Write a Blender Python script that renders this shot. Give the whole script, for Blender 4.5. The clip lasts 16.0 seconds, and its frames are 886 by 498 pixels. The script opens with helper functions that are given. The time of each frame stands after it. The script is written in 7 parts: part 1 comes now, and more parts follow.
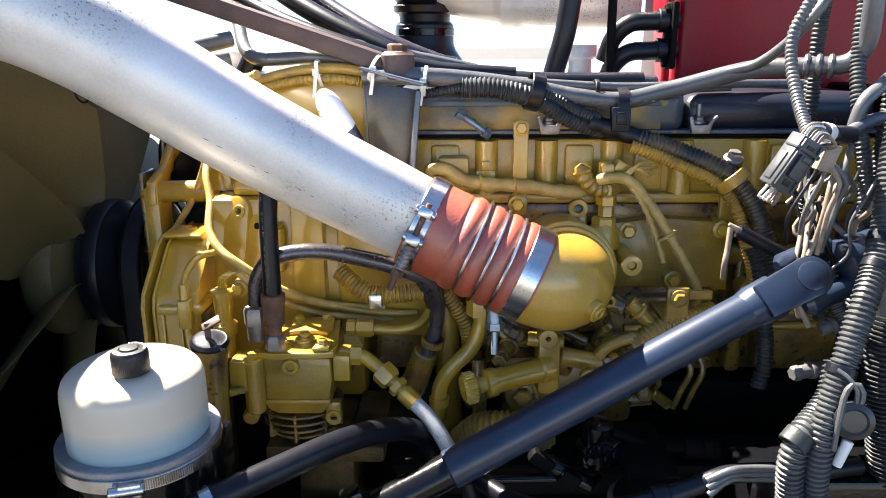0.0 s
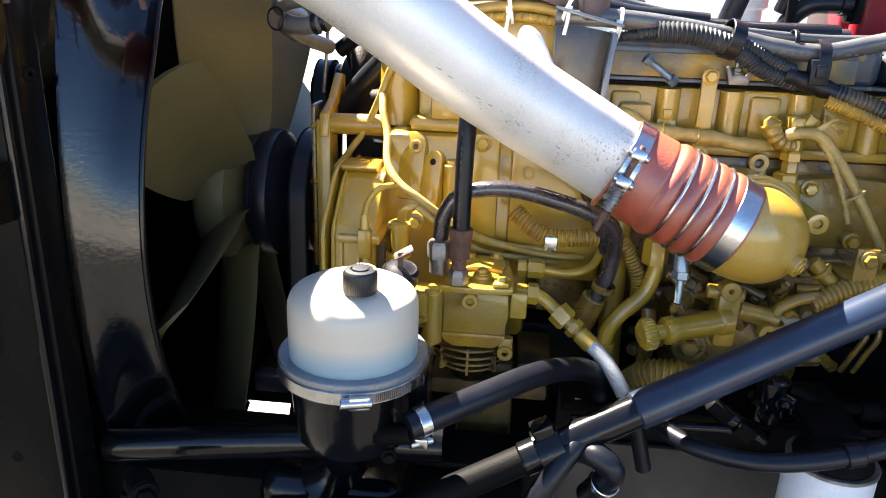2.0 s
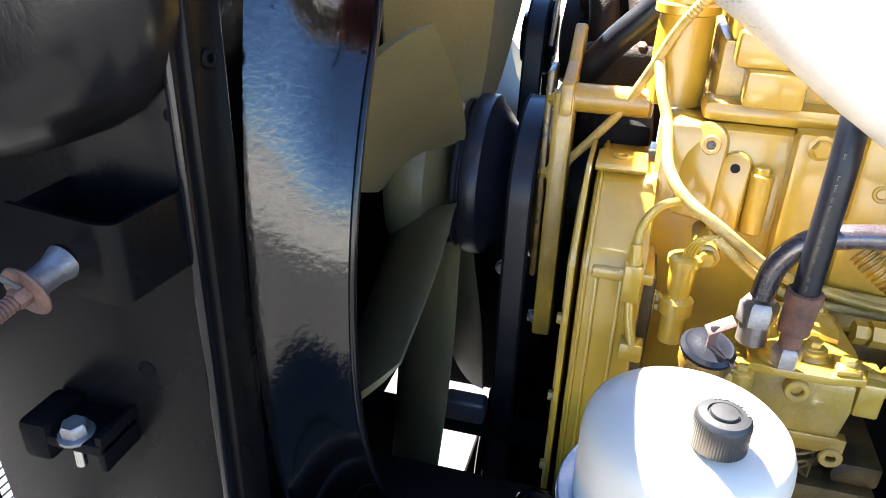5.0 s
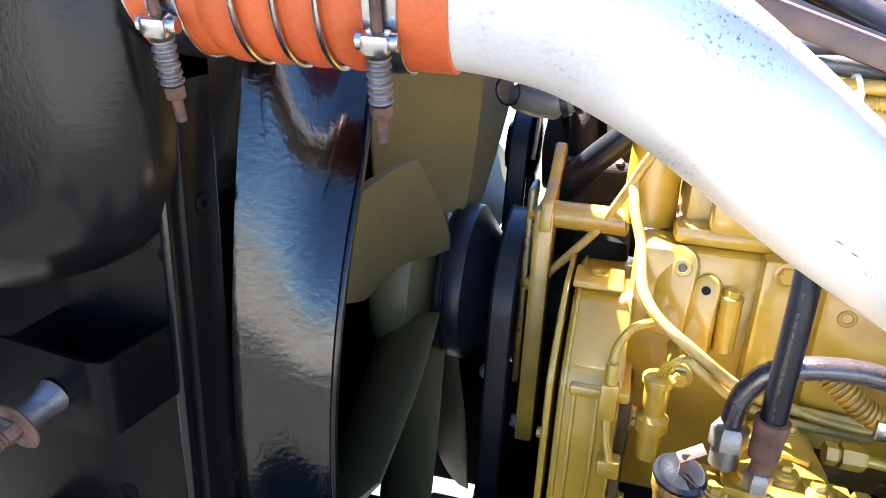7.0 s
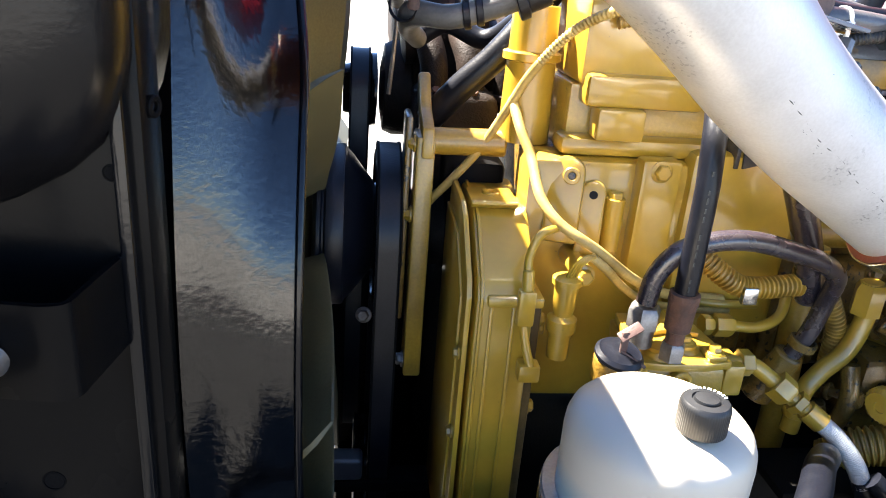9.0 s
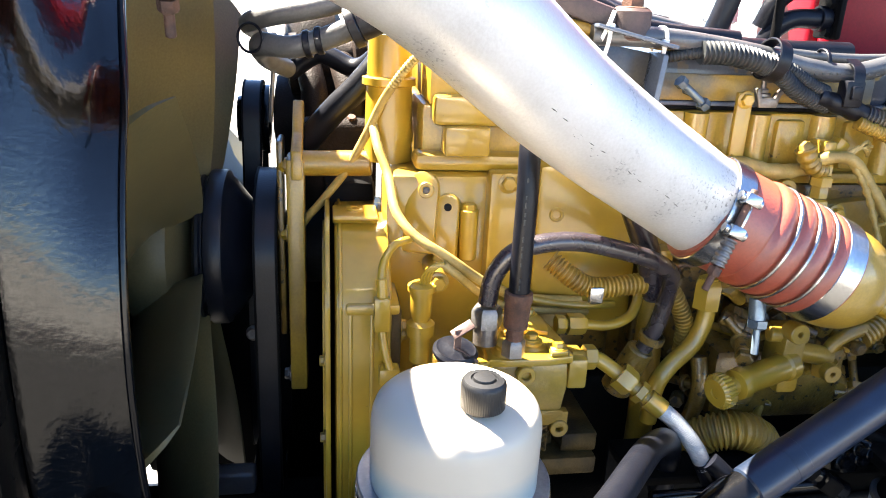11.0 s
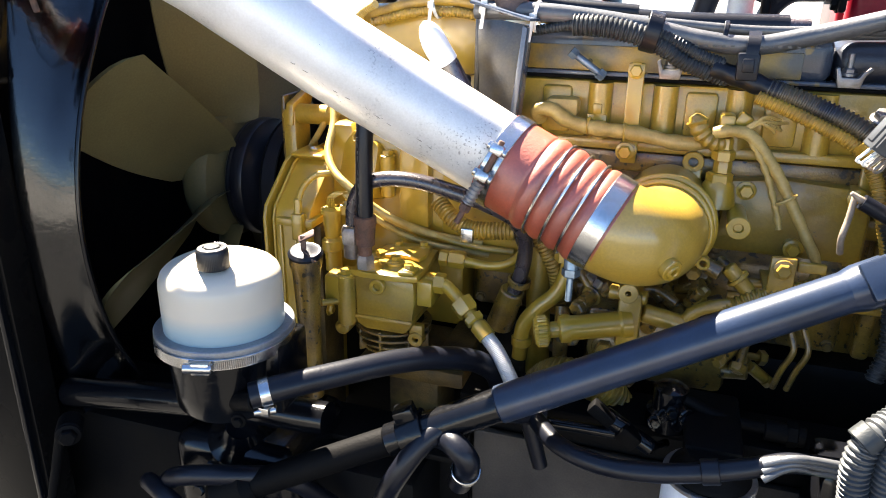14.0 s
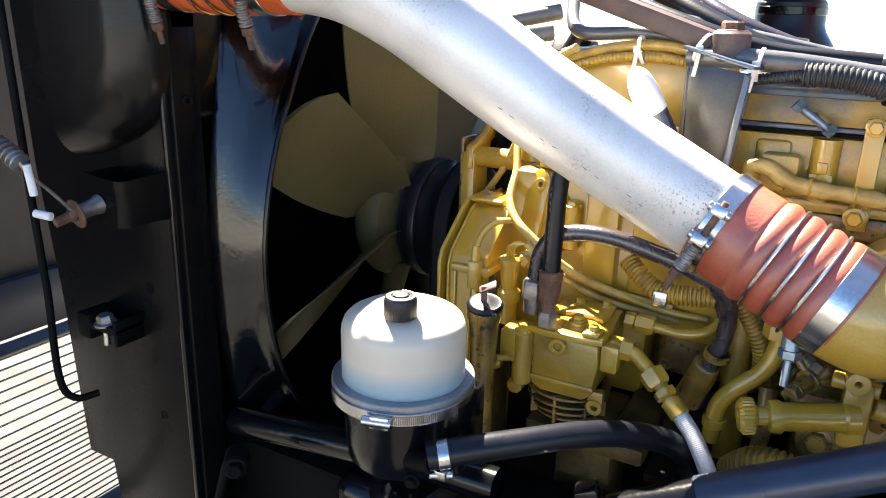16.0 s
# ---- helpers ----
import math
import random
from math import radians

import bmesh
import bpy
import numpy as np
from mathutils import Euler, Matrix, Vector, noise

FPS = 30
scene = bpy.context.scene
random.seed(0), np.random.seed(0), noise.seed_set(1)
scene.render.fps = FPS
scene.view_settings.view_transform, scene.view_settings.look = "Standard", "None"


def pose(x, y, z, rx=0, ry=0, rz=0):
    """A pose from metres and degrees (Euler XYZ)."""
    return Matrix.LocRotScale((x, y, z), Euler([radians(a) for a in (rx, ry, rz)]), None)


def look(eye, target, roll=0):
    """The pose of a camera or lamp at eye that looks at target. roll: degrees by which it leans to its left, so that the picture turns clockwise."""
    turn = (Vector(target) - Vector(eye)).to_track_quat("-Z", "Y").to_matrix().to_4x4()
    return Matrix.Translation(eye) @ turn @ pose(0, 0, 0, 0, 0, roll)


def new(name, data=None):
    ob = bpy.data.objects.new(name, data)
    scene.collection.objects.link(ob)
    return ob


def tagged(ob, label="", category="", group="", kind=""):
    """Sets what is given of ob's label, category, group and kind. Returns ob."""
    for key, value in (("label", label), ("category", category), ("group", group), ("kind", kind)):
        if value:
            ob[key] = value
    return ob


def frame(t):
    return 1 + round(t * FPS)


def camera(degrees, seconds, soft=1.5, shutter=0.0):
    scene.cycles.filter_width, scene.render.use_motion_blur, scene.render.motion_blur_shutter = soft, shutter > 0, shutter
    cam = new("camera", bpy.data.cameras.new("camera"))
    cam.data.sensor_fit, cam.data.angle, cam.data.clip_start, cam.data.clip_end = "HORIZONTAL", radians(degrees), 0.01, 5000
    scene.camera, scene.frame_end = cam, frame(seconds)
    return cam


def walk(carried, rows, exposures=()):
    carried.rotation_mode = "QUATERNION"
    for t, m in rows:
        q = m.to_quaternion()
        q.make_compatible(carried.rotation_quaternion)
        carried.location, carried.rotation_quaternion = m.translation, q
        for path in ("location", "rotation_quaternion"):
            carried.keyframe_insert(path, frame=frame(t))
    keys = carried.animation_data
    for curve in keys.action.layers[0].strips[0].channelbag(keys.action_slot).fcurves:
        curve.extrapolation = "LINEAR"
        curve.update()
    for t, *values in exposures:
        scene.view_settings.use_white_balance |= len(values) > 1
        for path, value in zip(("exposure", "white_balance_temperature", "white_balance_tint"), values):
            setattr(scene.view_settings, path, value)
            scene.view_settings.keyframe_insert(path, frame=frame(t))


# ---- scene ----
cam = camera(62.9, 16.0, soft=1.0)
PATH = [
    (0, (0.02, -0.003, 1.801), (-0.016, 1.922, 1.258), -0.3),
    (0.5, (0.022, 0.0, 1.8), (-0.001, 1.922, 1.248), 0.2),
    (1, (0.019, 0.006, 1.798), (0.007, 1.923, 1.229), 0.9),
    (1.5, (-0.038, -0.017, 1.792), (-0.061, 1.885, 1.176), 1.9),
    (2, (-0.142, -0.026, 1.783), (-0.318, 1.853, 1.12), 2.1),
    (2.5, (-0.221, 0.062, 1.773), (-0.663, 1.889, 1.09), 1.8),
    (3, (-0.239, 0.145, 1.768), (-0.819, 1.931, 1.081), 0.8),
    (3.5, (-0.295, 0.182, 1.792), (-0.836, 1.949, 1.027), 0.7),
    (4, (-0.337, 0.216, 1.799), (-0.786, 1.957, 0.922), 1.6),
    (4.2, (-0.342, 0.223, 1.798), (-0.809, 1.96, 0.923), 1.4),
    (6.3, (-0.369, 0.258, 1.838), (-0.781, 1.965, 0.881), 2.8),
    (6.5, (-0.37, 0.257, 1.848), (-0.806, 2.0, 0.97), 2.1),
    (7, (-0.345, 0.242, 1.856), (-0.805, 2.047, 1.128), 2.7),
    (7.5, (-0.364, 0.244, 1.825), (-0.732, 2.069, 1.095), 4.6),
    (8, (-0.479, 0.23, 1.803), (-0.486, 2.052, 0.979), 6.2),
    (8.2, (-0.504, 0.231, 1.797), (-0.381, 2.063, 1.005), 6.1),
    (10.3, (-0.512, 0.181, 1.78), (-0.2, 2.042, 1.118), 3.2),
    (10.5, (-0.485, 0.17, 1.789), (-0.16, 2.04, 1.158), 2.7),
    (11, (-0.388, 0.154, 1.788), (-0.078, 2.023, 1.145), 2.7),
    (11.5, (-0.269, 0.141, 1.778), (-0.063, 2.003, 1.078), 2.5),
    (12, (-0.183, 0.123, 1.779), (-0.183, 1.997, 1.079), 0.2),
    (12.5, (-0.119, 0.043, 1.796), (-0.239, 1.923, 1.124), 0.6),
    (13, (-0.026, -0.01, 1.813), (-0.208, 1.87, 1.156), 0.2),
    (13.5, (0.091, 0.007, 1.805), (-0.363, 1.846, 1.163), 0.9),
    (14, (0.166, 0.009, 1.798), (-0.412, 1.792, 1.101), 0.8),
    (14.5, (0.137, 0.003, 1.793), (-0.567, 1.756, 1.138), 1.2),
    (15, (0.121, 0.018, 1.792), (-0.695, 1.728, 1.153), 1.5),
    (15.5, (0.116, 0.023, 1.793), (-0.802, 1.691, 1.18), 1.5),
    (16, (0.079, 0.037, 1.797), (-0.839, 1.708, 1.191), 1.5),
]
walk(cam, [(t, look(eye, target, roll)) for t, eye, target, roll in PATH], exposures=[(0.0, 2.90, 7000, 10), (1.0, 2.98, 7150, 10), (1.5, 3.14, 7250, 10), (2.5, 3.46, 7150, 10), (3.5, 3.84, 6600, 10), (4.0, 4.12, 6600, 10), (6.5, 4.29, 6500, 10), (7.0, 4.11, 6500, 10), (7.5, 3.79, 6600, 10), (8.0, 3.48, 6600, 10), (10.5, 3.76, 7150, 10), (11.5, 3.50, 7150, 10), (12.5, 3.34, 7200, 10), (13.5, 3.34, 7200, 10), (16.0, 3.32, 7300, 10)])

# ---- light ----
SUN_TO = Vector((-0.446, 0.361, 0.819)).normalized()
world = bpy.data.worlds.new("sky")
scene.world = world
world.use_nodes = True
wn = world.node_tree
sky = wn.nodes.new("ShaderNodeTexSky")
sky.sky_type, sky.sun_disc = "NISHITA", False
sky.air_density, sky.dust_density, sky.ozone_density, sky.altitude = 1.0, 0.0, 8.0, 3000
sky.sun_elevation = math.asin(SUN_TO.z)
sky.sun_rotation = math.atan2(SUN_TO.x, SUN_TO.y)
wn.links.new(sky.outputs[0], wn.nodes["Background"].inputs[0])
wn.nodes["Background"].inputs[1].default_value = 0.052
sun = new("sun", bpy.data.lights.new("sun", "SUN"))
sun.data.energy, sun.data.angle, sun.data.color = 5.0, radians(0.5), (1.0, 0.95, 0.88)
sun.matrix_world = look(SUN_TO * 10, (0, 0, 0))


# ---- materials ----
def surface(name, base, other=None, rough=0.5, metal=0.0, blot=18.0, grain=350.0, bump=0.15, spread=0.12, speck=None, speck_scale=220.0, speck_cut=0.68, coat=0.0, spec=0.5, patchy=False, fleck=0.25, coat_rough=0.07):
    """Paint, rubber or metal: base colour drifting to a second one in blots, fine grain in gloss and relief, specks of a third."""
    m = bpy.data.materials.new(name)
    m.use_nodes = True
    nt = m.node_tree
    N, L = nt.nodes, nt.links
    p = N["Principled BSDF"]
    tc = N.new("ShaderNodeTexCoord")
    n1, n2 = N.new("ShaderNodeTexNoise"), N.new("ShaderNodeTexNoise")
    n1.inputs["Scale"].default_value, n1.inputs["Detail"].default_value = blot, 6
    n2.inputs["Scale"].default_value, n2.inputs["Detail"].default_value = grain, 4
    for n in (n1, n2):
        L.new(tc.outputs["Object"], n.inputs["Vector"])
    ramp = N.new("ShaderNodeValToRGB")
    ramp.color_ramp.elements[0].position, ramp.color_ramp.elements[1].position = 0.38, 0.66
    other = other or tuple(c * 0.7 for c in base)
    ramp.color_ramp.elements[0].color, ramp.color_ramp.elements[1].color = (*base, 1), (*other, 1)
    L.new(n1.outputs["Fac"], ramp.inputs["Fac"])
    col = ramp.outputs["Color"]
    fine = N.new("ShaderNodeMix")
    fine.data_type, fine.blend_type = "RGBA", "OVERLAY"
    fine.inputs["Factor"].default_value = fleck
    L.new(col, fine.inputs[6])
    L.new(n2.outputs["Fac"], fine.inputs[7])
    col = fine.outputs[2]
    if speck:
        n3 = N.new("ShaderNodeTexNoise")
        n3.inputs["Scale"].default_value, n3.inputs["Detail"].default_value = speck_scale, 3
        L.new(tc.outputs["Object"], n3.inputs["Vector"])
        cut = N.new("ShaderNodeValToRGB")
        cut.color_ramp.elements[0].position, cut.color_ramp.elements[1].position = speck_cut, speck_cut + 0.05
        L.new(n3.outputs["Fac"], cut.inputs["Fac"])
        mix = N.new("ShaderNodeMix")
        mix.data_type = "RGBA"
        amount = cut.outputs["Color"]
        if patchy:
            where = N.new("ShaderNodeMapRange")
            where.inputs["From Min"].default_value, where.inputs["From Max"].default_value = 0.50, 0.64
            L.new(n1.outputs["Fac"], where.inputs["Value"])
            mul = N.new("ShaderNodeMath")
            mul.operation = "MULTIPLY"
            L.new(cut.outputs["Color"], mul.inputs[0])
            L.new(where.outputs[0], mul.inputs[1])
            amount = mul.outputs[0]
        L.new(amount, mix.inputs["Factor"])
        L.new(col, mix.inputs[6])
        mix.inputs[7].default_value = (*speck, 1)
        col = mix.outputs[2]
    L.new(col, p.inputs["Base Color"])
    rr = N.new("ShaderNodeMapRange")
    rr.inputs["To Min"].default_value, rr.inputs["To Max"].default_value = max(0.03, rough - spread), min(1, rough + spread)
    add = N.new("ShaderNodeMath")
    add.operation = "MULTIPLY_ADD"
    add.inputs[1].default_value, add.inputs[2].default_value = 0.5, 0.25
    L.new(n1.outputs["Fac"], add.inputs[0])
    L.new(add.outputs[0], rr.inputs["Value"])
    L.new(rr.outputs[0], p.inputs["Roughness"])
    p.inputs["Metallic"].default_value = metal
    p.inputs["Coat Weight"].default_value, p.inputs["Coat Roughness"].default_value = coat, coat_rough
    p.inputs["Specular IOR Level"].default_value = spec
    b = N.new("ShaderNodeBump")
    b.inputs["Strength"].default_value, b.inputs["Distance"].default_value = bump, 0.002
    L.new(n2.outputs["Fac"], b.inputs["Height"])
    L.new(b.outputs[0], p.inputs["Normal"])
    return m


YELLOW = surface("engine_yellow_paint", (0.43, 0.264, 0.026), (0.36, 0.214, 0.022), rough=0.33, blot=18, grain=120, bump=0.05, speck=(0.15, 0.09, 0.03), speck_scale=150, speck_cut=0.70, spread=0.12, spec=0.58, coat=0.6, coat_rough=0.1, patchy=True, fleck=0.08)
YELLOW_CAST = surface("rough_cast_yellow_paint", (0.37, 0.226, 0.026), (0.235, 0.140, 0.018), rough=0.37, blot=16, grain=260, bump=0.22, speck=(0.10, 0.062, 0.02), speck_scale=110, speck_cut=0.67, spread=0.14, spec=0.58, coat=0.5, coat_rough=0.14, patchy=True)
# oily yellow, darkened further for shade deep between the engine parts
YELLOW_OIL_SHADE = surface("oily_shaded_yellow_paint", (0.25, 0.142, 0.022), (0.06, 0.036, 0.011), rough=0.34, blot=24, bump=0.5, speck=(0.02, 0.015, 0.01), speck_scale=110, speck_cut=0.60, spread=0.2, spec=0.5, coat=0.7, coat_rough=0.2)
YELLOW_CLEAN = surface("glossy_yellow_paint", (0.44, 0.27, 0.042), (0.38, 0.23, 0.036), rough=0.32, blot=12, bump=0.04, spec=0.58, coat=0.7, coat_rough=0.06)
BLACK = surface("gloss_black_paint", (0.003, 0.0033, 0.0045), (0.0045, 0.0045, 0.005), rough=0.16, spread=0.06, blot=9, grain=150, bump=0.12, spec=0.32)
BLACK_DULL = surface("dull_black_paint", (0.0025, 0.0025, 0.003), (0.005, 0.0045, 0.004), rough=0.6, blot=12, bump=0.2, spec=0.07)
BLACK_DUST = surface("dusty_black_steel", (0.003, 0.003, 0.0033), (0.006, 0.0052, 0.0046), rough=0.26, blot=7, grain=220, bump=0.06, spec=0.085)
RUBBER = surface("black_rubber", (0.0038, 0.0045, 0.008), (0.007, 0.0078, 0.012), rough=0.36, blot=25, bump=0.12, spec=0.32)
CAPPLASTIC = surface("charcoal_cap_plastic", (0.008, 0.0085, 0.010), (0.012, 0.0125, 0.014), rough=0.45, blot=60, bump=0.06, spec=0.5)
RUBBER_GREY = surface("weathered_grey_rubber", (0.052, 0.055, 0.060), (0.080, 0.082, 0.085), rough=0.38, blot=30, bump=0.2, spec=0.8)
CONDUIT = surface("dusty_black_conduit", (0.016, 0.019, 0.021), (0.030, 0.033, 0.033), rough=0.5, blot=35, bump=0.15, spec=0.4)
CONDUIT_YELLOW = surface("overpainted_conduit", (0.40, 0.235, 0.028), (0.22, 0.13, 0.025), rough=0.42, blot=35, bump=0.1, spec=0.6)
ALU = surface("pitted_aluminium", (0.755, 0.727, 0.69), (0.56, 0.535, 0.50), rough=0.40, metal=0.3, blot=8, grain=420, bump=0.14, speck=(0.20, 0.19, 0.175), speck_scale=330, speck_cut=0.59, patchy=True)
SEAMDIRT = surface("dirt_in_corroded_pits", (0.10, 0.092, 0.082), (0.055, 0.05, 0.045), rough=0.8, blot=90, bump=0.2, spec=0.2)
STEEL = surface("bright_steel", (0.60, 0.60, 0.60), (0.45, 0.44, 0.42), rough=0.25, metal=1.0, blot=40, bump=0.08)
BRAID = surface("braided_steel_sheath", (0.66, 0.64, 0.60), (0.52, 0.50, 0.46), rough=0.45, metal=0.3, blot=40, grain=600, bump=0.3)
STEEL_DULL = surface("dull_steel", (0.30, 0.29, 0.28), (0.18, 0.15, 0.13), rough=0.45, metal=0.8, blot=40, bump=0.2)
RUST = surface("rusty_steel", (0.16, 0.075, 0.045), (0.07, 0.04, 0.03), rough=0.7, metal=0.2, blot=60, bump=0.5)
RUST_BAR = surface("brown_weathered_bar", (0.085, 0.048, 0.040), (0.045, 0.032, 0.03), rough=0.55, blot=25, bump=0.25)
SILICONE = surface("red_silicone_rubber", (0.40, 0.076, 0.034), (0.28, 0.050, 0.026), rough=0.46, blot=24, bump=0.2, spec=1.0, coat=0.3, coat_rough=0.3)
ORANGE = surface("orange_silicone_rubber", (0.62, 0.12, 0.03), (0.50, 0.09, 0.025), rough=0.45, blot=30, bump=0.15)
FANPLASTIC = surface("khaki_fan_plastic", (0.112, 0.096, 0.044), (0.085, 0.074, 0.037), rough=0.42, blot=6, bump=0.1, spec=0.3)
CABRED = surface("dark_red_cab_paint", (0.23, 0.006, 0.016), (0.19, 0.005, 0.013), rough=0.32, blot=5, bump=0.03, coat=0.0, spec=0.22)
SLATE = surface("slate_grey_cover_paint", (0.085, 0.105, 0.14), (0.035, 0.042, 0.055), rough=0.2, blot=7, bump=0.12, spec=0.5, speck=(0.20, 0.13, 0.03), speck_scale=40, speck_cut=0.62, patchy=True)
DARKCOVER = surface("black_valve_cover_paint", (0.012, 0.015, 0.024), (0.02, 0.022, 0.03), rough=0.3, blot=8, bump=0.2)
CONNECTORGREY = surface("grey_connector_shell", (0.045, 0.049, 0.054), (0.035, 0.038, 0.042), rough=0.42, blot=60, bump=0.05)
GREYPLASTIC = surface("grey_connector_plastic", (0.013, 0.014, 0.016), (0.020, 0.020, 0.022), rough=0.4, blot=60, bump=0.05, spec=0.7)
WHITEPLASTIC = surface("white_plastic", (0.75, 0.74, 0.70), (0.62, 0.61, 0.58), rough=0.4, blot=60, bump=0.05)
BLUEPLASTIC = surface("blue_zinc_fitting", (0.20, 0.27, 0.34), (0.12, 0.16, 0.21), rough=0.25, metal=0.5, blot=60, bump=0.05)
FILTERWHITE = surface("white_filter_paint", (0.72, 0.74, 0.76), (0.60, 0.62, 0.66), rough=0.3, blot=20, bump=0.05)
GREEN = surface("green_label_vinyl", (0.30, 0.72, 0.03), (0.26, 0.62, 0.03), rough=0.4, blot=30, bump=0.03)
BROWNHOOD = surface("dark_brown_fibreglass", (0.05, 0.032, 0.022), (0.032, 0.024, 0.02), rough=0.6, blot=6, bump=0.25)
GRILLE = surface("grey_grille_metal", (0.13, 0.12, 0.11), (0.08, 0.075, 0.07), rough=0.4, metal=0.3, blot=20, bump=0.05)
HOODRIM = surface("blue_grey_hood_rim_paint", (0.016, 0.020, 0.030), (0.010, 0.012, 0.018), rough=0.35, blot=9, bump=0.1)
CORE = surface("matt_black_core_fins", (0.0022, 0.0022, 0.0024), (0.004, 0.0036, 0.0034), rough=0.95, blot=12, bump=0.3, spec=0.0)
CONCRETE = surface("pale_concrete", (0.27, 0.262, 0.245), (0.20, 0.194, 0.182), rough=0.9, blot=0.8, grain=40, bump=0.4)
GRAVEL = surface("grey_dusty_asphalt", (0.050, 0.049, 0.046), (0.034, 0.033, 0.031), rough=0.9, blot=6, grain=160, bump=0.6, speck=(0.22, 0.21, 0.20), speck_scale=90, speck_cut=0.66)
# blue in the base colour carries the sky's reflection on the black shaft
SHAFTPAINT = surface("dusty_sky_tinted_shaft_paint", (0.015, 0.025, 0.050), (0.011, 0.018, 0.034), rough=0.30, blot=20, grain=500, bump=0.05, spec=0.55, spread=0.07)
OVERSPRAY = surface("slate_with_yellow_overspray", (0.030, 0.038, 0.052), (0.12, 0.085, 0.035), rough=0.24, blot=9, bump=0.10, spec=0.5)
SPRAYED_SKIRT = surface("yellow_overspray_on_slate", (0.34, 0.215, 0.035), (0.10, 0.10, 0.085), rough=0.35, blot=22, bump=0.12, spec=0.5)
SMOKE = surface("satin_grey_rim_metal", (0.30, 0.31, 0.32), (0.22, 0.23, 0.245), rough=0.3, metal=0.6, blot=20, bump=0.03)
# near-black that puts shade into the colour of deep engine parts
SHADE_BLACK = surface("black_shade_colour", (0.004, 0.0037, 0.003), (0.009, 0.007, 0.004), rough=0.45, blot=18, bump=0.4, spec=0.15)
# darker copy of the engine yellow for parts that lie in shade
SHADED_YELLOW = surface("shaded_olive_yellow_paint", (0.105, 0.066, 0.018), (0.030, 0.020, 0.009), rough=0.5, blot=26, bump=0.4, spec=0.3)
ROAD_DUST = surface("road_dust_on_steel", (0.075, 0.062, 0.050), (0.045, 0.038, 0.032), rough=0.8, blot=10, bump=0.3, spec=0.2)
COPPERWIRE = surface("tan_wire_insulation", (0.26, 0.20, 0.15), (0.14, 0.11, 0.085), rough=0.5, blot=80, bump=0.05)

BROWNRUBBER = surface("brown_black_rubber", (0.0300, 0.0225, 0.0270), (0.0450, 0.0360, 0.0405), rough=0.27, blot=30, bump=0.12, spec=1.0)
OVERCONDUIT = surface("conduit_with_yellow_overspray", (0.007, 0.0075, 0.009), (0.085, 0.06, 0.022), rough=0.36, blot=20, bump=0.1, spec=0.9)
SHROUDPAINT = surface("orange_peel_black_paint", (0.002, 0.0023, 0.0035), (0.0035, 0.0035, 0.004), rough=0.08, spread=0.03, blot=9, grain=190, bump=0.20, spec=0.9, coat=0.6)
TANKCAST = surface("satin_black_casting", (0.004, 0.0038, 0.0038), (0.007, 0.006, 0.006), rough=0.24, blot=8, grain=260, bump=0.10, spec=0.24)
DUSTY = surface("dusty_yellow_head_paint", (0.445, 0.274, 0.032), (0.35, 0.220, 0.034), rough=0.35, blot=22, grain=260, bump=0.22, speck=(0.07, 0.05, 0.03), speck_scale=80, speck_cut=0.65, spread=0.14, spec=0.58, coat=0.55, coat_rough=0.12, patchy=True)
GREYHOSE = surface("grey_hose_rubber", (0.095, 0.095, 0.094), (0.065, 0.065, 0.065), rough=0.42, blot=30, bump=0.2)
# paler copy of CONDUIT, sunlight on the right-hand conduits put into its colour
LITCONDUIT = surface("sunlit_conduit_plastic", (0.024, 0.027, 0.030), (0.052, 0.055, 0.056), rough=0.45, blot=30, bump=0.15, spec=0.6)
DUSTWIRE = surface("dusty_yellow_conduit", (0.46, 0.32, 0.10), (0.30, 0.20, 0.05), rough=0.4, blot=40, bump=0.15)
# very dark brown for the castings on the far side
DARKCASTING = surface("dark_brown_casting", (0.012, 0.008, 0.006), (0.024, 0.014, 0.010), rough=0.6, blot=30, bump=0.5, spec=0.2)


def milky():
    m = bpy.data.materials.new("milky_translucent_plastic")
    m.use_nodes = True
    nt = m.node_tree
    p = nt.nodes["Principled BSDF"]
    tc = nt.nodes.new("ShaderNodeTexCoord")
    n = nt.nodes.new("ShaderNodeTexNoise")
    n.inputs["Scale"].default_value, n.inputs["Detail"].default_value = 14, 5
    nt.links.new(tc.outputs["Object"], n.inputs["Vector"])
    r = nt.nodes.new("ShaderNodeValToRGB")
    r.color_ramp.elements[0].color, r.color_ramp.elements[1].color = (0.60, 0.525, 0.41, 1), (0.50, 0.44, 0.35, 1)
    nt.links.new(n.outputs["Fac"], r.inputs["Fac"])
    # the fluid inside shows through the lower part as a greyer, bluer band
    split = nt.nodes.new("ShaderNodeSeparateXYZ")
    nt.links.new(tc.outputs["Object"], split.inputs[0])
    level = nt.nodes.new("ShaderNodeMapRange")
    level.inputs["From Min"].default_value, level.inputs["From Max"].default_value = 0.147, 0.166
    nt.links.new(split.outputs["Z"], level.inputs["Value"])
    mix = nt.nodes.new("ShaderNodeMix")
    mix.data_type = "RGBA"
    mix.inputs[6].default_value = (0.27, 0.36, 0.38, 1)
    nt.links.new(level.outputs[0], mix.inputs["Factor"])
    nt.links.new(r.outputs["Color"], mix.inputs[7])
    nt.links.new(mix.outputs[2], p.inputs["Base Color"])
    p.inputs["Roughness"].default_value = 0.32
    p.inputs["Subsurface Weight"].default_value = 0.2
    p.inputs["Subsurface Radius"].default_value = (1.0, 1.0, 1.0)
    p.inputs["Subsurface Scale"].default_value = 0.008
    return m


MILKY = milky()

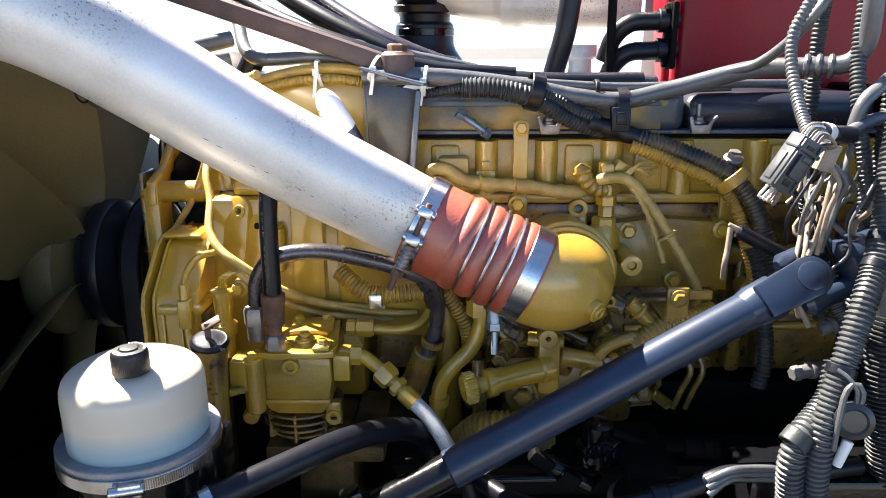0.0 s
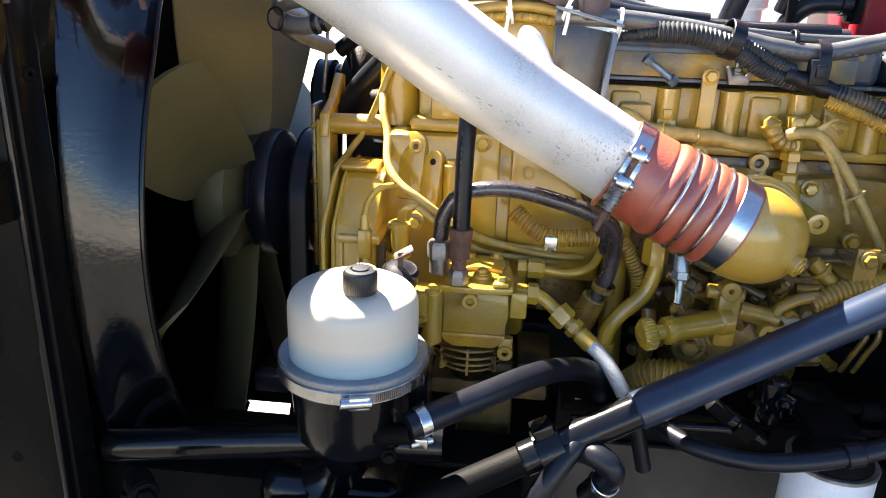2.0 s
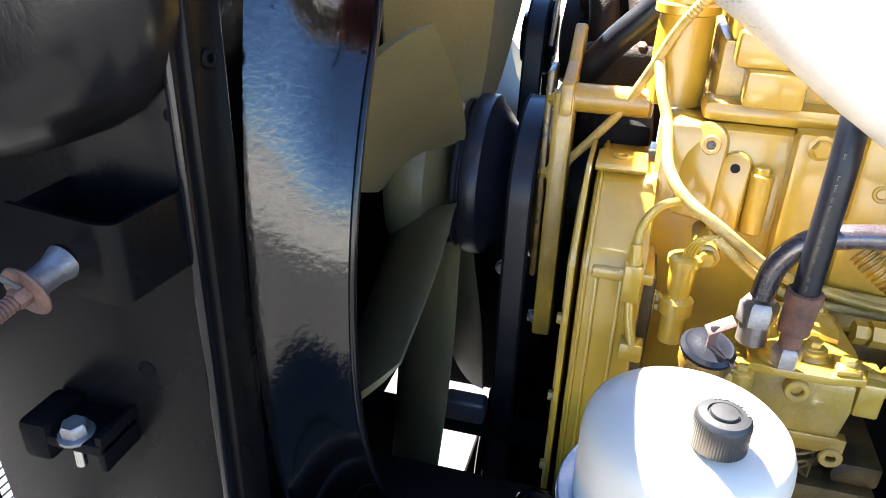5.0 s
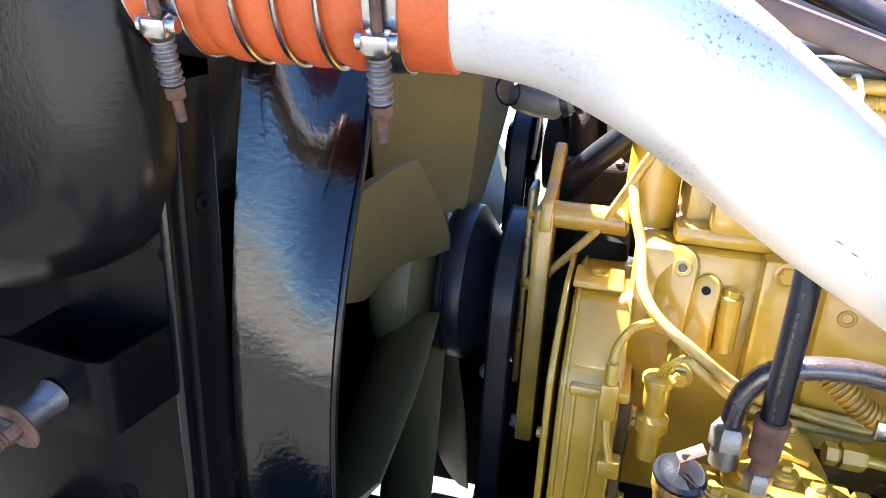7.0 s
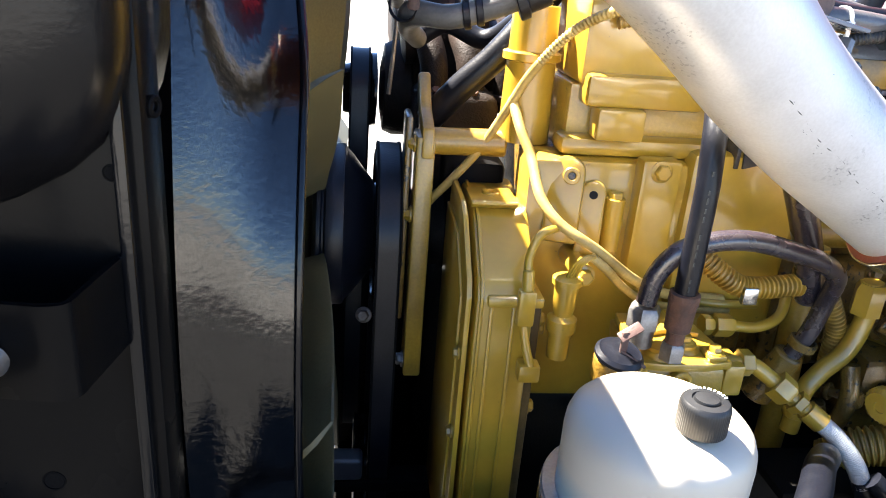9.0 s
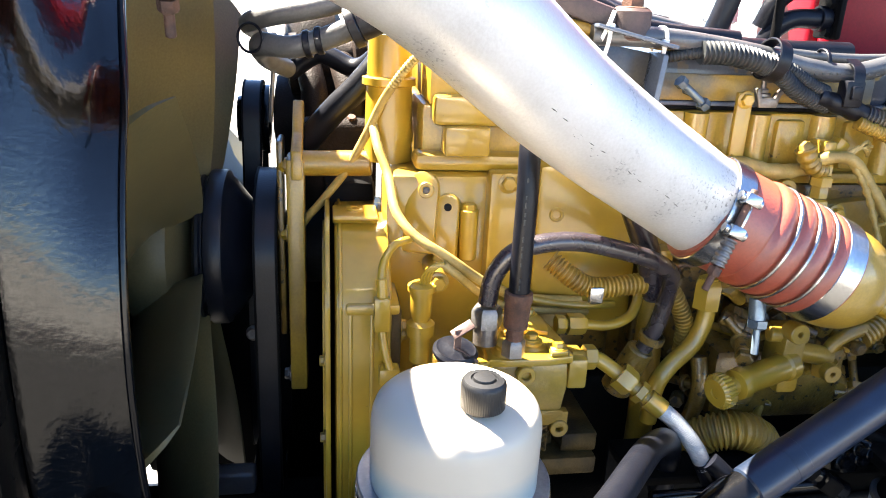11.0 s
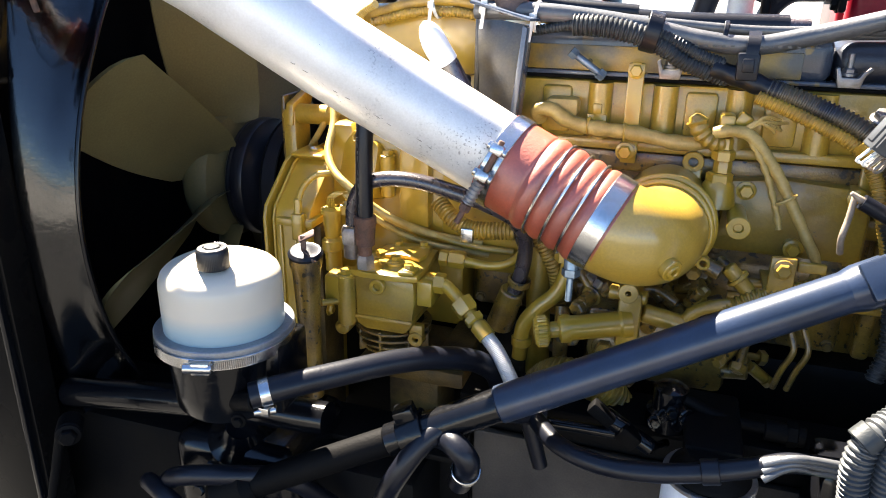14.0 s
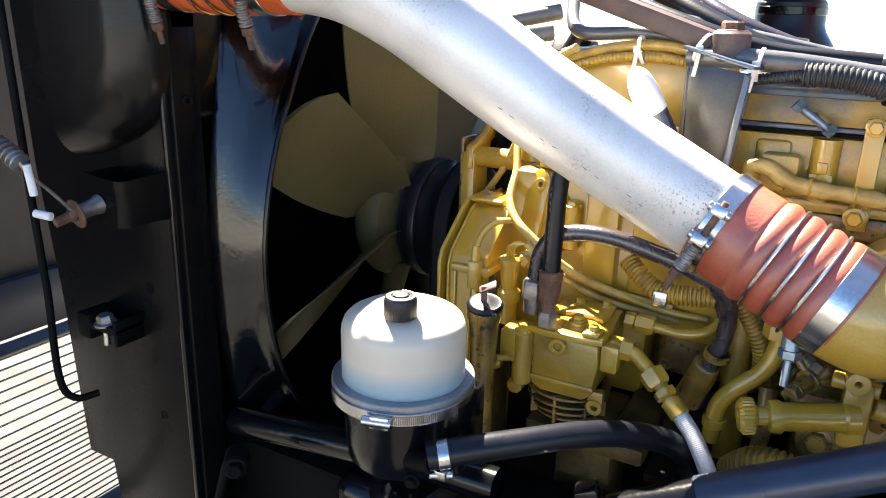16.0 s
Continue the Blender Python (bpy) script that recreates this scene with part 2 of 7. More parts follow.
# ---- shapes ----
ORIGIN = {}


def thing(name, at, label, category, group="", kind=""):
    ob = new(name)
    ob.empty_display_size = 0.02
    ob.location = at
    ORIGIN[ob] = Vector(at)
    return tagged(ob, label, category, group, kind)


def finish(name, bm, material, at):
    bmesh.ops.recalc_face_normals(bm, faces=bm.faces[:])
    bmesh.ops.translate(bm, verts=bm.verts[:], vec=-Vector(at))
    me = bpy.data.meshes.new(name)
    for f in bm.faces:
        f.smooth = True
    bm.to_mesh(me)
    bm.free()
    me.set_sharp_from_angle(angle=radians(38))
    me.materials.append(material)
    return me


def part(name, bm, material, parent, label=""):
    """Links bm, drawn in the place's own coordinates, as one mesh under a thing or a part."""
    at = ORIGIN[parent]
    ob = new(name, finish(name, bm, material, at))
    ob.parent = parent
    ORIGIN[ob] = at
    return tagged(ob, label)


def solo(name, bm, material, label, category, group="", kind=""):
    """Links bm as a thing that is one mesh, its origin at the middle of its base."""
    lo = [min(v.co[i] for v in bm.verts) for i in range(3)]
    hi = [max(v.co[i] for v in bm.verts) for i in range(3)]
    at = Vector(((lo[0] + hi[0]) / 2, (lo[1] + hi[1]) / 2, lo[2]))
    ob = new(name, finish(name, bm, material, at))
    ob.location = at
    ORIGIN[ob] = at
    return tagged(ob, label, category, group, kind)


def BM():
    return bmesh.new()


def frame_of(axis):
    """A matrix whose z runs along axis."""
    return Vector(axis).normalized().to_track_quat("Z", "Y").to_matrix().to_4x4()


def box(bm, lo, hi, bevel=0.003, m=None, segments=2):
    lo, hi = Vector(lo), Vector(hi)
    g = bmesh.ops.create_cube(bm, size=1, matrix=(m or Matrix()) @ Matrix.Translation((lo + hi) / 2) @ Matrix.Diagonal((*(hi - lo), 1)))
    if bevel > 0:
        edges = list({e for v in g["verts"] for e in v.link_edges})
        bmesh.ops.bevel(bm, geom=edges, offset=min(bevel, 0.45 * min(hi - lo)), segments=segments, affect="EDGES", profile=0.5)
    return bm


def lathe(bm, at, axis, profile, n=32):
    """Turns (radius, height) pairs round the axis; closes ends that reach no centre."""
    m = Matrix.Translation(at) @ frame_of(axis)
    rings = []
    for r, h in profile:
        if r < 1e-6:
            rings.append([bm.verts.new(m @ Vector((0, 0, h)))])
        else:
            rings.append([bm.verts.new(m @ Vector((r * math.cos(k * math.tau / n), r * math.sin(k * math.tau / n), h))) for k in range(n)])
    for a, b in zip(rings, rings[1:]):
        for k in range(n):
            q = [a[k % len(a)], a[(k + 1) % n % len(a)], b[(k + 1) % n % len(b)], b[k % len(b)]]
            q = list(dict.fromkeys(q))
            if len(q) > 2:
                bm.faces.new(q)
    for ring in (rings[0], rings[-1]):
        if len(ring) > 1 and (profile[0] != profile[-1]):
            bm.faces.new(ring)
    return bm


def knurled(bm, at, axis, profile, teeth, depth):
    """Like lathe, with the outer rings cut into fine teeth."""
    m = Matrix.Translation(at) @ frame_of(axis)
    n = teeth * 4
    rings = []
    for r, h, cut in profile:
        rings.append([bm.verts.new(m @ Vector((q * math.cos(k * math.tau / n), q * math.sin(k * math.tau / n), h))) for k in range(n) for q in (r - (depth if cut and k % 4 > 1 else 0),)])
    for a, b in zip(rings, rings[1:]):
        for k in range(n):
            bm.faces.new((a[k], a[(k + 1) % n], b[(k + 1) % n], b[k]))
    bm.faces.new(rings[0])
    bm.faces.new(rings[-1])
    return bm


def rod(bm, a, b, r, r2=None, n=20, ease=0.15):
    """A cylinder from a to b with eased ends."""
    a, b = Vector(a), Vector(b)
    h, r2 = (b - a).length, r if r2 is None else r2
    e, e2 = min(r * ease, h * 0.3), min(r2 * ease, h * 0.3)
    return lathe(bm, a, b - a, [(r - e, 0), (r, e), (r2, h - e2), (r2 - e2, h)], n)


def ring(bm, at, axis, r_in, r_out, h, n=28, ease=0.001):
    """A flat ring or collar with a real hole."""
    return lathe(bm, at, axis, [(r_in, ease), (r_in + ease, 0), (r_out - ease, 0), (r_out, ease), (r_out, h - ease), (r_out - ease, h), (r_in + ease, h), (r_in, h - ease), (r_in, ease)], n)


def torus(bm, at, axis, R, r, n=40, k=10):
    prof = [(R + r * math.cos(i * math.tau / k), r * math.sin(i * math.tau / k)) for i in range(k + 1)]
    return lathe(bm, at, axis, prof[:-1] + [prof[0]], n)


def bolt(bm, at, axis, r=0.008, h=0.006, washer=True):
    """A hexagon head on a flange."""
    at, d = Vector(at), Vector(axis).normalized()
    if washer:
        lathe(bm, at - d * 0.002, d, [(r * 1.35, 0), (r * 1.35, 0.0028), (r * 1.2, 0.0036)], 16)
    m = Matrix.Translation(at) @ frame_of(d)
    rings = []
    for rr, hh in ((r, 0), (r, h * 0.8), (r * 0.82, h)):
        rings.append([bm.verts.new(m @ Vector((rr * math.cos(k * math.tau / 6), rr * math.sin(k * math.tau / 6), hh))) for k in range(6)])
    for a, b in zip(rings, rings[1:]):
        for k in range(6):
            bm.faces.new((a[k], a[(k + 1) % 6], b[(k + 1) % 6], b[k]))
    bm.faces.new(rings[-1])
    bm.faces.new(rings[0])
    return bm


def curve_points(pts, step):
    """A smooth line through pts (Catmull-Rom), resampled evenly."""
    P = [Vector(p) for p in pts]
    P = [P[0] * 2 - P[1]] + P + [P[-1] * 2 - P[-2]]
    fine = []
    for i in range(1, len(P) - 2):
        p0, p1, p2, p3 = P[i - 1:i + 3]
        k0, k1, k2 = (max(1e-5, (b - a).length ** 0.5) for a, b in ((p0, p1), (p1, p2), (p2, p3)))
        m1 = (p1 - p0) / k0 - (p2 - p0) / (k0 + k1) + (p2 - p1) / k1
        m2 = (p2 - p1) / k1 - (p3 - p1) / (k1 + k2) + (p3 - p2) / k2
        m1, m2 = m1 * k1, m2 * k1
        for j in range(16):
            t = j / 16
            fine.append((2 * t**3 - 3 * t**2 + 1) * p1 + (t**3 - 2 * t**2 + t) * m1 + (3 * t**2 - 2 * t**3) * p2 + (t**3 - t**2) * m2)
    fine.append(P[-2])
    length = [0]
    for a, b in zip(fine, fine[1:]):
        length.append(length[-1] + (b - a).length)
    n = max(2, round(length[-1] / step))
    out, i = [], 0
    for k in range(n + 1):
        s = length[-1] * k / n
        while i < len(fine) - 2 and length[i + 1] < s:
            i += 1
        f = (s - length[i]) / max(1e-9, length[i + 1] - length[i])
        out.append(fine[i].lerp(fine[i + 1], min(1, max(0, f))))
    return out, length[-1]


def sweep(bm, pts, r, step=0.008, n=14, smooth=True):
    """A tube along pts; r is a radius or a function of the metres along it."""
    line, total = curve_points(pts, step) if smooth else ([Vector(p) for p in pts], 1)
    up, last, s = None, None, 0.0
    for i, p in enumerate(line):
        d = ((line[min(i + 1, len(line) - 1)] - line[max(i - 1, 0)])).normalized()
        if up is None:
            up = d.orthogonal().normalized()
        up = (up - d * up.dot(d)).normalized()
        side = d.cross(up)
        rr = r(s / total, s) if callable(r) else r
        now = [bm.verts.new(p + rr * (up * math.cos(k * math.tau / n) + side * math.sin(k * math.tau / n))) for k in range(n)]
        if last:
            for k in range(n):
                bm.faces.new((last[k], last[(k + 1) % n], now[(k + 1) % n], now[k]))
        else:
            bm.faces.new(now[::-1])
        last = now
        if i + 1 < len(line):
            s += (line[i + 1] - p).length
    bm.faces.new(last)
    return bm


def corrugated(bm, pts, r, pitch=0.005, depth=0.17, n=12):
    return sweep(bm, pts, lambda u, s: r * (1 + depth * (0.5 if math.sin(s * math.tau / pitch + 0.4) > 0 else -0.5)), step=pitch / 4, n=n)


def plate(bm, outline, thick, m, bevel=0.0015):
    """A plate of the given outline in the x-y plane of m, thick along z."""
    vs = [bm.verts.new(m @ Vector((x, y, 0))) for x, y in outline]
    f = bm.faces.new(vs)
    top = bmesh.ops.extrude_face_region(bm, geom=[f])
    tv = [g for g in top["geom"] if isinstance(g, bmesh.types.BMVert)]
    bmesh.ops.translate(bm, verts=tv, vec=(m.to_3x3() @ Vector((0, 0, thick))))
    if bevel:
        keep = set(vs) | set(tv)
        edges = [e for v in keep for e in v.link_edges if e.verts[0] in keep and e.verts[1] in keep]
        bmesh.ops.bevel(bm, geom=list(set(edges)), offset=bevel, segments=2, affect="EDGES", profile=0.5)
    return bm


def ribbon(bm, pts, across, width, thick, step=0.006):
    """A flat strap along pts, lying with its width along `across`."""
    line, _ = curve_points(pts, step)
    last, w = None, Vector(across).normalized() * width / 2
    for i, p in enumerate(line):
        d = (line[min(i + 1, len(line) - 1)] - line[max(i - 1, 0)]).normalized()
        t = d.cross(w).normalized() * thick / 2
        now = [bm.verts.new(p + w + t), bm.verts.new(p - w + t), bm.verts.new(p - w - t), bm.verts.new(p + w - t)]
        if last:
            for k in range(4):
                bm.faces.new((last[k], last[(k + 1) % 4], now[(k + 1) % 4], now[k]))
        else:
            bm.faces.new(now[::-1])
        last = now
    bm.faces.new(last)
    return bm


FACE = Matrix(((1, 0, 0, 0), (0, 0, 1, 0), (0, 1, 0, 0), (0, 0, 0, 1)))  # x, z of the plan to a plate facing along y


def facing(y):
    return Matrix.Translation((0, y, 0)) @ FACE

# ---- setting ----
g = BM()
bmesh.ops.create_grid(g, x_segments=1, y_segments=1, size=400)
ground = solo("ground", g, GRAVEL, "pale dusty speckled asphalt yard reaching to the horizon", "ground", kind="structure")
ground.location = (0, 0, 0)
g = BM()
box(g, (-60, 2.6, -0.1), (60, 90, 0.012), 0.005)
solo("pavement", g, CONCRETE, "pale sunlit concrete apron beyond the truck", "pavement", kind="structure")
g = BM()
box(g, (-60, -90, -0.1), (60, -6.0, 0.012), 0.005)
solo("pavement", g, CONCRETE, "pale sunlit concrete apron along the asphalt", "pavement", kind="structure")

cab = thing("cab_cowl", (0.9, 1.7, 0.9), "glossy dark red painted cab cowl", "cab", kind="structure")
g = BM()
box(g, (0.372, 1.21, 1.45), (1.7, 1.25, 3.0), 0.02, segments=4)
part("front_panel", g, CABRED, cab)
g = BM()
box(g, (0.366, 1.252, 1.45), (0.40, 1.41, 3.0), 0.012, segments=4)
part("side_panel", g, CABRED, cab)
g = BM()
box(g, (0.62, 0.60, 0.70), (0.66, 1.22, 1.74), 0.01)
part("toe_board", g, BLACK_DULL, cab)

# chassis rails and the cross tube
rail = thing("frame_rail", (0.1, 0.86, 0.98), "black painted steel truck frame rail", "frame rail", kind="structure")
part("web", box(BM(), (-0.06, 0.855, 1.03), (2.2, 0.863, 1.298), 0.002), BLACK_DULL, rail)
part("top_flange", box(BM(), (-0.06, 0.785, 1.290), (2.2, 0.863, 1.302), 0.003), BLACK_DULL, rail)
part("bottom_flange", box(BM(), (-0.06, 0.785, 1.03), (2.2, 0.863, 1.04), 0.003), BLACK_DULL, rail)
part("front_web", box(BM(), (-1.0, 0.847, 0.95), (-0.062, 0.855, 1.203), 0.002), BLACK_DULL, rail)
part("front_flange", box(BM(), (-1.0, 0.775, 1.195), (-0.062, 0.855, 1.205), 0.003), BLACK_DULL, rail)
for k in range(9):
    x = -0.85 + 0.17 * k
    for dz in (0.045, 0.20):
        part("rail_bolt", bolt(BM(), (x, 0.847 if x < -0.07 else 0.855, (1.205 if x < -0.07 else 1.30) - dz), (0, -1, 0), 0.011, 0.010), BLACK_DULL, rail)
part("dusty_step", box(BM(), (-0.055, 0.840, 1.04), (0.55, 0.8535, 1.212), 0.004), ROAD_DUST, rail, "dust covered lower step of the rail")
g = BM()
box(g, (-1.0, 1.5, 0.98), (2.2, 1.508, 1.245), 0.002)
solo("frame_rail_far", g, BLACK, "black painted far side frame rail", "frame rail", kind="structure")

# ---- engine ----
engine = thing("diesel_engine", (0.15, 1.2, 0.95), "yellow painted inline diesel engine with oily cast surfaces", "engine")
part("block", box(BM(), (-0.30, 1.02, 1.32), (0.60, 1.42, 1.60), 0.012), YELLOW_OIL_SHADE, engine, "oily yellow cast iron block darkened for shade")
# pan made black for the shade low under the block
part("oil_pan", box(BM(), (-0.335, 0.99, 0.95), (0.60, 1.42, 1.318), 0.02), SHADE_BLACK, engine, "oil pan coloured black for shade")
for x0, x1 in ((-0.10, -0.02), (0.06, 0.14), (0.22, 0.40), (0.46, 0.58)):
    part("side_panel", box(BM(), (x0, 0.985, 1.335), (x1, 1.03, 1.48), 0.012, segments=3), YELLOW_OIL_SHADE, engine)
    for x in (x0 + 0.012, x1 - 0.012):
        for z in (1.348, 1.468):
            part("panel_bolt", bolt(BM(), (x, 0.985, z), (0, -1, 0), 0.0065, 0.006), YELLOW_OIL_SHADE, engine)
for x in (-0.15, 0.02, 0.18, 0.43):
    part("rib", box(BM(), (x - 0.011, 0.99, 1.33), (x + 0.011, 1.03, 1.56), 0.008, segments=3), YELLOW_OIL_SHADE, engine)
part("oil_gallery", lathe(BM(), (-0.11, 1.005, 1.51), (1, 0, 0), [(0.014, 0), (0.016, 0.003), (0.016, 0.70), (0.014, 0.704)], 20), YELLOW_CAST, engine)
part("deck_rail", box(BM(), (-0.11, 0.985, 1.56), (0.60, 1.03, 1.588), 0.006), YELLOW_OIL_SHADE, engine)
g = BM()
box(g, (-0.28, 1.0, 1.592), (0.60, 1.38, 1.676), 0.006)
box(g, (-0.28, 0.985, 1.588), (0.60, 1.0, 1.602), 0.004)
for x in (0.062, 0.145, 0.235, 0.33, 0.43, 0.52):
    lathe(g, (x, 1.0, 1.60), (0, 0, 1), [(0.016, 0), (0.016, 0.074)], 20)
for x in (0.005, 0.19, 0.285, 0.47):
    box(g, (x - 0.02, 0.992, 1.605), (x + 0.02, 1.01, 1.668), 0.006)
part("cylinder_head", g, DUSTY, engine)
g = BM()
box(g, (-0.27, 1.001, 1.677), (0.60, 1.39, 1.681), 0.001)
part("gasket", g, BLACK_DULL, engine)
g = BM()
box(g, (-0.07, 1.006, 1.6825), (0.335, 1.33, 1.740), 0.016, segments=6)
part("valve_cover", g, SLATE, engine, "smeared slate grey valve cover")
part("cover_skirt", box(BM(), (-0.068, 1.0025, 1.688), (0.30, 1.0058, 1.720), 0.0012), SPRAYED_SKIRT, engine, "slate skirt blotched with yellow overspray")
g = BM()
box(g, (0.3355, 1.010, 1.6825), (0.60, 1.33, 1.735), 0.024, segments=7)
part("valve_cover_rear", g, DARKCOVER, engine, "black rear valve cover")
g = BM()
box(g, (-0.07, 0.999, 1.6815), (0.60, 1.36, 1.6875), 0.002)
part("cover_rail", g, SLATE, engine)

# front upper housing, with its stepped ledges
g = BM()
box(g, (-0.275, 0.985, 1.675), (-0.085, 1.30, 1.765), 0.008)
part("thermostat_housing", g, YELLOW, engine)
g = BM()
box(g, (-0.27, 0.968, 1.655), (-0.14, 1.01, 1.69), 0.006)
box(g, (-0.258, 0.958, 1.622), (-0.205, 0.99, 1.656), 0.004)
box(g, (-0.29, 0.975, 1.600), (-0.10, 1.02, 1.622), 0.009)
part("housing_ledge", g, YELLOW, engine)
g = BM()
lathe(g, (-0.315, 1.05, 1.60), (0, 0, 1), [(0.03, 0), (0.028, 0.09), (0.033, 0.092), (0.033, 0.10), (0.027, 0.102), (0.026, 0.15)], 24)
part("water_outlet", g, YELLOW, engine)
# front side wall of the block with bosses
g = BM()
box(g, (-0.325, 0.965, 1.30), (-0.11, 1.03, 1.60), 0.012)
part("front_block_wall", g, YELLOW, engine)


def tab_outline(x, top, foot, r):
    """A strip with a round head, in the x-z plane."""
    return [(x - r, foot)] + [(x - r * math.cos(math.pi * k / 12), top - r + r * math.sin(math.pi * k / 12)) for k in range(13)] + [(x + r, foot)]


tilt = Matrix.Translation((-0.286, 0.950, 1.53)) @ Matrix.Rotation(radians(-20), 4, "Z") @ Matrix.Rotation(radians(-14), 4, "X")
g = BM()
plate(g, tab_outline(0.0, 0.076, -0.02, 0.0195), 0.040, tilt @ FACE, 0.004)
ring(g, tilt @ Vector((0.005, 0.002, 0.054)), tilt.to_3x3() @ Vector((0, -1, 0)), 0.0042, 0.0095, 0.0045)
part("lifting_boss", g, YELLOW, engine)
part("boss_plug", rod(BM(), tilt @ Vector((0.005, 0.01, 0.054)), tilt @ Vector((0.005, -0.0005, 0.054)), 0.0043, n=14), YELLOW_OIL_SHADE, engine)
tilt = Matrix.Translation((-0.257, 0.938, 1.50)) @ Matrix.Rotation(radians(-18), 4, "Z") @ Matrix.Rotation(radians(-14), 4, "X")
g = BM()
plate(g, tab_outline(0.0, 0.082, 0.0, 0.0135), 0.034, tilt @ FACE, 0.003)
part("side_lug", g, YELLOW, engine)
# dark disc stands in for the shade inside the lug's hole
part("lug_hole", rod(BM(), tilt @ Vector((0.0, 0.008, 0.066)), tilt @ Vector((0.0, -0.0006, 0.066)), 0.0048, n=16), SHADE_BLACK, engine)
g = BM()
rod(g, (-0.226, 0.955, 1.50), (-0.226, 0.955, 1.560), 0.011)
bolt(g, (-0.226, 0.955, 1.560), (0, 0, 1), 0.0085, 0.008)
part("stud_boss", g, YELLOW, engine)
g = BM()
box(g, (-0.205, 0.945, 1.46), (-0.160, 0.972, 1.607), 0.005)
part("side_cover", g, YELLOW, engine)
g = BM()
bolt(g, (-0.184, 0.945, 1.595), (0, -1, 0), 0.009, 0.008)
part("cover_bolt", g, YELLOW, engine)
g = BM()
box(g, (-0.145, 0.955, 1.40), (-0.01, 1.02, 1.615), 0.01)
ring(g, (-0.12, 0.957, 1.555), (0, -1, 0), 0.005, 0.009, 0.004)
part("flat_cover", g, YELLOW, engine)
for x, y, z in ((-0.268, 0.9, 1.492), (0.256, 0.965, 1.554), (0.320, 0.955, 1.487), (0.380, 0.955, 1.558), (0.103, 0.962, 1.592), (0.16, 0.955, 1.40), (0.43, 0.965, 1.47)):
    g = BM()
    bolt(g, (x, y, z), (0, -1, 0), 0.009, 0.009)
    rod(g, (x, y, z), (x, 1.03, z), 0.011)
    part("bolt", g, YELLOW, engine)

# front cover: a deep casting whose upper near corner is cut back to a small level boss
SIDE = Matrix(((0, 0, 1, 0), (1, 0, 0, 0), (0, 1, 0, 0), (0, 0, 0, 1)))  # y, z of the plan to a plate facing along x


def standing(x):
    return Matrix.Translation((x, 0, 0)) @ SIDE


g = BM()
plate(g, [(0.885, 1.12), (0.885, 1.470), (0.893, 1.486), (0.955, 1.536), (0.972, 1.542), (1.075, 1.546), (1.075, 1.12)], 0.062, standing(-0.382), 0.005)
part("front_cover", g, YELLOW, engine)
for k, (x, out) in enumerate(((-0.3935, 0.004), (-0.3785, 0.003))):
    g = BM()
    o = out
    plate(g, [(0.885 - o, 1.12), (0.885 - o, 1.471), (0.892 - o, 1.488), (0.953 - o, 1.538), (0.971, 1.5425 + o), (1.07, 1.546 + o), (1.07, 1.12)], 0.006 if k == 0 else 0.004, standing(x), 0.0015)
    part("cover_flange", g, YELLOW, engine)
g = BM()
plate(g, [(0.905, 1.12), (0.905, 1.463), (0.965, 1.512), (1.06, 1.518), (1.06, 1.12)], 0.004, standing(-0.3965), 0.0018)
part("cover_face", g, YELLOW, engine)
g = BM()
plate(g, [(0.955, 1.548), (0.968, 1.540), (1.012, 1.542), (1.012, 1.551), (0.958, 1.551)], 0.052, standing(-0.384), 0.002)
ring(g, (-0.358, 0.990, 1.550), (0, 0, 1), 0.004, 0.010, 0.0035)
part("cover_boss", g, YELLOW, engine)
for x in (-0.3655, -0.3420):
    part("cover_rib", box(BM(), (x - 0.002, 0.8815, 1.14), (x + 0.002, 0.90, 1.466), 0.0012), YELLOW, engine)
part("cover_ledge", box(BM(), (-0.371, 0.8785, 1.462), (-0.312, 0.95, 1.474), 0.003), YELLOW, engine)
# step in darkened yellow, shade beside the cover put into the colour
part("side_step", box(BM(), (-0.324, 0.897, 1.12), (-0.308, 0.96, 1.462), 0.004), SHADED_YELLOW, engine)
for z in (1.452, 1.442, 1.342):
    part("cover_bolt", bolt(BM(), (-0.3075, 0.912, z - 0.018), (1, 0, 0), 0.0075, 0.007), YELLOW, engine)
for z in (1.20, 1.30, 1.40):
    part("cover_bolt", bolt(BM(), (-0.394, 0.897, z), (-1, 0, 0), 0.006, 0.006), YELLOW_CAST, engine)
# side plates and lugs
g = BM()
box(g, (0.1765, 0.976, 1.535), (0.2015, 0.986, 1.574), 0.003)
ring(g, (0.189, 0.986, 1.582), (0, -1, 0), 0.006, 0.0135, 0.010)
part("lug", g, YELLOW, engine)
g = BM()
plate(g, [(0.225, 1.47), (0.40, 1.47), (0.40, 1.565), (0.30, 1.572), (0.235, 1.565)], 0.05, facing(0.968), 0.006)
part("intake_cover", g, YELLOW_CAST, engine)
g = BM()
rod(g, (0.248, 0.97, 1.524), (0.248, 0.905, 1.524), 0.012, n=20)
ring(g, (0.248, 0.905, 1.524), (0, -1, 0), 0.0055, 0.014, 0.008)
rod(g, (0.248, 0.91, 1.524), (0.248, 0.901, 1.524), 0.0056, n=16)
part("plug_boss", g, YELLOW, engine)
g = BM()
box(g, (0.097, 0.970, 1.575), (0.117, 0.978, 1.703), 0.002)
part("upright_strap", g, YELLOW, engine)
for z in (1.592, 1.694):
    g = BM()
    bolt(g, (0.107, 0.970, z), (0, -1, 0), 0.008, 0.007)
    part("bolt", g, YELLOW, engine)
g = BM()
box(g, (0.382, 0.975, 1.465), (0.402, 0.985, 1.61), 0.002)
part("upright_strap", g, YELLOW, engine)
g = BM()
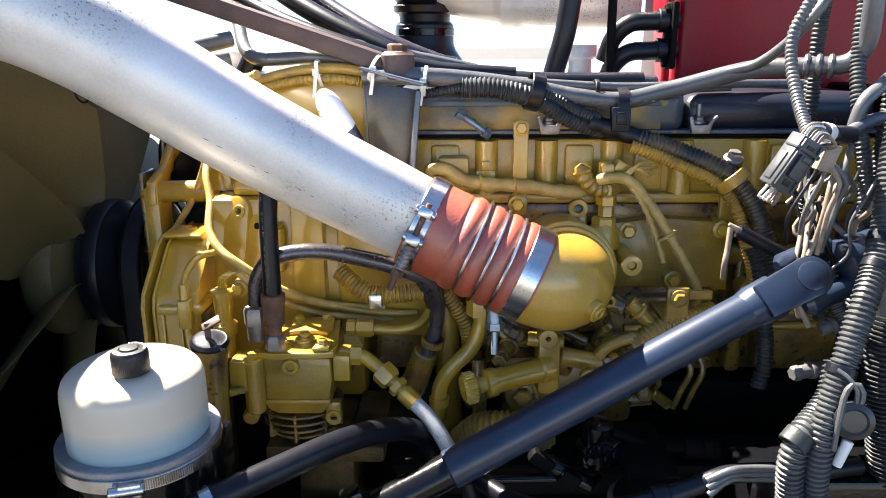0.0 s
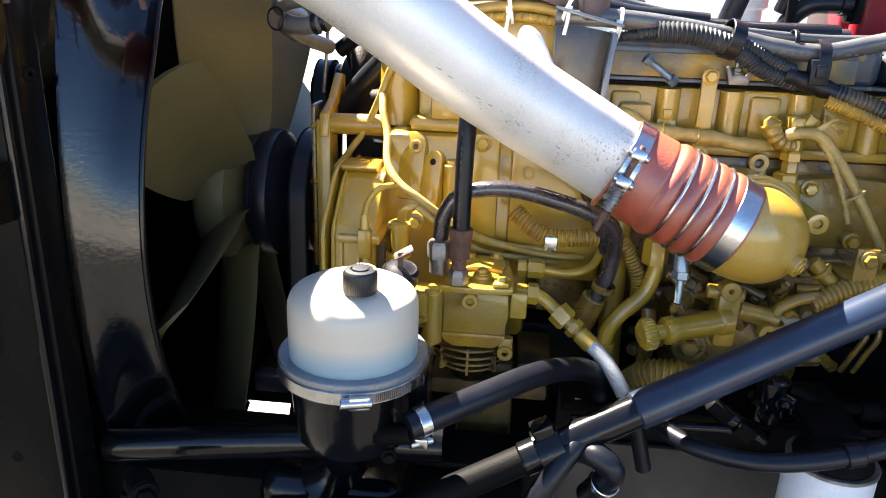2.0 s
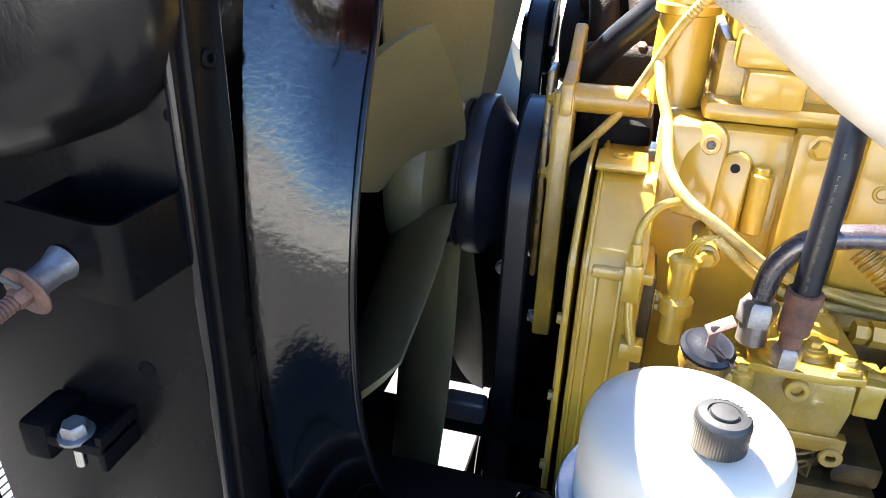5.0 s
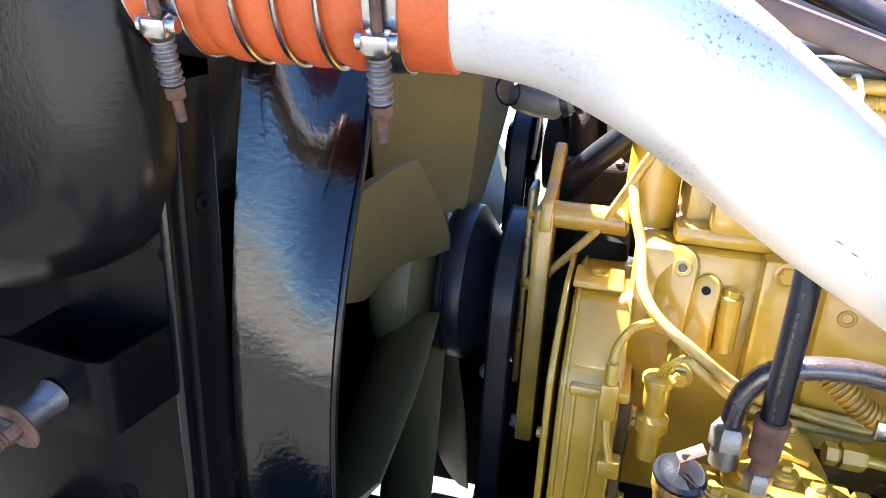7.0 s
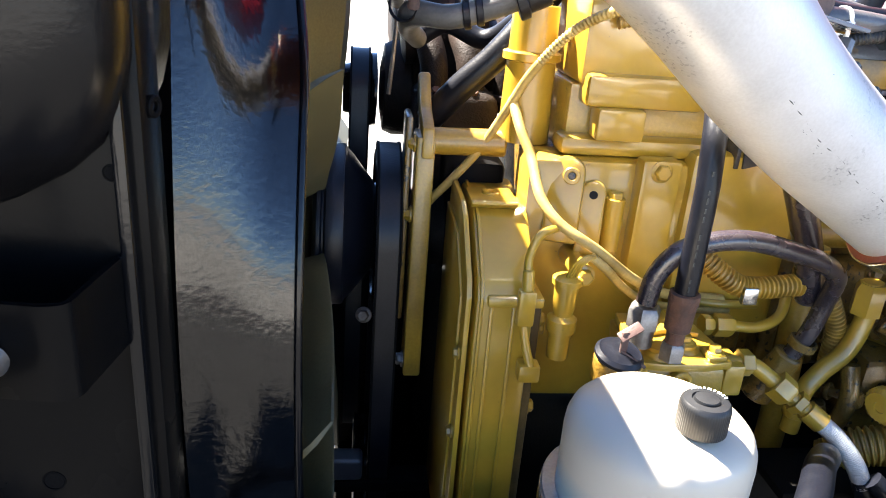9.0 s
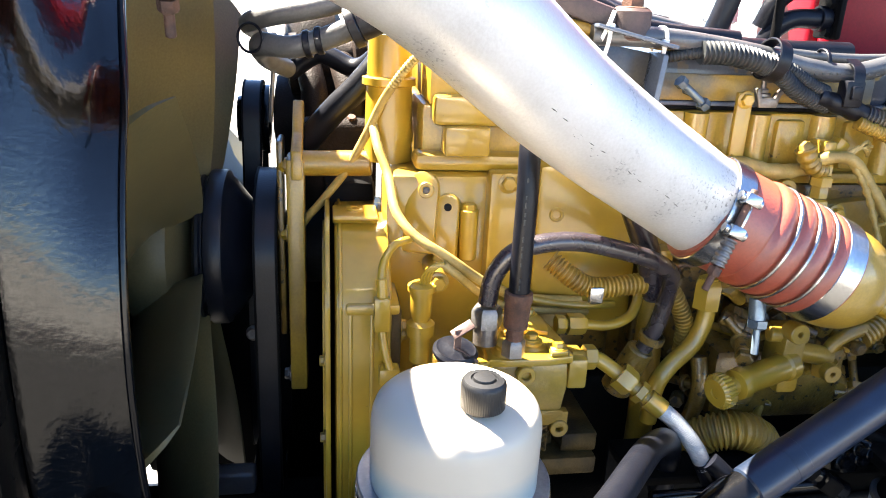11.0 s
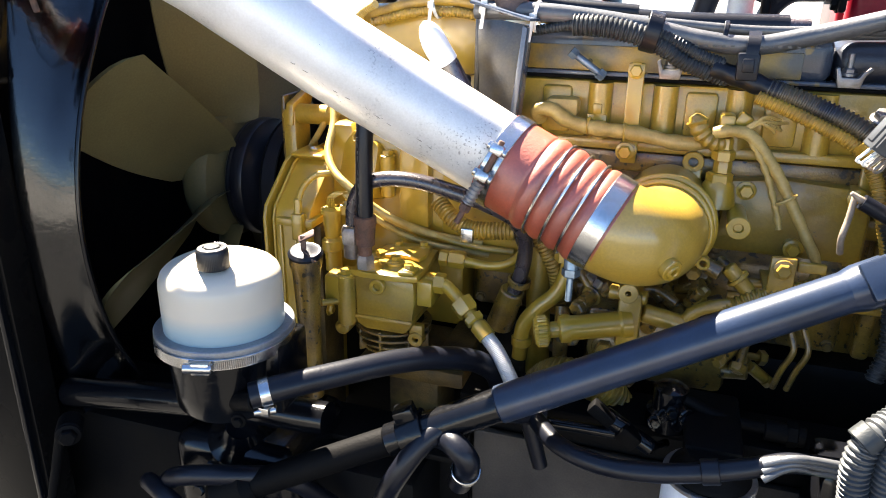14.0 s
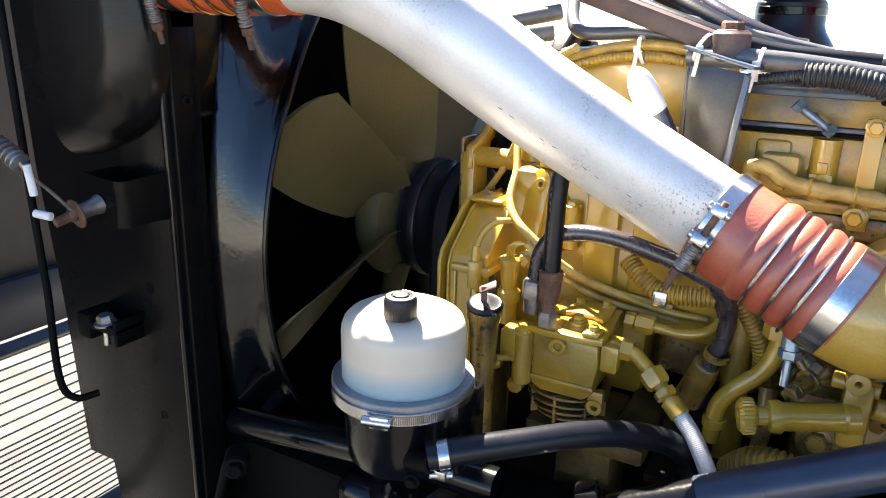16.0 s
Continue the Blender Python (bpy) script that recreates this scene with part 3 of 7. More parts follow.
box(g, (0.048, 0.985, 1.607), (0.074, 1.0, 1.634), 0.002)
box(g, (0.055, 0.982, 1.634), (0.067, 0.99, 1.648), 0.002)
part("cable_clip", g, YELLOW, engine)
for x, y in ((0.147, 0.998), (0.352, 1.002)):
    g = BM()
    plate(g, [(-0.017, 0.010), (-0.012, -0.012), (0.012, -0.012), (0.016, 0.003), (0.023, 0.010), (0.020, 0.013), (0.012, 0.006), (0.009, 0.0), (-0.009, 0.0), (-0.013, 0.012)], 0.010, Matrix.Translation((x, y - 0.012, 1.695)) @ FACE, 0.001)
    rod(g, (x, y + 0.005, 1.69), (x, y + 0.005, 1.722), 0.0035)
    bolt(g, (x, y + 0.005, 1.698), (0, 0, 1), 0.008, 0.007)
    part("wing_clamp", g, STEEL_DULL, engine, "plated clamp with an upright stud")

# intake elbow
g = BM()
sweep(g, [(0.096, 0.781, 1.552), (0.112, 0.781, 1.545), (0.134, 0.793, 1.535), (0.152, 0.822, 1.527), (0.160, 0.868, 1.523), (0.162, 0.98, 1.522)], 0.0545, step=0.006, n=48)
elbow = part("intake_elbow", g, YELLOW_CLEAN, engine, "smooth glossy yellow intake elbow")
g = BM()
torus(g, (0.160, 0.870, 1.523), (0.1, 1, 0), 0.0565, 0.004)
torus(g, (0.161, 0.885, 1.523), (0.05, 1, 0), 0.059, 0.005)
part("band_clamp", g, YELLOW, elbow)
g = BM()
pd = Vector((0.66, -0.68, -0.31)).normalized()
ring(g, Vector((0.173, 0.760, 1.516)) - pd * 0.008, pd, 0.0035, 0.0125, 0.016)
ring(g, Vector((0.173, 0.760, 1.516)) + pd * 0.004, pd, 0.0035, 0.008, 0.007)
rod(g, Vector((0.173, 0.760, 1.516)), Vector((0.173, 0.760, 1.516)) + pd * 0.003, 0.004, n=12)
part("plug", g, YELLOW, elbow)
g = BM()
ring(g, (0.212, 0.868, 1.490), (0, -1, 0), 0.004, 0.008, 0.014)
part("band_nut", g, YELLOW, elbow)

# upright sensor fitting and cables on the engine side
g = BM()
lathe(g, (0.222, 0.965, 1.532), (0, 0, 1), [(0.024, 0), (0.0225, 0.012), (0.020, 0.020), (0.020, 0.026), (0.014, 0.034), (0.012, 0.040)], 24)
bolt(g, (0.222, 0.965, 1.563), (0, 0, 1), 0.0165, 0.012, False)
bolt(g, (0.224, 0.963, 1.576), (0, 0, 1), 0.011, 0.016, False)
bolt(g, (0.223, 0.962, 1.592), (0, 0, 1), 0.014, 0.013, False)
bolt(g, (0.222, 0.960, 1.606), (0, 0, 1), 0.0105, 0.014, False)
part("sensor_fitting", g, YELLOW, engine)
g = BM()
sweep(g, [(-0.012, 0.975, 1.625), (-0.014, 0.96, 1.640), (0.005, 0.96, 1.640), (0.025, 0.96, 1.628), (0.053, 0.965, 1.620), (0.114, 0.965, 1.616), (0.168, 0.97, 1.607), (0.204, 0.975, 1.610), (0.225, 0.97, 1.622)], lambda u, s: 0.0095 + 0.0012 * math.sin(s * 190) * math.sin(s * 71), n=12, step=0.004)
box(g, (-0.005, 0.966, 1.630), (0.038, 0.995, 1.655), 0.006)
part("injector_harness", g, DUSTWIRE, engine, "yellow overpainted wiring harness")
g = BM()
sweep(g, [(0.186, 0.953, 1.640), (0.190, 0.952, 1.630), (0.199, 0.953, 1.619), (0.210, 0.955, 1.613), (0.222, 0.958, 1.612)], lambda u, s: 0.0125 - 0.0042 * u + 0.0012 * math.sin(s * 700), n=14, step=0.002)
rod(g, (0.181, 0.953, 1.646), (0.190, 0.953, 1.634), 0.0085, 0.0115, n=16, ease=0.4)
part("elbow_plug", g, YELLOW_CAST, engine, "oily yellow elbow plug")
g = BM()
box(g, (0.213, 0.955, 1.628), (0.231, 0.985, 1.648), 0.003)
box(g, (-0.009, -0.009, -0.008), (0.009, 0.009, 0.010), 0.003, Matrix.Translation((0.240, 0.968, 1.640)) @ Matrix.Rotation(radians(30), 4, "Y"))
part("cable_block", g, YELLOW, engine)
g = BM()
sweep(g, [(0.208, 0.955, 1.626), (0.225, 0.950, 1.630), (0.244, 0.948, 1.629), (0.259, 0.945, 1.618), (0.273, 0.942, 1.601), (0.284, 0.938, 1.586), (0.297, 0.932, 1.566), (0.309, 0.926, 1.545), (0.326, 0.920, 1.515), (0.342, 0.918, 1.485), (0.345, 0.93, 1.455)], lambda u, s: 0.0078 - 0.002 * u + 0.0006 * math.sin(s * 210) * math.sin(s * 83), n=14, step=0.004)
part("sensor_cable", g, DUSTWIRE, engine, "yellow overpainted sensor cable")
g = BM()
sweep(g, [(0.252, 0.944, 1.619), (0.264, 0.940, 1.601), (0.274, 0.936, 1.582), (0.282, 0.932, 1.562), (0.290, 0.928, 1.540), (0.296, 0.925, 1.520)], lambda u, s: 0.0040 + 0.0007 * math.sin(s * 400), n=10, step=0.003)
part("sensor_lead", g, DUSTWIRE, engine, "yellow overpainted sensor cable")
rngw = random.Random(11)
for k in range(9):
    e = Vector((0.279 + rngw.uniform(-0.006, 0.012), 0.962 + rngw.uniform(-0.008, 0.010), 1.640 + rngw.uniform(-0.010, 0.006)))
    g = BM()
    sweep(g, [(0.238, 0.952, 1.630), (0.248 + 0.001 * k, 0.948, 1.640 + 0.0012 * (k - 4)), (0.262 + 0.001 * k, 0.948 + 0.002 * (k % 3), 1.650 - 0.0018 * k), e], rngw.uniform(0.0016, 0.0026), n=8, step=0.004)
    part("splayed_wire", g, DUSTWIRE, engine)
for p in ((0.298, 0.930, 1.556), (0.053, 0.967, 1.621), (0.10, 0.967, 1.616)):
    g = BM()
    torus(g, p, (0.5, -0.15, -0.8) if p[0] > 0.2 else (1, 0, 0), 0.0125 if p[0] > 0.2 else 0.0105, 0.002, 20, 6)
    part("cable_tie", g, DUSTWIRE if p[0] > 0.2 else YELLOW_CLEAN, engine)
g = BM()
for k in range(2):
    sweep(g, [(0.25, 0.93, 1.445 - 0.02 * k), (0.35, 0.93, 1.447 - 0.02 * k), (0.52, 0.93, 1.45 - 0.02 * k)], 0.006, n=10)
box(g, (0.284, 0.856, 1.460), (0.312, 0.864, 1.508), 0.003)
box(g, (0.284, 0.86, 1.455), (0.312, 0.94, 1.462), 0.002)
box(g, (0.315, 0.868, 1.488), (0.345, 0.876, 1.500), 0.002)
bolt(g, (0.298, 0.852, 1.495), (0, -1, 0), 0.0085, 0.007)
part("fuel_line_bracket", g, YELLOW_CAST, engine)
g = BM()
corrugated(g, [(0.245, 0.86, 1.43), (0.275, 0.862, 1.448), (0.315, 0.866, 1.462), (0.35, 0.88, 1.468)], 0.013, 0.006)
sweep(g, [(0.200, 0.86, 1.385), (0.205, 0.858, 1.42), (0.225, 0.858, 1.435), (0.26, 0.862, 1.442)], 0.008, n=12)
bolt(g, (0.200, 0.86, 1.40), (0, 0, -1), 0.012, 0.02)
part("sleeved_pipe", g, YELLOW_CAST, engine)

# left engine side: pipes and small hoses
g = BM()
sweep(g, [(0.050, 0.885, 1.50), (0.053, 0.885, 1.455), (0.041, 0.882, 1.417), (0.015, 0.880, 1.389), (0.0, 0.878, 1.365), (-0.004, 0.878, 1.315)], 0.0105, n=16)
bolt(g, (0.050, 0.885, 1.462), (0, 0, 1), 0.0165, 0.036, False)
ring(g, (-0.002, 0.878, 1.335), (0, 0, 1), 0.009, 0.014, 0.012)
part("oil_pipe", g, YELLOW, engine)
g = BM()
sweep(g, [(0.007, 0.935, 1.52), (0.007, 0.93, 1.408), (0.012, 0.93, 1.304), (0.012, 0.93, 1.1)], 0.017, n=16)
part("drain_pipe", g, YELLOW_CAST, engine)
g = BM()
corrugated(g, [(-0.135, 0.915, 1.512), (-0.115, 0.905, 1.497), (-0.090, 0.90, 1.484), (-0.03, 0.90, 1.487), (-0.005, 0.905, 1.487)], 0.0112, 0.0050, 0.24, 20)
corrugated(g, [(0.005, 0.90, 1.487), (0.020, 0.90, 1.466), (0.035, 0.90, 1.435), (0.04, 0.905, 1.39)], 0.0098, 0.0050, 0.24, 20)
part("sleeve", g, CONDUIT_YELLOW, engine, "ribbed sleeve overpainted yellow")
g = BM()
box(g, (-0.094, 0.885, 1.468), (-0.077, 0.893, 1.488), 0.002)
part("clip", g, STEEL, engine)
g = BM()
sweep(g, [(-0.125, 0.90, 1.437), (-0.093, 0.901, 1.436), (-0.055, 0.908, 1.431), (-0.025, 0.918, 1.440), (-0.008, 0.94, 1.47)], 0.0062, n=12)
bolt(g, (-0.126, 0.90, 1.437), (1, 0, -0.02), 0.0115, 0.012, False)
bolt(g, (-0.112, 0.90, 1.437), (1, 0, -0.02), 0.0128, 0.022, False)
part("pressure_line", g, YELLOW, engine)
g = BM()
sweep(g, [(-0.189, 0.945, 1.463), (-0.155, 0.942, 1.455), (-0.115, 0.942, 1.446), (-0.075, 0.945, 1.441), (-0.035, 0.952, 1.438)], 0.0050, n=10)
part("thin_line", g, YELLOW, engine)

# front cables
g = BM()
sweep(g, [(-0.336, 1.03, 1.650), (-0.331, 1.0, 1.625), (-0.320, 0.975, 1.596), (-0.313, 0.94, 1.562), (-0.297, 0.92, 1.543), (-0.258, 0.90, 1.521), (-0.210, 0.908, 1.486), (-0.155, 0.94, 1.455), (-0.08, 0.95, 1.445)], 0.0058, n=10)
part("front_cable", g, DUSTWIRE, engine, "dusty yellow overpainted cable")
g = BM()
sweep(g, [(-0.266, 0.893, 1.517), (-0.252, 0.889, 1.507), (-0.215, 0.912, 1.472), (-0.171, 0.936, 1.444), (-0.10, 0.942, 1.435), (-0.07, 0.95, 1.43)], 0.0046, n=10)
part("sensor_lead", g, DUSTWIRE, engine, "dusty yellow overpainted cable")
g = BM()
sweep(g, [(-0.23, 0.93, 1.767), (-0.257, 0.95, 1.755), (-0.287, 0.98, 1.733), (-0.321, 1.01, 1.684), (-0.345, 1.03, 1.63), (-0.368, 1.04, 1.585), (-0.396, 1.05, 1.546), (-0.424, 1.06, 1.507), (-0.43, 1.065, 1.47)], lambda u, s: 0.0052 + (0.0005 * math.sin(s * 1400) if u < 0.35 else 0), step=0.0012, n=10)
part("pulley_cable", g, DUSTWIRE, engine, "dusty yellow overpainted cable")
g = BM()
sweep(g, [(-0.297, 0.92, 1.537), (-0.318, 0.905, 1.534), (-0.331, 0.89, 1.517), (-0.333, 0.882, 1.500)], 0.0045, n=10)
box(g, (-0.341, 0.870, 1.445), (-0.323, 0.884, 1.485), 0.003)
rod(g, (-0.332, 0.877, 1.484), (-0.333, 0.88, 1.505), 0.006)
sweep(g, [(-0.332, 0.877, 1.446), (-0.329, 0.872, 1.425), (-0.322, 0.865, 1.40)], 0.005, n=10)
box(g, (-0.335, 0.860, 1.385), (-0.312, 0.880, 1.405), 0.003)
part("cable_connector", g, YELLOW, engine)
g = BM()
lathe(g, (-0.287, 0.893, 1.40), (0, 0, 1), [(0.012, 0), (0.012, 0.03), (0.016, 0.032), (0.016, 0.046), (0.010, 0.05), (0.012, 0.06), (0.013, 0.085), (0.016, 0.086), (0.016, 0.092), (0.011, 0.095)], 14)
for k in range(4):
    sweep(g, [(-0.290 + 0.003 * k, 0.89, 1.49), (-0.286 + 0.003 * k, 0.882, 1.512), (-0.272 + 0.003 * k, 0.885, 1.520), (-0.262, 0.897, 1.515)], 0.0016, n=6)
part("oil_sensor", g, YELLOW, engine)

# pulley bracket
g = BM()
box(g, (-0.440, 1.035, 1.285), (-0.418, 1.085, 1.60), 0.003)
plate(g, [(1.03, 1.575), (1.09, 1.575), (1.10, 1.61), (1.145, 1.625), (1.15, 1.655), (1.13, 1.66), (1.085, 1.625), (1.035, 1.61)], 0.014, Matrix.Translation((-0.434, 0, 0)) @ Matrix(((0, 0, 1, 0), (1, 0, 0, 0), (0, 1, 0, 0), (0, 0, 0, 1))), 0.003)
rod(g, (-0.43, 1.055, 1.592), (-0.335, 1.045, 1.595), 0.016)
part("pulley_bracket", g, YELLOW_CAST, engine)
g = BM()
box(g, (-0.452, 1.05, 1.36), (-0.444, 1.10, 1.62), 0.003)
part("belt_guard_bar", g, YELLOW_OIL_SHADE, engine)
for z in (1.30, 1.50, 1.588):
    g = BM()
    bolt(g, (-0.441, 1.055, z), (-1, 0, 0), 0.008, 0.008)
    part("bolt", g, STEEL_DULL if z < 1.5 else YELLOW, engine)
# near-black filler for the dark well behind the belts
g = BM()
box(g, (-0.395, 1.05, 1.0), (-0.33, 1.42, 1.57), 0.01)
part("front_well_filler", g, BLACK_DULL, engine)
# dark box added to close the bright gap beside the bracket
part("dark_filler_box", box(BM(), (-0.43, 1.17, 1.44), (-0.32, 1.40, 1.63), 0.02, segments=3), DARKCASTING, engine)


def pulley(name, x0, x1, y, z, r, grooves, label):
    g = BM()
    w = x1 - x0
    prof = [(0.02, 0), (r * 0.55, 0), (r * 0.60, w * 0.25), (r * 0.90, w * 0.25), (r * 0.95, 0), (r, 0.002)]
    for k in range(grooves):
        a = 0.002 + (w - 0.004) * k / grooves
        b = (w - 0.004) / grooves
        prof += [(r, a + b * 0.1), (r - 0.004, a + b * 0.5), (r, a + b * 0.9)]
    prof += [(r, w - 0.002), (r * 0.94, w), (r * 0.5, w), (0.02, w)]
    lathe(g, (x0, y, z), (1, 0, 0), prof, 56)
    return part(name, g, BLACK, engine, label)


AXIS = (1.125, 1.460)
g = BM()
lathe(g, (-0.558, *AXIS), (1, 0, 0), [(0.02, 0), (0.088, 0), (0.097, 0.002), (0.1015, 0.006), (0.1015, 0.010), (0.099, 0.012), (0.099, 0.014), (0.1045, 0.0165), (0.1050, 0.020), (0.1050, 0.034), (0.1035, 0.0375), (0.098, 0.040), (0.090, 0.048), (0.074, 0.060), (0.062, 0.070), (0.05, 0.078), (0.02, 0.079)], 72)
part("fan_pulley", g, RUBBER, engine, "smooth black fan drive pulley")
pulley("drive_pulley", -0.484, -0.450, *AXIS, 0.102, 1, "black drive pulley")
pulley("crank_pulley", -0.50, -0.45, 1.13, 1.02, 0.12, 3, "black crankshaft pulley")
g = BM()
lathe(g, (-0.515, *AXIS), (1, 0, 0), [(0.06, 0), (0.05, 0.03), (0.05, 0.12)], 32)
part("fan_shaft", g, BLACK_DULL, engine)


def belt(x0, x1, c0, r0, c1, r1):
    """An open belt round two pulleys of the y-z plane."""
    g = BM()
    loop = []
    d = Vector((c1[0] - c0[0], c1[1] - c0[1]))
    base = math.atan2(d.y, d.x)
    lean = math.acos((r0 - r1) / d.length)
    for k in range(25):
        a = base + lean + (math.tau - 2 * lean) * k / 24
        loop.append((c0[0] + r0 * math.cos(a), c0[1] + r0 * math.sin(a), math.cos(a), math.sin(a)))
    for k in range(25):
        a = base - lean + 2 * lean * k / 24
        loop.append((c1[0] + r1 * math.cos(a), c1[1] + r1 * math.sin(a), math.cos(a), math.sin(a)))
    rows = []
    for y, z, ny, nz in loop:
        rows.append([g.verts.new((x, y + o * ny, z + o * nz)) for x, o in ((x0, 0), (x1, 0), (x1, 0.006), (x0, 0.006))])
    for a, b in zip(rows, rows[1:] + rows[:1]):
        for k in range(4):
            g.faces.new((a[k], a[(k + 1) % 4], b[(k + 1) % 4], b[k]))
    return g


def belt_thing(name, x0, x1, c0, r0, c1, r1, label):
    """A belt of a backing with a raised cord along each edge."""
    ob = thing(name, ((x0 + x1) / 2, c1[0], c1[1] - r1), label, "belt")
    part("backing", belt(x0, x1, c0, r0, c1, r1), RUBBER, ob)
    for a, b in ((x0, x0 + 0.003), (x1 - 0.003, x1)):
        part("edge_cord", belt(a, b, c0, r0 + 0.0012, c1, r1 + 0.0012), BLACK_DULL, ob)
    return ob


belt_thing("drive_belt", -0.482, -0.452, AXIS, 0.1025, (1.13, 1.02), 0.1205, "flat black rubber drive belt round the pulleys")

# near-black boxes added to close bright gaps behind the belts
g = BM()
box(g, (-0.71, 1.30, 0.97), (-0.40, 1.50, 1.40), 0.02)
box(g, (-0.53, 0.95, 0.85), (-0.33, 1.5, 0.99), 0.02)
part("dark_gap_filler", g, BLACK_DULL, engine)
# added to hide bright ground left of the lower blade
part("ground_gap_filler", box(BM(), (-0.73, 0.98, 0.85), (-0.585, 1.03, 1.127), 0.006), BLACK_DULL, engine)
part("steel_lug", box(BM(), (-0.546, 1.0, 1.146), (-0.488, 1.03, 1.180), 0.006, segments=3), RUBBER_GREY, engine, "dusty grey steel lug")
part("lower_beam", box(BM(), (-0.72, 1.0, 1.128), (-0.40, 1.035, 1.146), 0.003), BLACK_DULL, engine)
part("idler_bolt", bolt(BM(), (-0.492, 1.09, 1.345), (-0.2, -1, 0.3), 0.008, 0.008), STEEL_DULL, engine)
# alternator on the far side
alt = thing("alternator", (-0.45, 1.36, 1.52), "dark alternator with a black grooved pulley", "alternator")
g = BM()
lathe(g, (-0.530, 1.36, 1.597), (1, 0, 0), [(0.02, 0), (0.036, 0), (0.038, 0.01), (0.053, 0.012), (0.055, 0.016), (0.051, 0.022), (0.055, 0.028), (0.051, 0.034), (0.055, 0.04), (0.055, 0.05), (0.03, 0.052)], 40)
part("alternator_pulley", g, BLACK, alt)
g = BM()
lathe(g, (-0.475, 1.37, 1.60), (1, 0, 0), [(0.03, 0), (0.066, 0.006), (0.072, 0.02), (0.072, 0.11), (0.06, 0.13), (0.03, 0.135)], 32)
part("housing", g, DARKCASTING, alt)
belt_thing("alternator_belt", -0.520, -0.490, (1.36, 1.597), 0.0555, (1.31, 1.10), 0.06, "black rubber alternator belt")

# ---- charge air pipe and its hoses ----
rng0 = random.Random(2)
air_pipe = thing("charge_air_pipe", (-0.2, 0.74, 1.6), "large bare aluminium charge air pipe, pitted and scuffed", "air pipe")
g = BM()
PIPE = [(-0.50, 0.665, 1.850), (-0.44, 0.667, 1.848), (-0.385, 0.675, 1.838), (-0.33, 0.690, 1.812), (-0.28, 0.707, 1.778), (-0.21, 0.738, 1.726), (-0.14, 0.764, 1.680), (-0.07, 0.784, 1.638), (0.02, 0.806, 1.583)]
sweep(g, PIPE, 0.0495, step=0.006, n=56)
tube = part("tube", g, ALU, air_pipe)
g = BM()
seam, _ = curve_points(PIPE, 0.006)
seam = seam[52:-14]
run = []
for k in range(len(seam) - 1):
    a = (seam[k + 1] - seam[k]).normalized()
    v = Vector((0.0, -0.93, -0.37 + 0.03 * math.sin(k * 0.55) + rng0.uniform(-0.012, 0.012)))
    run.append(seam[k] + (v - a * v.dot(a)).normalized() * 0.0493)
sweep(g, run, lambda u, s: 0.00010 + 0.00038 * max(0, math.sin(s * 430) * math.sin(s * 61 + 1)), step=0.002, n=5)
part("scratched_seam", g, SEAMDIRT, tube)
g = BM()
for k in range(320):  # corrosion pits, thickest along the lower seam and towards the hump hose
    i = int((1 - rng0.random() ** 1.6) * (len(seam) - 2))
    a = (seam[i + 1] - seam[i]).normalized()
    low = rng0.gauss(-0.42, 0.10) if k % 3 else rng0.uniform(-0.55, 0.75)
    v = Vector((0, -0.93, low))
    v = (v - a * v.dot(a)).normalized()
    r = 0.0004 + 0.0015 * rng0.random() ** 3
    m = frame_of(v)
    m.translation = seam[i] + a * rng0.uniform(0, 0.006) + v * 0.0494
    bmesh.ops.create_circle(g, cap_ends=True, segments=6, radius=r, matrix=m @ Matrix.Diagonal((1 + rng0.random() * 1.5, 0.7, 1, 1)))
tagged(part("corrosion_pit", g, SEAMDIRT, tube), kind="stuff")


def clamp(parent, at, axis, r, width, side, spring=True):
    """A T-bolt hose clamp: band, bolt, trunnions and spring on the given side."""
    at, axis = Vector(at), Vector(axis).normalized()
    side = Vector(side)
    side = (side - axis * side.dot(axis)).normalized()
    along = axis.cross(side).normalized()
    g = BM()
    ring(g, at - axis * width / 2, axis, r, r + 0.0022, width, 48, 0.0006)
    band = part("clamp_band", g, STEEL, parent, "bright steel hose clamp")
    g = BM()
    p = at + side * (r + 0.007)
    m = Matrix((tuple(axis) + (0,), tuple(along) + (0,), tuple(side) + (0,), (0, 0, 0, 1))).transposed()
    m.translation = p
    for k in (-1, 1):
        box(g, (-width * 0.42, k * 0.016 - 0.006, -0.006), (width * 0.42, k * 0.016 + 0.006, 0.008), 0.003, m)
        rod(g, p + along * k * 0.016 - axis * width * 0.62, p + along * k * 0.016 + axis * width * 0.62, 0.005, n=12)
    part("trunnion", g, STEEL, band)
    g = BM()
    reach = 0.075 if spring else 0.03
    rod(g, p - along * 0.026, p + along * reach, 0.0033, n=10)
    bolt(g, p + along * (reach - 0.023), along, 0.0065, 0.008, False)
    part("clamp_bolt", g, RUST if spring else STEEL_DULL, band)
    if spring:
        g = BM()
        corrugated(g, [p + along * 0.024, p + along * 0.036, p + along * 0.050], 0.0064, 0.005, 0.22)
        part("spring", g, STEEL_DULL, band)
    return band


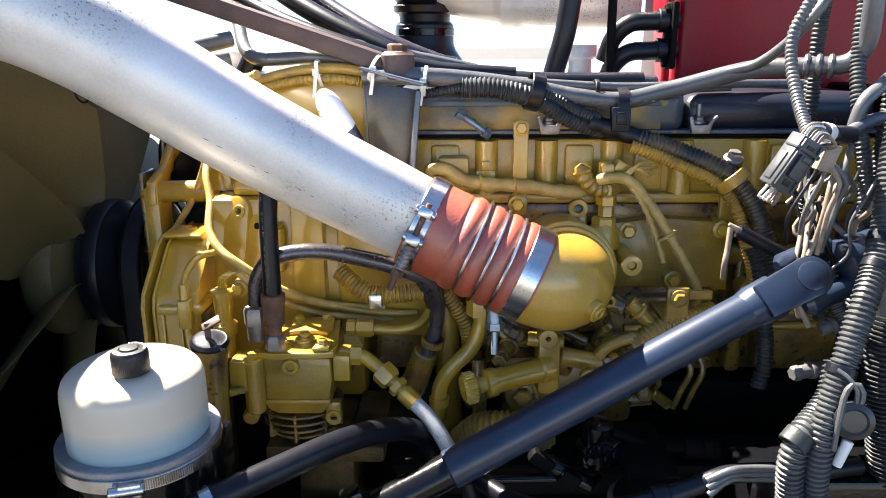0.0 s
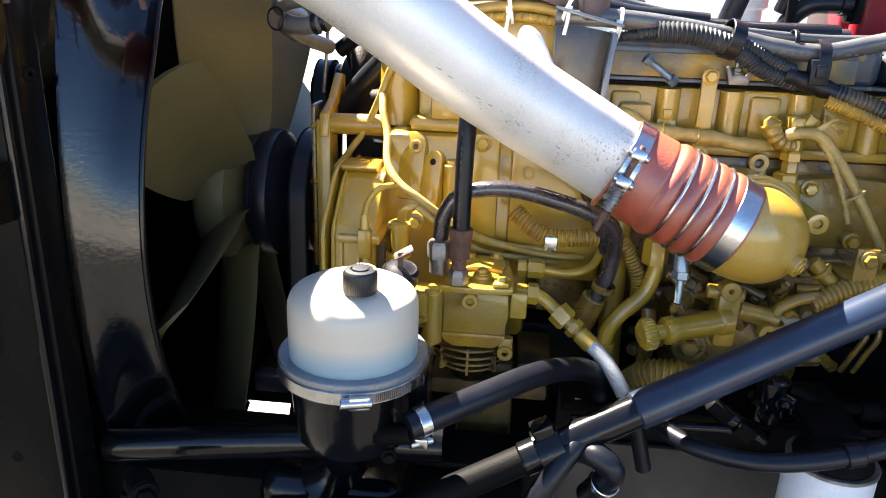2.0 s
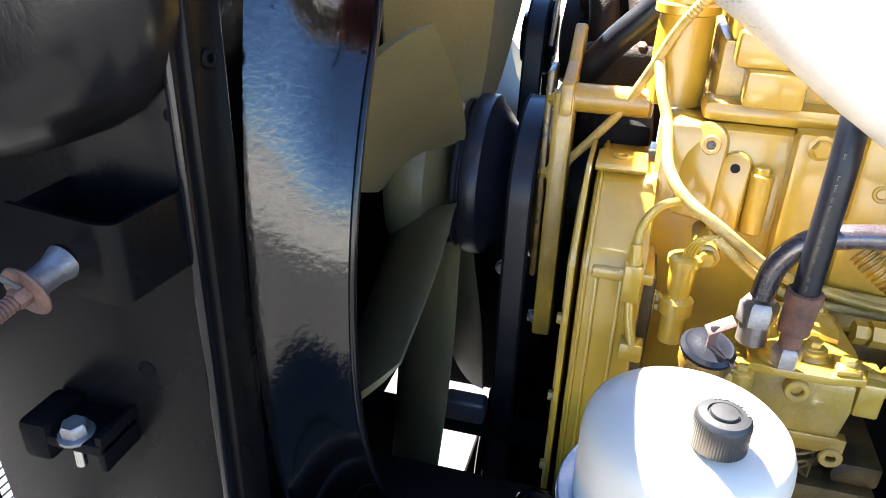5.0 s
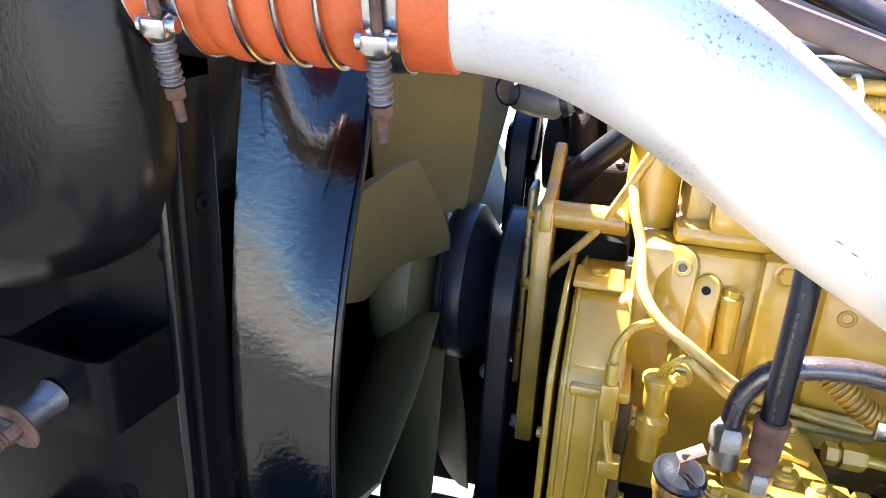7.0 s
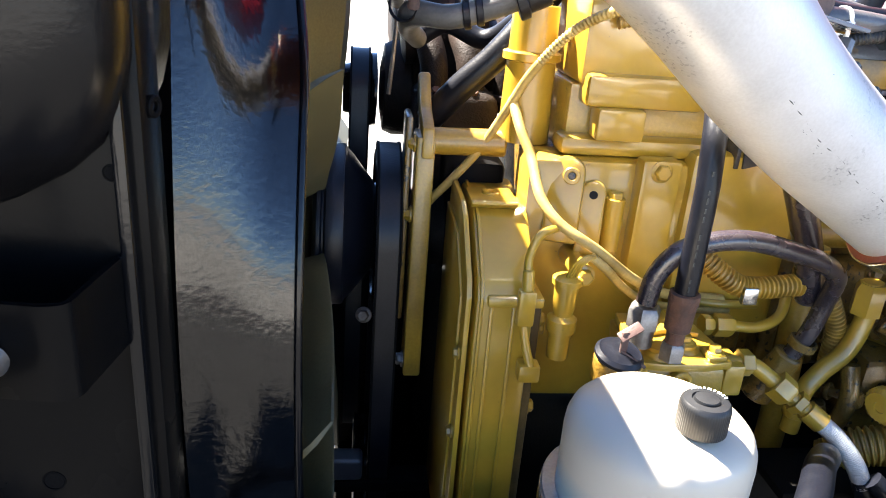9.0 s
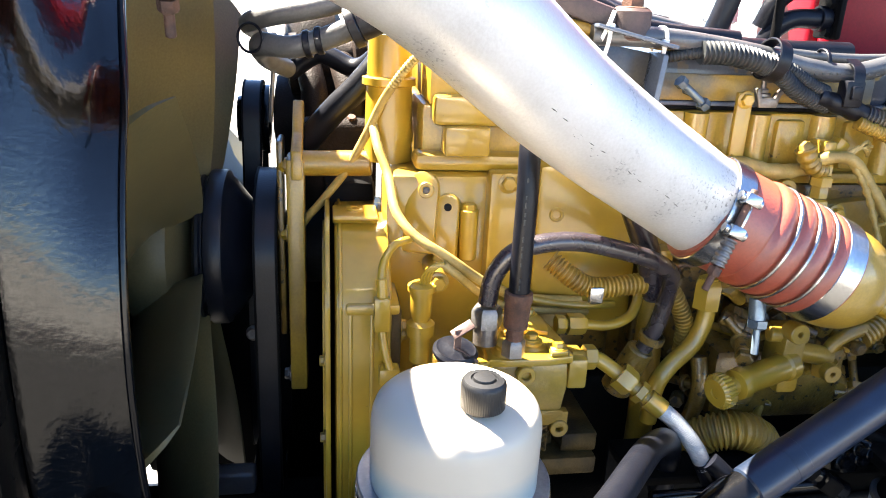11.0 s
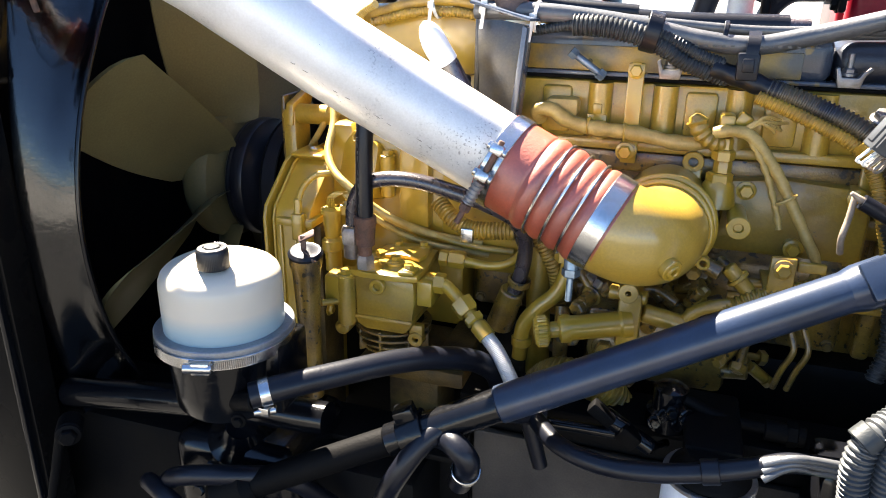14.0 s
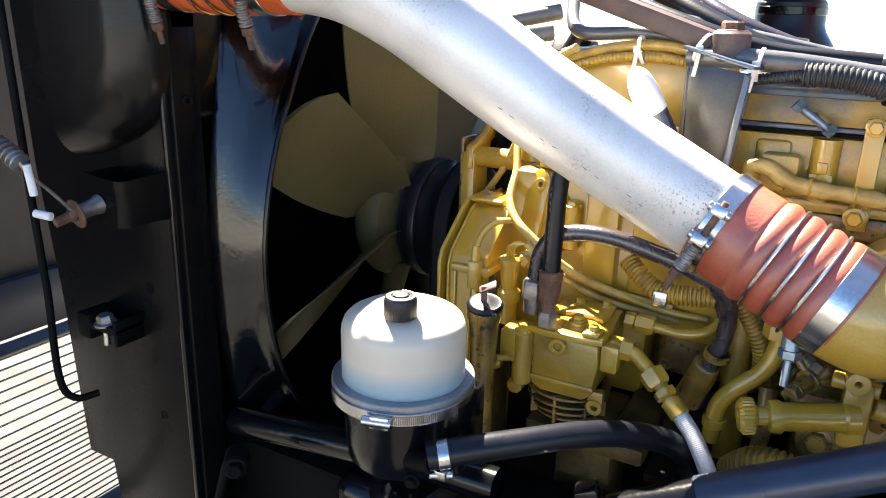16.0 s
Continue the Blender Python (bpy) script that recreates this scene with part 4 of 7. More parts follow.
def bellows(name, a, b, r, grooves, material, label, bulge=0.0034):
    """A silicone hose with steel rings in its grooves."""
    a, b = Vector(a), Vector(b)
    d, L = (b - a).normalized(), (b - a).length
    hose = thing(name, (a + b) / 2 - Vector((0, 0, r)), label, "hose")
    prof = [(r - 0.004, 0), (r, 0.001)]
    cuts = [L * u for u in grooves]
    first, last = cuts[0] - (cuts[1] - cuts[0]), cuts[-1] + (cuts[1] - cuts[0])
    steps = 90
    for k in range(1, steps):
        s = L * k / steps
        q = r
        if first < s < last:
            j = (s - first) / (cuts[1] - cuts[0])
            q = r + bulge * (1 - abs(math.cos(math.pi * j)) ** 3) - 0.001
        prof.append((q, s))
    prof += [(r, L - 0.001), (r - 0.004, L)]
    g = BM()
    lathe(g, a, d, prof, 56)
    body = part("sleeve", g, material, hose)
    for c in cuts:
        g = BM()
        torus(g, a + d * c, d, r + 0.0018, 0.0019, 56, 8)
        part("wire_ring", g, STEEL, hose)
    return hose, d, L


A, B = Vector((-0.028, 0.7965, 1.610)), Vector((0.112, 0.7785, 1.5455))
red_hose, d, L = bellows("red_hump_hose", A, B, 0.0535, (0.47, 0.61, 0.745), SILICONE, "red silicone hump hose clamped to the air pipe")
clamp(red_hose, A + d * 0.0125, d, 0.0535, 0.019, (-0.1, -1, 0.25))
clamp(red_hose, B - d * 0.014, d, 0.0540, 0.021, (0.2, 1, -0.3), False)
A, B = Vector((-0.632, 0.655, 1.852)), Vector((-0.447, 0.667, 1.850))
orange_hose, d, L = bellows("orange_hump_hose", A, B, 0.0535, (0.36, 0.49, 0.62), ORANGE, "orange silicone hump hose on the cooler outlet")
clamp(orange_hose, A + d * 0.024, d, 0.0535, 0.019, (0, -1, -0.30))
clamp(orange_hose, B - d * 0.036, d, 0.0535, 0.019, (0, -1, -0.30))

# ---- power steering reservoir ----
RX, RY = -0.292, 0.632
res = thing("fluid_reservoir", (RX, RY, 1.30), "milky white fluid reservoir on a gloss black can", "reservoir")
g = BM()
lathe(g, (RX, RY, 1.432), (0, 0, 1), [(0.0658, 0), (0.0660, 0.052), (0.0652, 0.060), (0.0628, 0.0665), (0.0585, 0.0710), (0.050, 0.0755), (0.030, 0.0805), (0.012, 0.0825), (0.0, 0.083)], 72)
dome = part("dome", g, MILKY, res, "milky translucent plastic dome")
g = BM()
knurled(g, (RX + 0.013, RY - 0.028, 1.5125), (0, 0, 1), [(0.0159, 0, 1), (0.0167, 0.001, 1), (0.0167, 0.018, 1), (0.0160, 0.0205, 0), (0.0146, 0.0222, 0), (0.0096, 0.0228, 0), (0.0091, 0.0215, 0), (0.0082, 0.0215, 0), (0.0077, 0.0238, 0), (0.0027, 0.0242, 0)], 60, 0.00025)
cap = part("filler_cap", g, CAPPLASTIC, res, "black moulded filler cap")
g = BM()
for k in range(12):
    a = 0.1 + k * 0.16 + 0.04 * (k % 3)
    p = Vector((RX + 0.013 + 0.0138 * math.cos(a), RY - 0.028 + 0.0138 * math.sin(a), 1.5352))
    box(g, (-0.0011, -0.0007, 0), (0.0011, 0.0007, 0.0004), 0, Matrix.Translation(p) @ Matrix.Rotation(a, 4, "Z"))
part("cap_marking", g, WHITEPLASTIC, cap)
g = BM()
ring(g, (RX, RY, 1.430), (0, 0, 1), 0.060, 0.0765, 0.006, 64)
lathe(g, (RX, RY, 1.420), (0, 0, 1), [(0.074, 0), (0.0755, 0.002), (0.0755, 0.012)], 64)
rim = part("rim", g, SMOKE, res, "satin grey metal rim")
g = BM()
ring(g, (RX, RY, 1.415), (0, 0, 1), 0.0755, 0.0775, 0.013, 64, 0.0006)
band = part("band_clamp", g, STEEL, res, "bright steel band clamp with a worm screw")
g = BM()
for k in range(22):
    a = math.radians(-66 + 1.55 * k)
    p = Vector((RX + 0.0782 * math.cos(a), RY + 0.0782 * math.sin(a), 1.4215))
    box(g, (-0.0006, -0.0006, -0.0045), (0.0006, 0.0006, 0.0045), 0, Matrix.Translation(p) @ Matrix.Rotation(a, 4, "Z"))
part("screw_band", g, STEEL_DULL, band)
g = BM()
screw = Matrix.Translation((RX, RY, 1.4215)) @ Matrix.Rotation(radians(16), 4, "Z") @ Matrix.Translation((0, -0.083, 0))
rod(g, screw @ Vector((-0.018, 0, 0)), screw @ Vector((0.012, 0, 0)), 0.0055, n=16)
box(g, (-0.010, -0.004, -0.007), (0.010, 0.006, 0.007), 0.002, screw)
part("screw_housing", g, STEEL, band)
g = BM()
lathe(g, (RX, RY, 1.335), (0, 0, 1), [(0.03, 0), (0.055, 0.002), (0.0605, 0.009), (0.0625, 0.03), (0.066, 0.080)], 56)
part("can", g, BLACK, res, "gloss black can")
g = BM()
box(g, (RX + 0.035, RY - 0.02, 1.34), (RX + 0.078, RY + 0.045, 1.425), 0.006)
part("mounting_bracket", g, BLACK, res)
g = BM()
rod(g, (RX + 0.03, RY - 0.04, 1.362), (RX + 0.072, RY - 0.058, 1.380), 0.011, n=20)
bolt(g, (RX + 0.048, RY - 0.06, 1.352), (0.2, -1, 0), 0.006, 0.006)
part("outlet", g, BLACK_DULL, res)

OUT = [(-0.226, 0.572, 1.399), (-0.20, 0.590, 1.403), (-0.153, 0.637, 1.402), (-0.108, 0.69, 1.396), (-0.072, 0.735, 1.383), (-0.035, 0.775, 1.362), (-0.015, 0.80, 1.33), (-0.012, 0.81, 1.27)]
OUT = [Vector(p) + Vector((0, 0, -0.012 + 0.008 * k / (len(OUT) - 1))) for k, p in enumerate(OUT)]
hose = thing("return_hose", (-0.1, 0.69, 1.30), "thick black rubber return hose from the reservoir", "hose")
g = BM()
sweep(g, OUT, 0.0140, n=24)
part("rubber_hose", g, RUBBER, hose)
d = (OUT[1] - OUT[0]).normalized()
g = BM()
ring(g, OUT[0] + d * 0.010, d, 0.0140, 0.0153, 0.011, 32, 0.0004)
hc = part("hose_clamp", g, STEEL, hose, "bright steel worm drive clamp")
g = BM()
p = OUT[0] + d * 0.016 + Vector((0, -0.004, -0.021))
rod(g, p - Vector((0.010, 0.006, 0)), p + Vector((0.010, 0.006, 0)), 0.005, n=12)
box(g, p - Vector((0.007, 0.006, 0.004)), p + Vector((0.007, 0.006, 0.006)), 0.001)
part("worm_screw", g, STEEL, hc)

# ---- steering pump ----
pump = thing("hydraulic_pump", (-0.165, 0.88, 1.30), "yellow painted hydraulic pump with sunlit cast top", "pump")
g = BM()
plate(g, [(-0.205, 1.352), (-0.150, 1.352), (-0.140, 1.362), (-0.134, 1.400), (-0.136, 1.429), (-0.221, 1.429), (-0.219, 1.405), (-0.219, 1.360)], 0.11, facing(0.818), 0.004)
part("body", g, YELLOW_CAST, pump)
g = BM()
box(g, (-0.259, 0.806, 1.386), (-0.2225, 0.845, 1.4285), 0.004)
box(g, (-0.2575, 0.846, 1.39), (-0.2235, 0.87, 1.42), 0.004)
part("side_flange", g, YELLOW, pump)
part("port_block", box(BM(), (-0.1335, 0.821, 1.396), (-0.112, 0.862, 1.431), 0.003), YELLOW, pump)
part("seam_flange", box(BM(), (-0.2205, 0.8155, 1.366), (-0.1375, 0.93, 1.3735), 0.0015), YELLOW_CAST, pump)
part("corner_boss", rod(BM(), (-0.231, 0.8165, 1.357), (-0.231, 0.8165, 1.4295), 0.0125, n=20, ease=0.2), YELLOW_CAST, pump)
g = BM()
plate(g, [(-0.224, 0.815), (-0.205, 0.812), (-0.160, 0.812), (-0.131, 0.818), (-0.131, 0.862), (-0.138, 0.925), (-0.216, 0.925), (-0.224, 0.870)], 0.0085, Matrix.Translation((0, 0, 1.4295)), 0.0015)
part("top_cover", g, YELLOW, pump)
g = BM()
plate(g, [(-0.196, 0.868), (-0.182, 0.873), (-0.162, 0.873), (-0.146, 0.866), (-0.142, 0.884), (-0.145, 0.922), (-0.200, 0.922)], 0.006, Matrix.Translation((0, 0, 1.4382)), 0.0012)
plate(g, [(-0.157, 0.816), (-0.137, 0.819), (-0.136, 0.842), (-0.155, 0.842)], 0.005, Matrix.Translation((0, 0, 1.4382)), 0.0012)
part("raised_pad", g, YELLOW, pump)
g = BM()
lathe(g, (-0.171, 0.846, 1.4375), (0, 0, 1), [(0.0165, 0), (0.0160, 0.0015), (0.0125, 0.004), (0.0125, 0.007), (0.0085, 0.009)], 28)
lathe(g, (-0.202, 0.832, 1.4375), (0, 0, 1), [(0.0165, 0), (0.0155, 0.003), (0.0120, 0.006), (0.0115, 0.010)], 28)
part("port_boss", g, YELLOW, pump)
for p, r in (((-0.231, 0.8165, 1.4295), 0.0085), ((-0.171, 0.846, 1.446), 0.0072), ((-0.146, 0.829, 1.4432), 0.0070), ((-0.156, 0.915, 1.444), 0.0062), ((-0.190, 0.906, 1.444), 0.0062), ((-0.212, 0.872, 1.438), 0.0062)):
    part("bolt", bolt(BM(), p, (0, 0, 1), r, 0.007), YELLOW, pump)
g = BM()
ring(g, (-0.184, 0.818, 1.420), (0, -1, 0), 0.005, 0.0105, 0.010)
rod(g, (-0.184, 0.822, 1.420), (-0.184, 0.813, 1.420), 0.0055, n=16)
part("plug", g, YELLOW, pump)
g = BM()
ring(g, (-0.136, 0.838, 1.344), (0, -1, 0), 0.004, 0.0105, 0.014)
box(g, (-0.1455, 0.826, 1.344), (-0.1265, 0.838, 1.365), 0.002)
part("lug", g, YELLOW_CAST, pump)
part("lug", rod(BM(), (-0.239, 0.86, 1.350), (-0.239, 0.812, 1.350), 0.0105, n=18, ease=0.3), YELLOW_CAST, pump)
# bowl blackened to give the shade between the fins
g = BM()
lathe(g, (-0.184, 0.868, 1.285), (0, 0, 1), [(0.018, 0), (0.026, 0.012), (0.036, 0.034), (0.041, 0.052), (0.043, 0.066)], 44)
part("bowl", g, SHADE_BLACK, pump, "bowl coloured black for the shade between the fins")
for r, z in ((0.054, 1.3455), (0.053, 1.3345), (0.0495, 1.3235), (0.0435, 1.3125)):
    part("fin", ring(BM(), (-0.184, 0.868, z), (0, 0, 1), 0.034, r, 0.0034, 44, 0.0008), YELLOW_OIL_SHADE, pump)
for k in range(8):
    a = radians(-90 + 45 * k)
    p = Vector((-0.184 + 0.044 * math.cos(a), 0.868 + 0.044 * math.sin(a), 1.332))
    part("fin_web", box(BM(), (-0.008, -0.0018, -0.020), (0.008, 0.0018, 0.018), 0.0006, Matrix.Translation(p) @ Matrix.Rotation(a, 4, "Z")), YELLOW_OIL_SHADE, pump)
# feet and drive housing darkened, as little light reaches them
part("foot", box(BM(), (-0.235, 0.85, 1.262), (-0.075, 0.97, 1.287), 0.006), SHADED_YELLOW, pump)
part("foot_pad", box(BM(), (-0.118, 0.862, 1.285), (-0.072, 0.97, 1.312), 0.006), SHADED_YELLOW, pump)
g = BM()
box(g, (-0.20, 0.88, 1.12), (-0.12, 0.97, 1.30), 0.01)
part("drive_housing", g, SHADED_YELLOW, pump)
# outlet elbow and pressure hose
g = BM()
sweep(g, [(-0.125, 0.84, 1.425), (-0.098, 0.835, 1.425), (-0.083, 0.830, 1.416), (-0.062, 0.820, 1.401), (-0.040, 0.806, 1.385)], 0.0085, n=16)
bolt(g, (-0.112, 0.838, 1.426), (1, 0, 0), 0.014, 0.014, False)
bolt(g, (-0.074, 0.826, 1.410), (0.72, -0.42, -0.55), 0.0155, 0.020, False)
bolt(g, (-0.055, 0.815, 1.396), (0.72, -0.42, -0.55), 0.013, 0.010, False)
part("outlet_fitting", g, YELLOW, pump)
line = thing("pressure_hose", (0.0, 0.79, 1.30), "silver steel braided pressure hose with yellow end sleeve", "hose")
g = BM()
sweep(g, [(-0.045, 0.808, 1.389), (-0.030, 0.80, 1.378)], 0.0115, n=16)
part("end_sleeve", g, YELLOW, line)
g = BM()
corrugated(g, [(-0.034, 0.802, 1.381), (-0.015, 0.791, 1.366), (0.002, 0.78, 1.345), (0.016, 0.775, 1.32)], 0.0095, 0.002, 0.04, 16)
part("braid", g, BRAID, line, "bright braided steel")
g = BM()
sweep(g, [(0.012, 0.776, 1.328), (0.03, 0.775, 1.29), (0.05, 0.78, 1.22)], 0.010, n=16)
part("lower_hose", g, RUBBER, line)

# vertical black hose and arched grey hose on the pump
vh = thing("supply_hose", (-0.2, 0.8, 1.44), "black rubber hose rising from a rusty crimped fitting", "hose")
g = BM()
sweep(g, [(-0.199, 0.812, 1.50), (-0.199, 0.812, 1.56), (-0.198, 0.815, 1.62), (-0.195, 0.828, 1.665), (-0.182, 0.858, 1.690), (-0.15, 0.90, 1.69), (-0.11, 0.95, 1.67)], 0.0108, n=20)
part("rubber_hose", g, RUBBER, vh)
g = BM()
for k in range(15):
    if k % 5 != 3:
        box(g, (-0.2030, 0.8007, 1.512 + 0.0085 * k), (-0.2015, 0.8013, 1.512 + 0.0085 * k + 0.004 + 0.0015 * (k % 2)), 0)
tagged(part("printed_mark", g, CONDUIT, vh), kind="stuff")
g = BM()
lathe(g, (-0.200, 0.812, 1.463), (0.02, 0, 1), [(0.009, 0), (0.009, 0.012), (0.0125, 0.014), (0.0135, 0.04), (0.0145, 0.042), (0.0145, 0.052), (0.0125, 0.053)], 20)
part("crimped_end", g, RUST, vh, "rusty crimped end")
g = BM()
bolt(g, (-0.200, 0.812, 1.445), (0, 0, 1), 0.0125, 0.018, False)
part("nut", g, STEEL_DULL, vh)
gh = thing("arched_hose", (-0.15, 0.82, 1.44), "brown-black rubber hose arching over the pump", "hose")
g = BM()
sweep(g, [(-0.226, 0.832, 1.495), (-0.222, 0.83, 1.525), (-0.205, 0.825, 1.552), (-0.178, 0.822, 1.563), (-0.14, 0.826, 1.564), (-0.09, 0.835, 1.552), (-0.045, 0.845, 1.536), (-0.012, 0.862, 1.513), (-0.004, 0.878, 1.48), (-0.009, 0.885, 1.435), (-0.022, 0.893, 1.395)], 0.0100, n=20)
part("rubber_hose", g, BROWNRUBBER, gh)
g = BM()
bolt(g, (-0.226, 0.832, 1.470), (0, 0, 1), 0.0165, 0.022, False)
lathe(g, (-0.226, 0.832, 1.45), (0, 0, 1), [(0.013, 0), (0.013, 0.022)], 18)
part("nut", g, STEEL_DULL, gh)
g = BM()
ring(g, (-0.012, 0.887, 1.418), (0.2, -0.15, 1), 0.0118, 0.0155, 0.010, 24)
rod(g, (-0.020, 0.890, 1.408), (-0.040, 0.905, 1.345), 0.0165, 0.019, n=20)
part("lower_coupling", g, YELLOW_OIL_SHADE, gh)

# dipstick cap beside the reservoir
dip = thing("filler_cap_lever", (-0.262, 0.79, 1.44), "black oil filler cap with a lever, on a yellow neck", "filler cap")
g = BM()
lathe(g, (-0.268, 0.778, 1.26), (0, 0, 1), [(0.0150, 0), (0.0150, 0.11), (0.0165, 0.15), (0.0185, 0.185), (0.0215, 0.195), (0.0215, 0.204)], 28)
part("neck", g, YELLOW_OIL_SHADE, dip)
g = BM()
lathe(g, (-0.268, 0.778, 1.4645), (0.1, -0.2, 1), [(0.0205, 0), (0.0225, 0.002), (0.0225, 0.005), (0.0195, 0.0085), (0.0165, 0.008), (0.009, 0.0105), (0, 0.011)], 32)
part("cap", g, RUBBER, dip, "black cap")
g = BM()
lever = Matrix.Translation((-0.267, 0.772, 1.474)) @ Matrix.Rotation(radians(12), 4, "Z")
box(g, (-0.0035, -0.0015, 0), (0.0035, 0.0015, 0.020), 0.0006, lever)
box(g, (-0.010, -0.005, -0.002), (0.013, 0.005, 0.001), 0.0008, lever @ Matrix.Translation((0.003, 0, 0.019)) @ Matrix.Rotation(radians(-28), 4, "Y") @ Matrix.Rotation(radians(35), 4, "X"))
box(g, (-0.003, -0.003, -0.0015), (0.024, 0.003, 0.0015), 0.0008, lever @ Matrix.Rotation(radians(32), 4, "Y") @ Matrix.Rotation(radians(-30), 4, "Z"))
part("lever", g, RUST_BAR, dip, "brown folded lever")
part("tie_bar", rod(BM(), (-0.256, 0.79, 1.395), (-0.2235, 0.83, 1.389), 0.0045, n=12), YELLOW_CAST, dip)

# ---- primer pump and fuel fittings ----
primer = thing("primer_pump", (0.1, 0.83, 1.37), "yellow fuel priming pump with a knurled knob", "pump")
pa, pd = Vector((0.031, 0.801, 1.397)), Vector((0.094, 0.030, 0.012)).normalized()
g = BM()
knurled(g, pa, pd, [(0.003, -0.001, 0), (0.006, -0.001, 0), (0.0062, -0.003, 0), (0.0155, -0.003, 0), (0.0185, 0.0, 1), (0.0200, 0.001, 1), (0.0200, 0.011, 1), (0.0185, 0.013, 1), (0.012, 0.016, 0)], 26, 0.0014)
part("knob", g, YELLOW, primer, "knurled yellow knob")
g = BM()
lathe(g, pa + pd * 0.014, pd, [(0.010, 0), (0.010, 0.012), (0.017, 0.014), (0.018, 0.024), (0.0155, 0.028), (0.0155, 0.085), (0.018, 0.088), (0.018, 0.10)], 32)
part("barrel", g, YELLOW, primer)
g = BM()
box(g, (0.122, 0.828, 1.375), (0.150, 0.87, 1.452), 0.006)
ring(g, (0.132, 0.84, 1.452), (0.05, -1, 0.1), 0.003, 0.012, 0.02)
rod(g, (0.110, 0.845, 1.445), (0.155, 0.84, 1.443), 0.009)
rod(g, (0.15, 0.85, 1.42), (0.205, 0.86, 1.405), 0.012)
ring(g, (0.185, 0.832, 1.402), (0, -1, 0), 0.003, 0.011, 0.012)
part("valve_block", g, YELLOW_CAST, primer)
g = BM()
rod(g, (0.065, 0.812, 1.505), (0.066, 0.806, 1.475), 0.009)
bolt(g, (0.066, 0.806, 1.482), (0, -0.1, -1), 0.011, 0.01, False)
rod(g, (0.066, 0.805, 1.475), (0.066, 0.800, 1.443), 0.004)
solo("grease_fitting", g, BLUEPLASTIC, "small pale blue drain fitting under the hose", "fitting")
rng = random.Random(4)
fuel = thing("fuel_pump_linkage", (0.15, 0.9, 1.30), "cluster of oily yellow fuel fittings and pipes", "fuel fittings")
for k in range(56):
    g = BM()
    low = k >= 30
    p = Vector((rng.uniform(0.03, 0.30) if low else rng.uniform(0.05, 0.25), rng.uniform(0.90, 0.97) if low else rng.uniform(0.87, 0.95), rng.uniform(1.325, 1.41) if low else rng.uniform(1.40, 1.485)))
    q = p + Vector((rng.uniform(-0.03, 0.03), rng.uniform(-0.05, 0.02), rng.uniform(-0.03, 0.02)))
    rod(g, p, q, rng.uniform(0.005, 0.010), n=12)
    bolt(g, q, q - p, rng.uniform(0.007, 0.011), 0.01, False)
    if k % 3 == 0:
        ring(g, p.lerp(q, 0.4), q - p, 0.006, rng.uniform(0.010, 0.014), 0.005, 16)
    part("fitting", g, rng.choice((YELLOW_OIL_SHADE, YELLOW_OIL_SHADE, YELLOW_CAST)), fuel)
g = BM()
sweep(g, [(0.07, 0.87, 1.455), (0.09, 0.86, 1.435), (0.12, 0.87, 1.43), (0.16, 0.88, 1.44), (0.19, 0.87, 1.43)], 0.0055, n=10)
sweep(g, [(0.05, 0.88, 1.40), (0.052, 0.87, 1.36), (0.05, 0.88, 1.31)], 0.010, n=12)
part("fuel_pipe", g, YELLOW_OIL_SHADE, fuel)
g = BM()
box(g, (0.08, 0.89, 1.30), (0.26, 0.98, 1.40), 0.012)
bolt(g, (0.108, 0.878, 1.350), (0, -1, 0), 0.0125, 0.012)
ring(g, (0.108, 0.882, 1.350), (0, -1, 0), 0.016, 0.023, 0.006)
part("pump_body", g, YELLOW_OIL_SHADE, fuel)
g = BM()
corrugated(g, [(0.03, 0.85, 1.295), (0.052, 0.835, 1.322), (0.085, 0.825, 1.330), (0.12, 0.835, 1.31), (0.14, 0.86, 1.27)], 0.021, 0.006)
solo("ribbed_hose", g, CONDUIT_YELLOW, "ribbed hose with yellow overspray below the priming pump", "hose")
g = BM()
box(g, (0.205, 0.905, 1.312), (0.262, 0.95, 1.335), 0.006)
rod(g, (0.255, 0.90, 1.332), (0.285, 0.895, 1.338), 0.010)
part("lower_valve", g, YELLOW_OIL_SHADE, fuel)
for dx in (0.0, 0.016):
    g = BM()
    sweep(g, [(0.322 + dx, 0.89, 1.41), (0.330 + dx, 0.88, 1.385), (0.322 + dx, 0.885, 1.355), (0.318 + dx, 0.90, 1.32)], 0.004, n=10)
    part("drip_tube", g, YELLOW_OIL_SHADE, fuel)

# ---- steering shaft ----
S0, SD = Vector((0.0, 0.690, 1.348)), Vector((0.887, 0.210, 0.411)).normalized()
steer = thing("steering_shaft", (0.1, 0.71, 1.25), "gloss black steering shaft with a universal joint", "steering shaft")
g = BM()
rod(g, S0 + SD * 0.012, S0 + SD * 0.43, 0.0215, n=40)
part("outer_tube", g, SHAFTPAINT, steer)
g = BM()
rod(g, S0 + SD * -0.125, S0 + SD * 0.02, 0.0195, n=36)
part("inner_tube", g, BLACK, steer)
part("seal_collar", ring(BM(), S0 + SD * 0.06, SD, 0.0214, 0.0219, 0.016, 40, 0.0002), SHAFTPAINT, steer)
g = BM()
ring(g, S0 + SD * -0.105, SD, 0.019, 0.025, 0.03, 32)
box(g, (-0.012, 0.018, -0.012), (0.012, 0.036, 0.012), 0.003, Matrix.Translation(S0 + SD * -0.09) @ frame_of(SD))
part("clamp_yoke", g, BLACK, steer)
g = BM()
rod(g, S0 + SD * -0.34, S0 + SD * -0.10, 0.017, n=32)
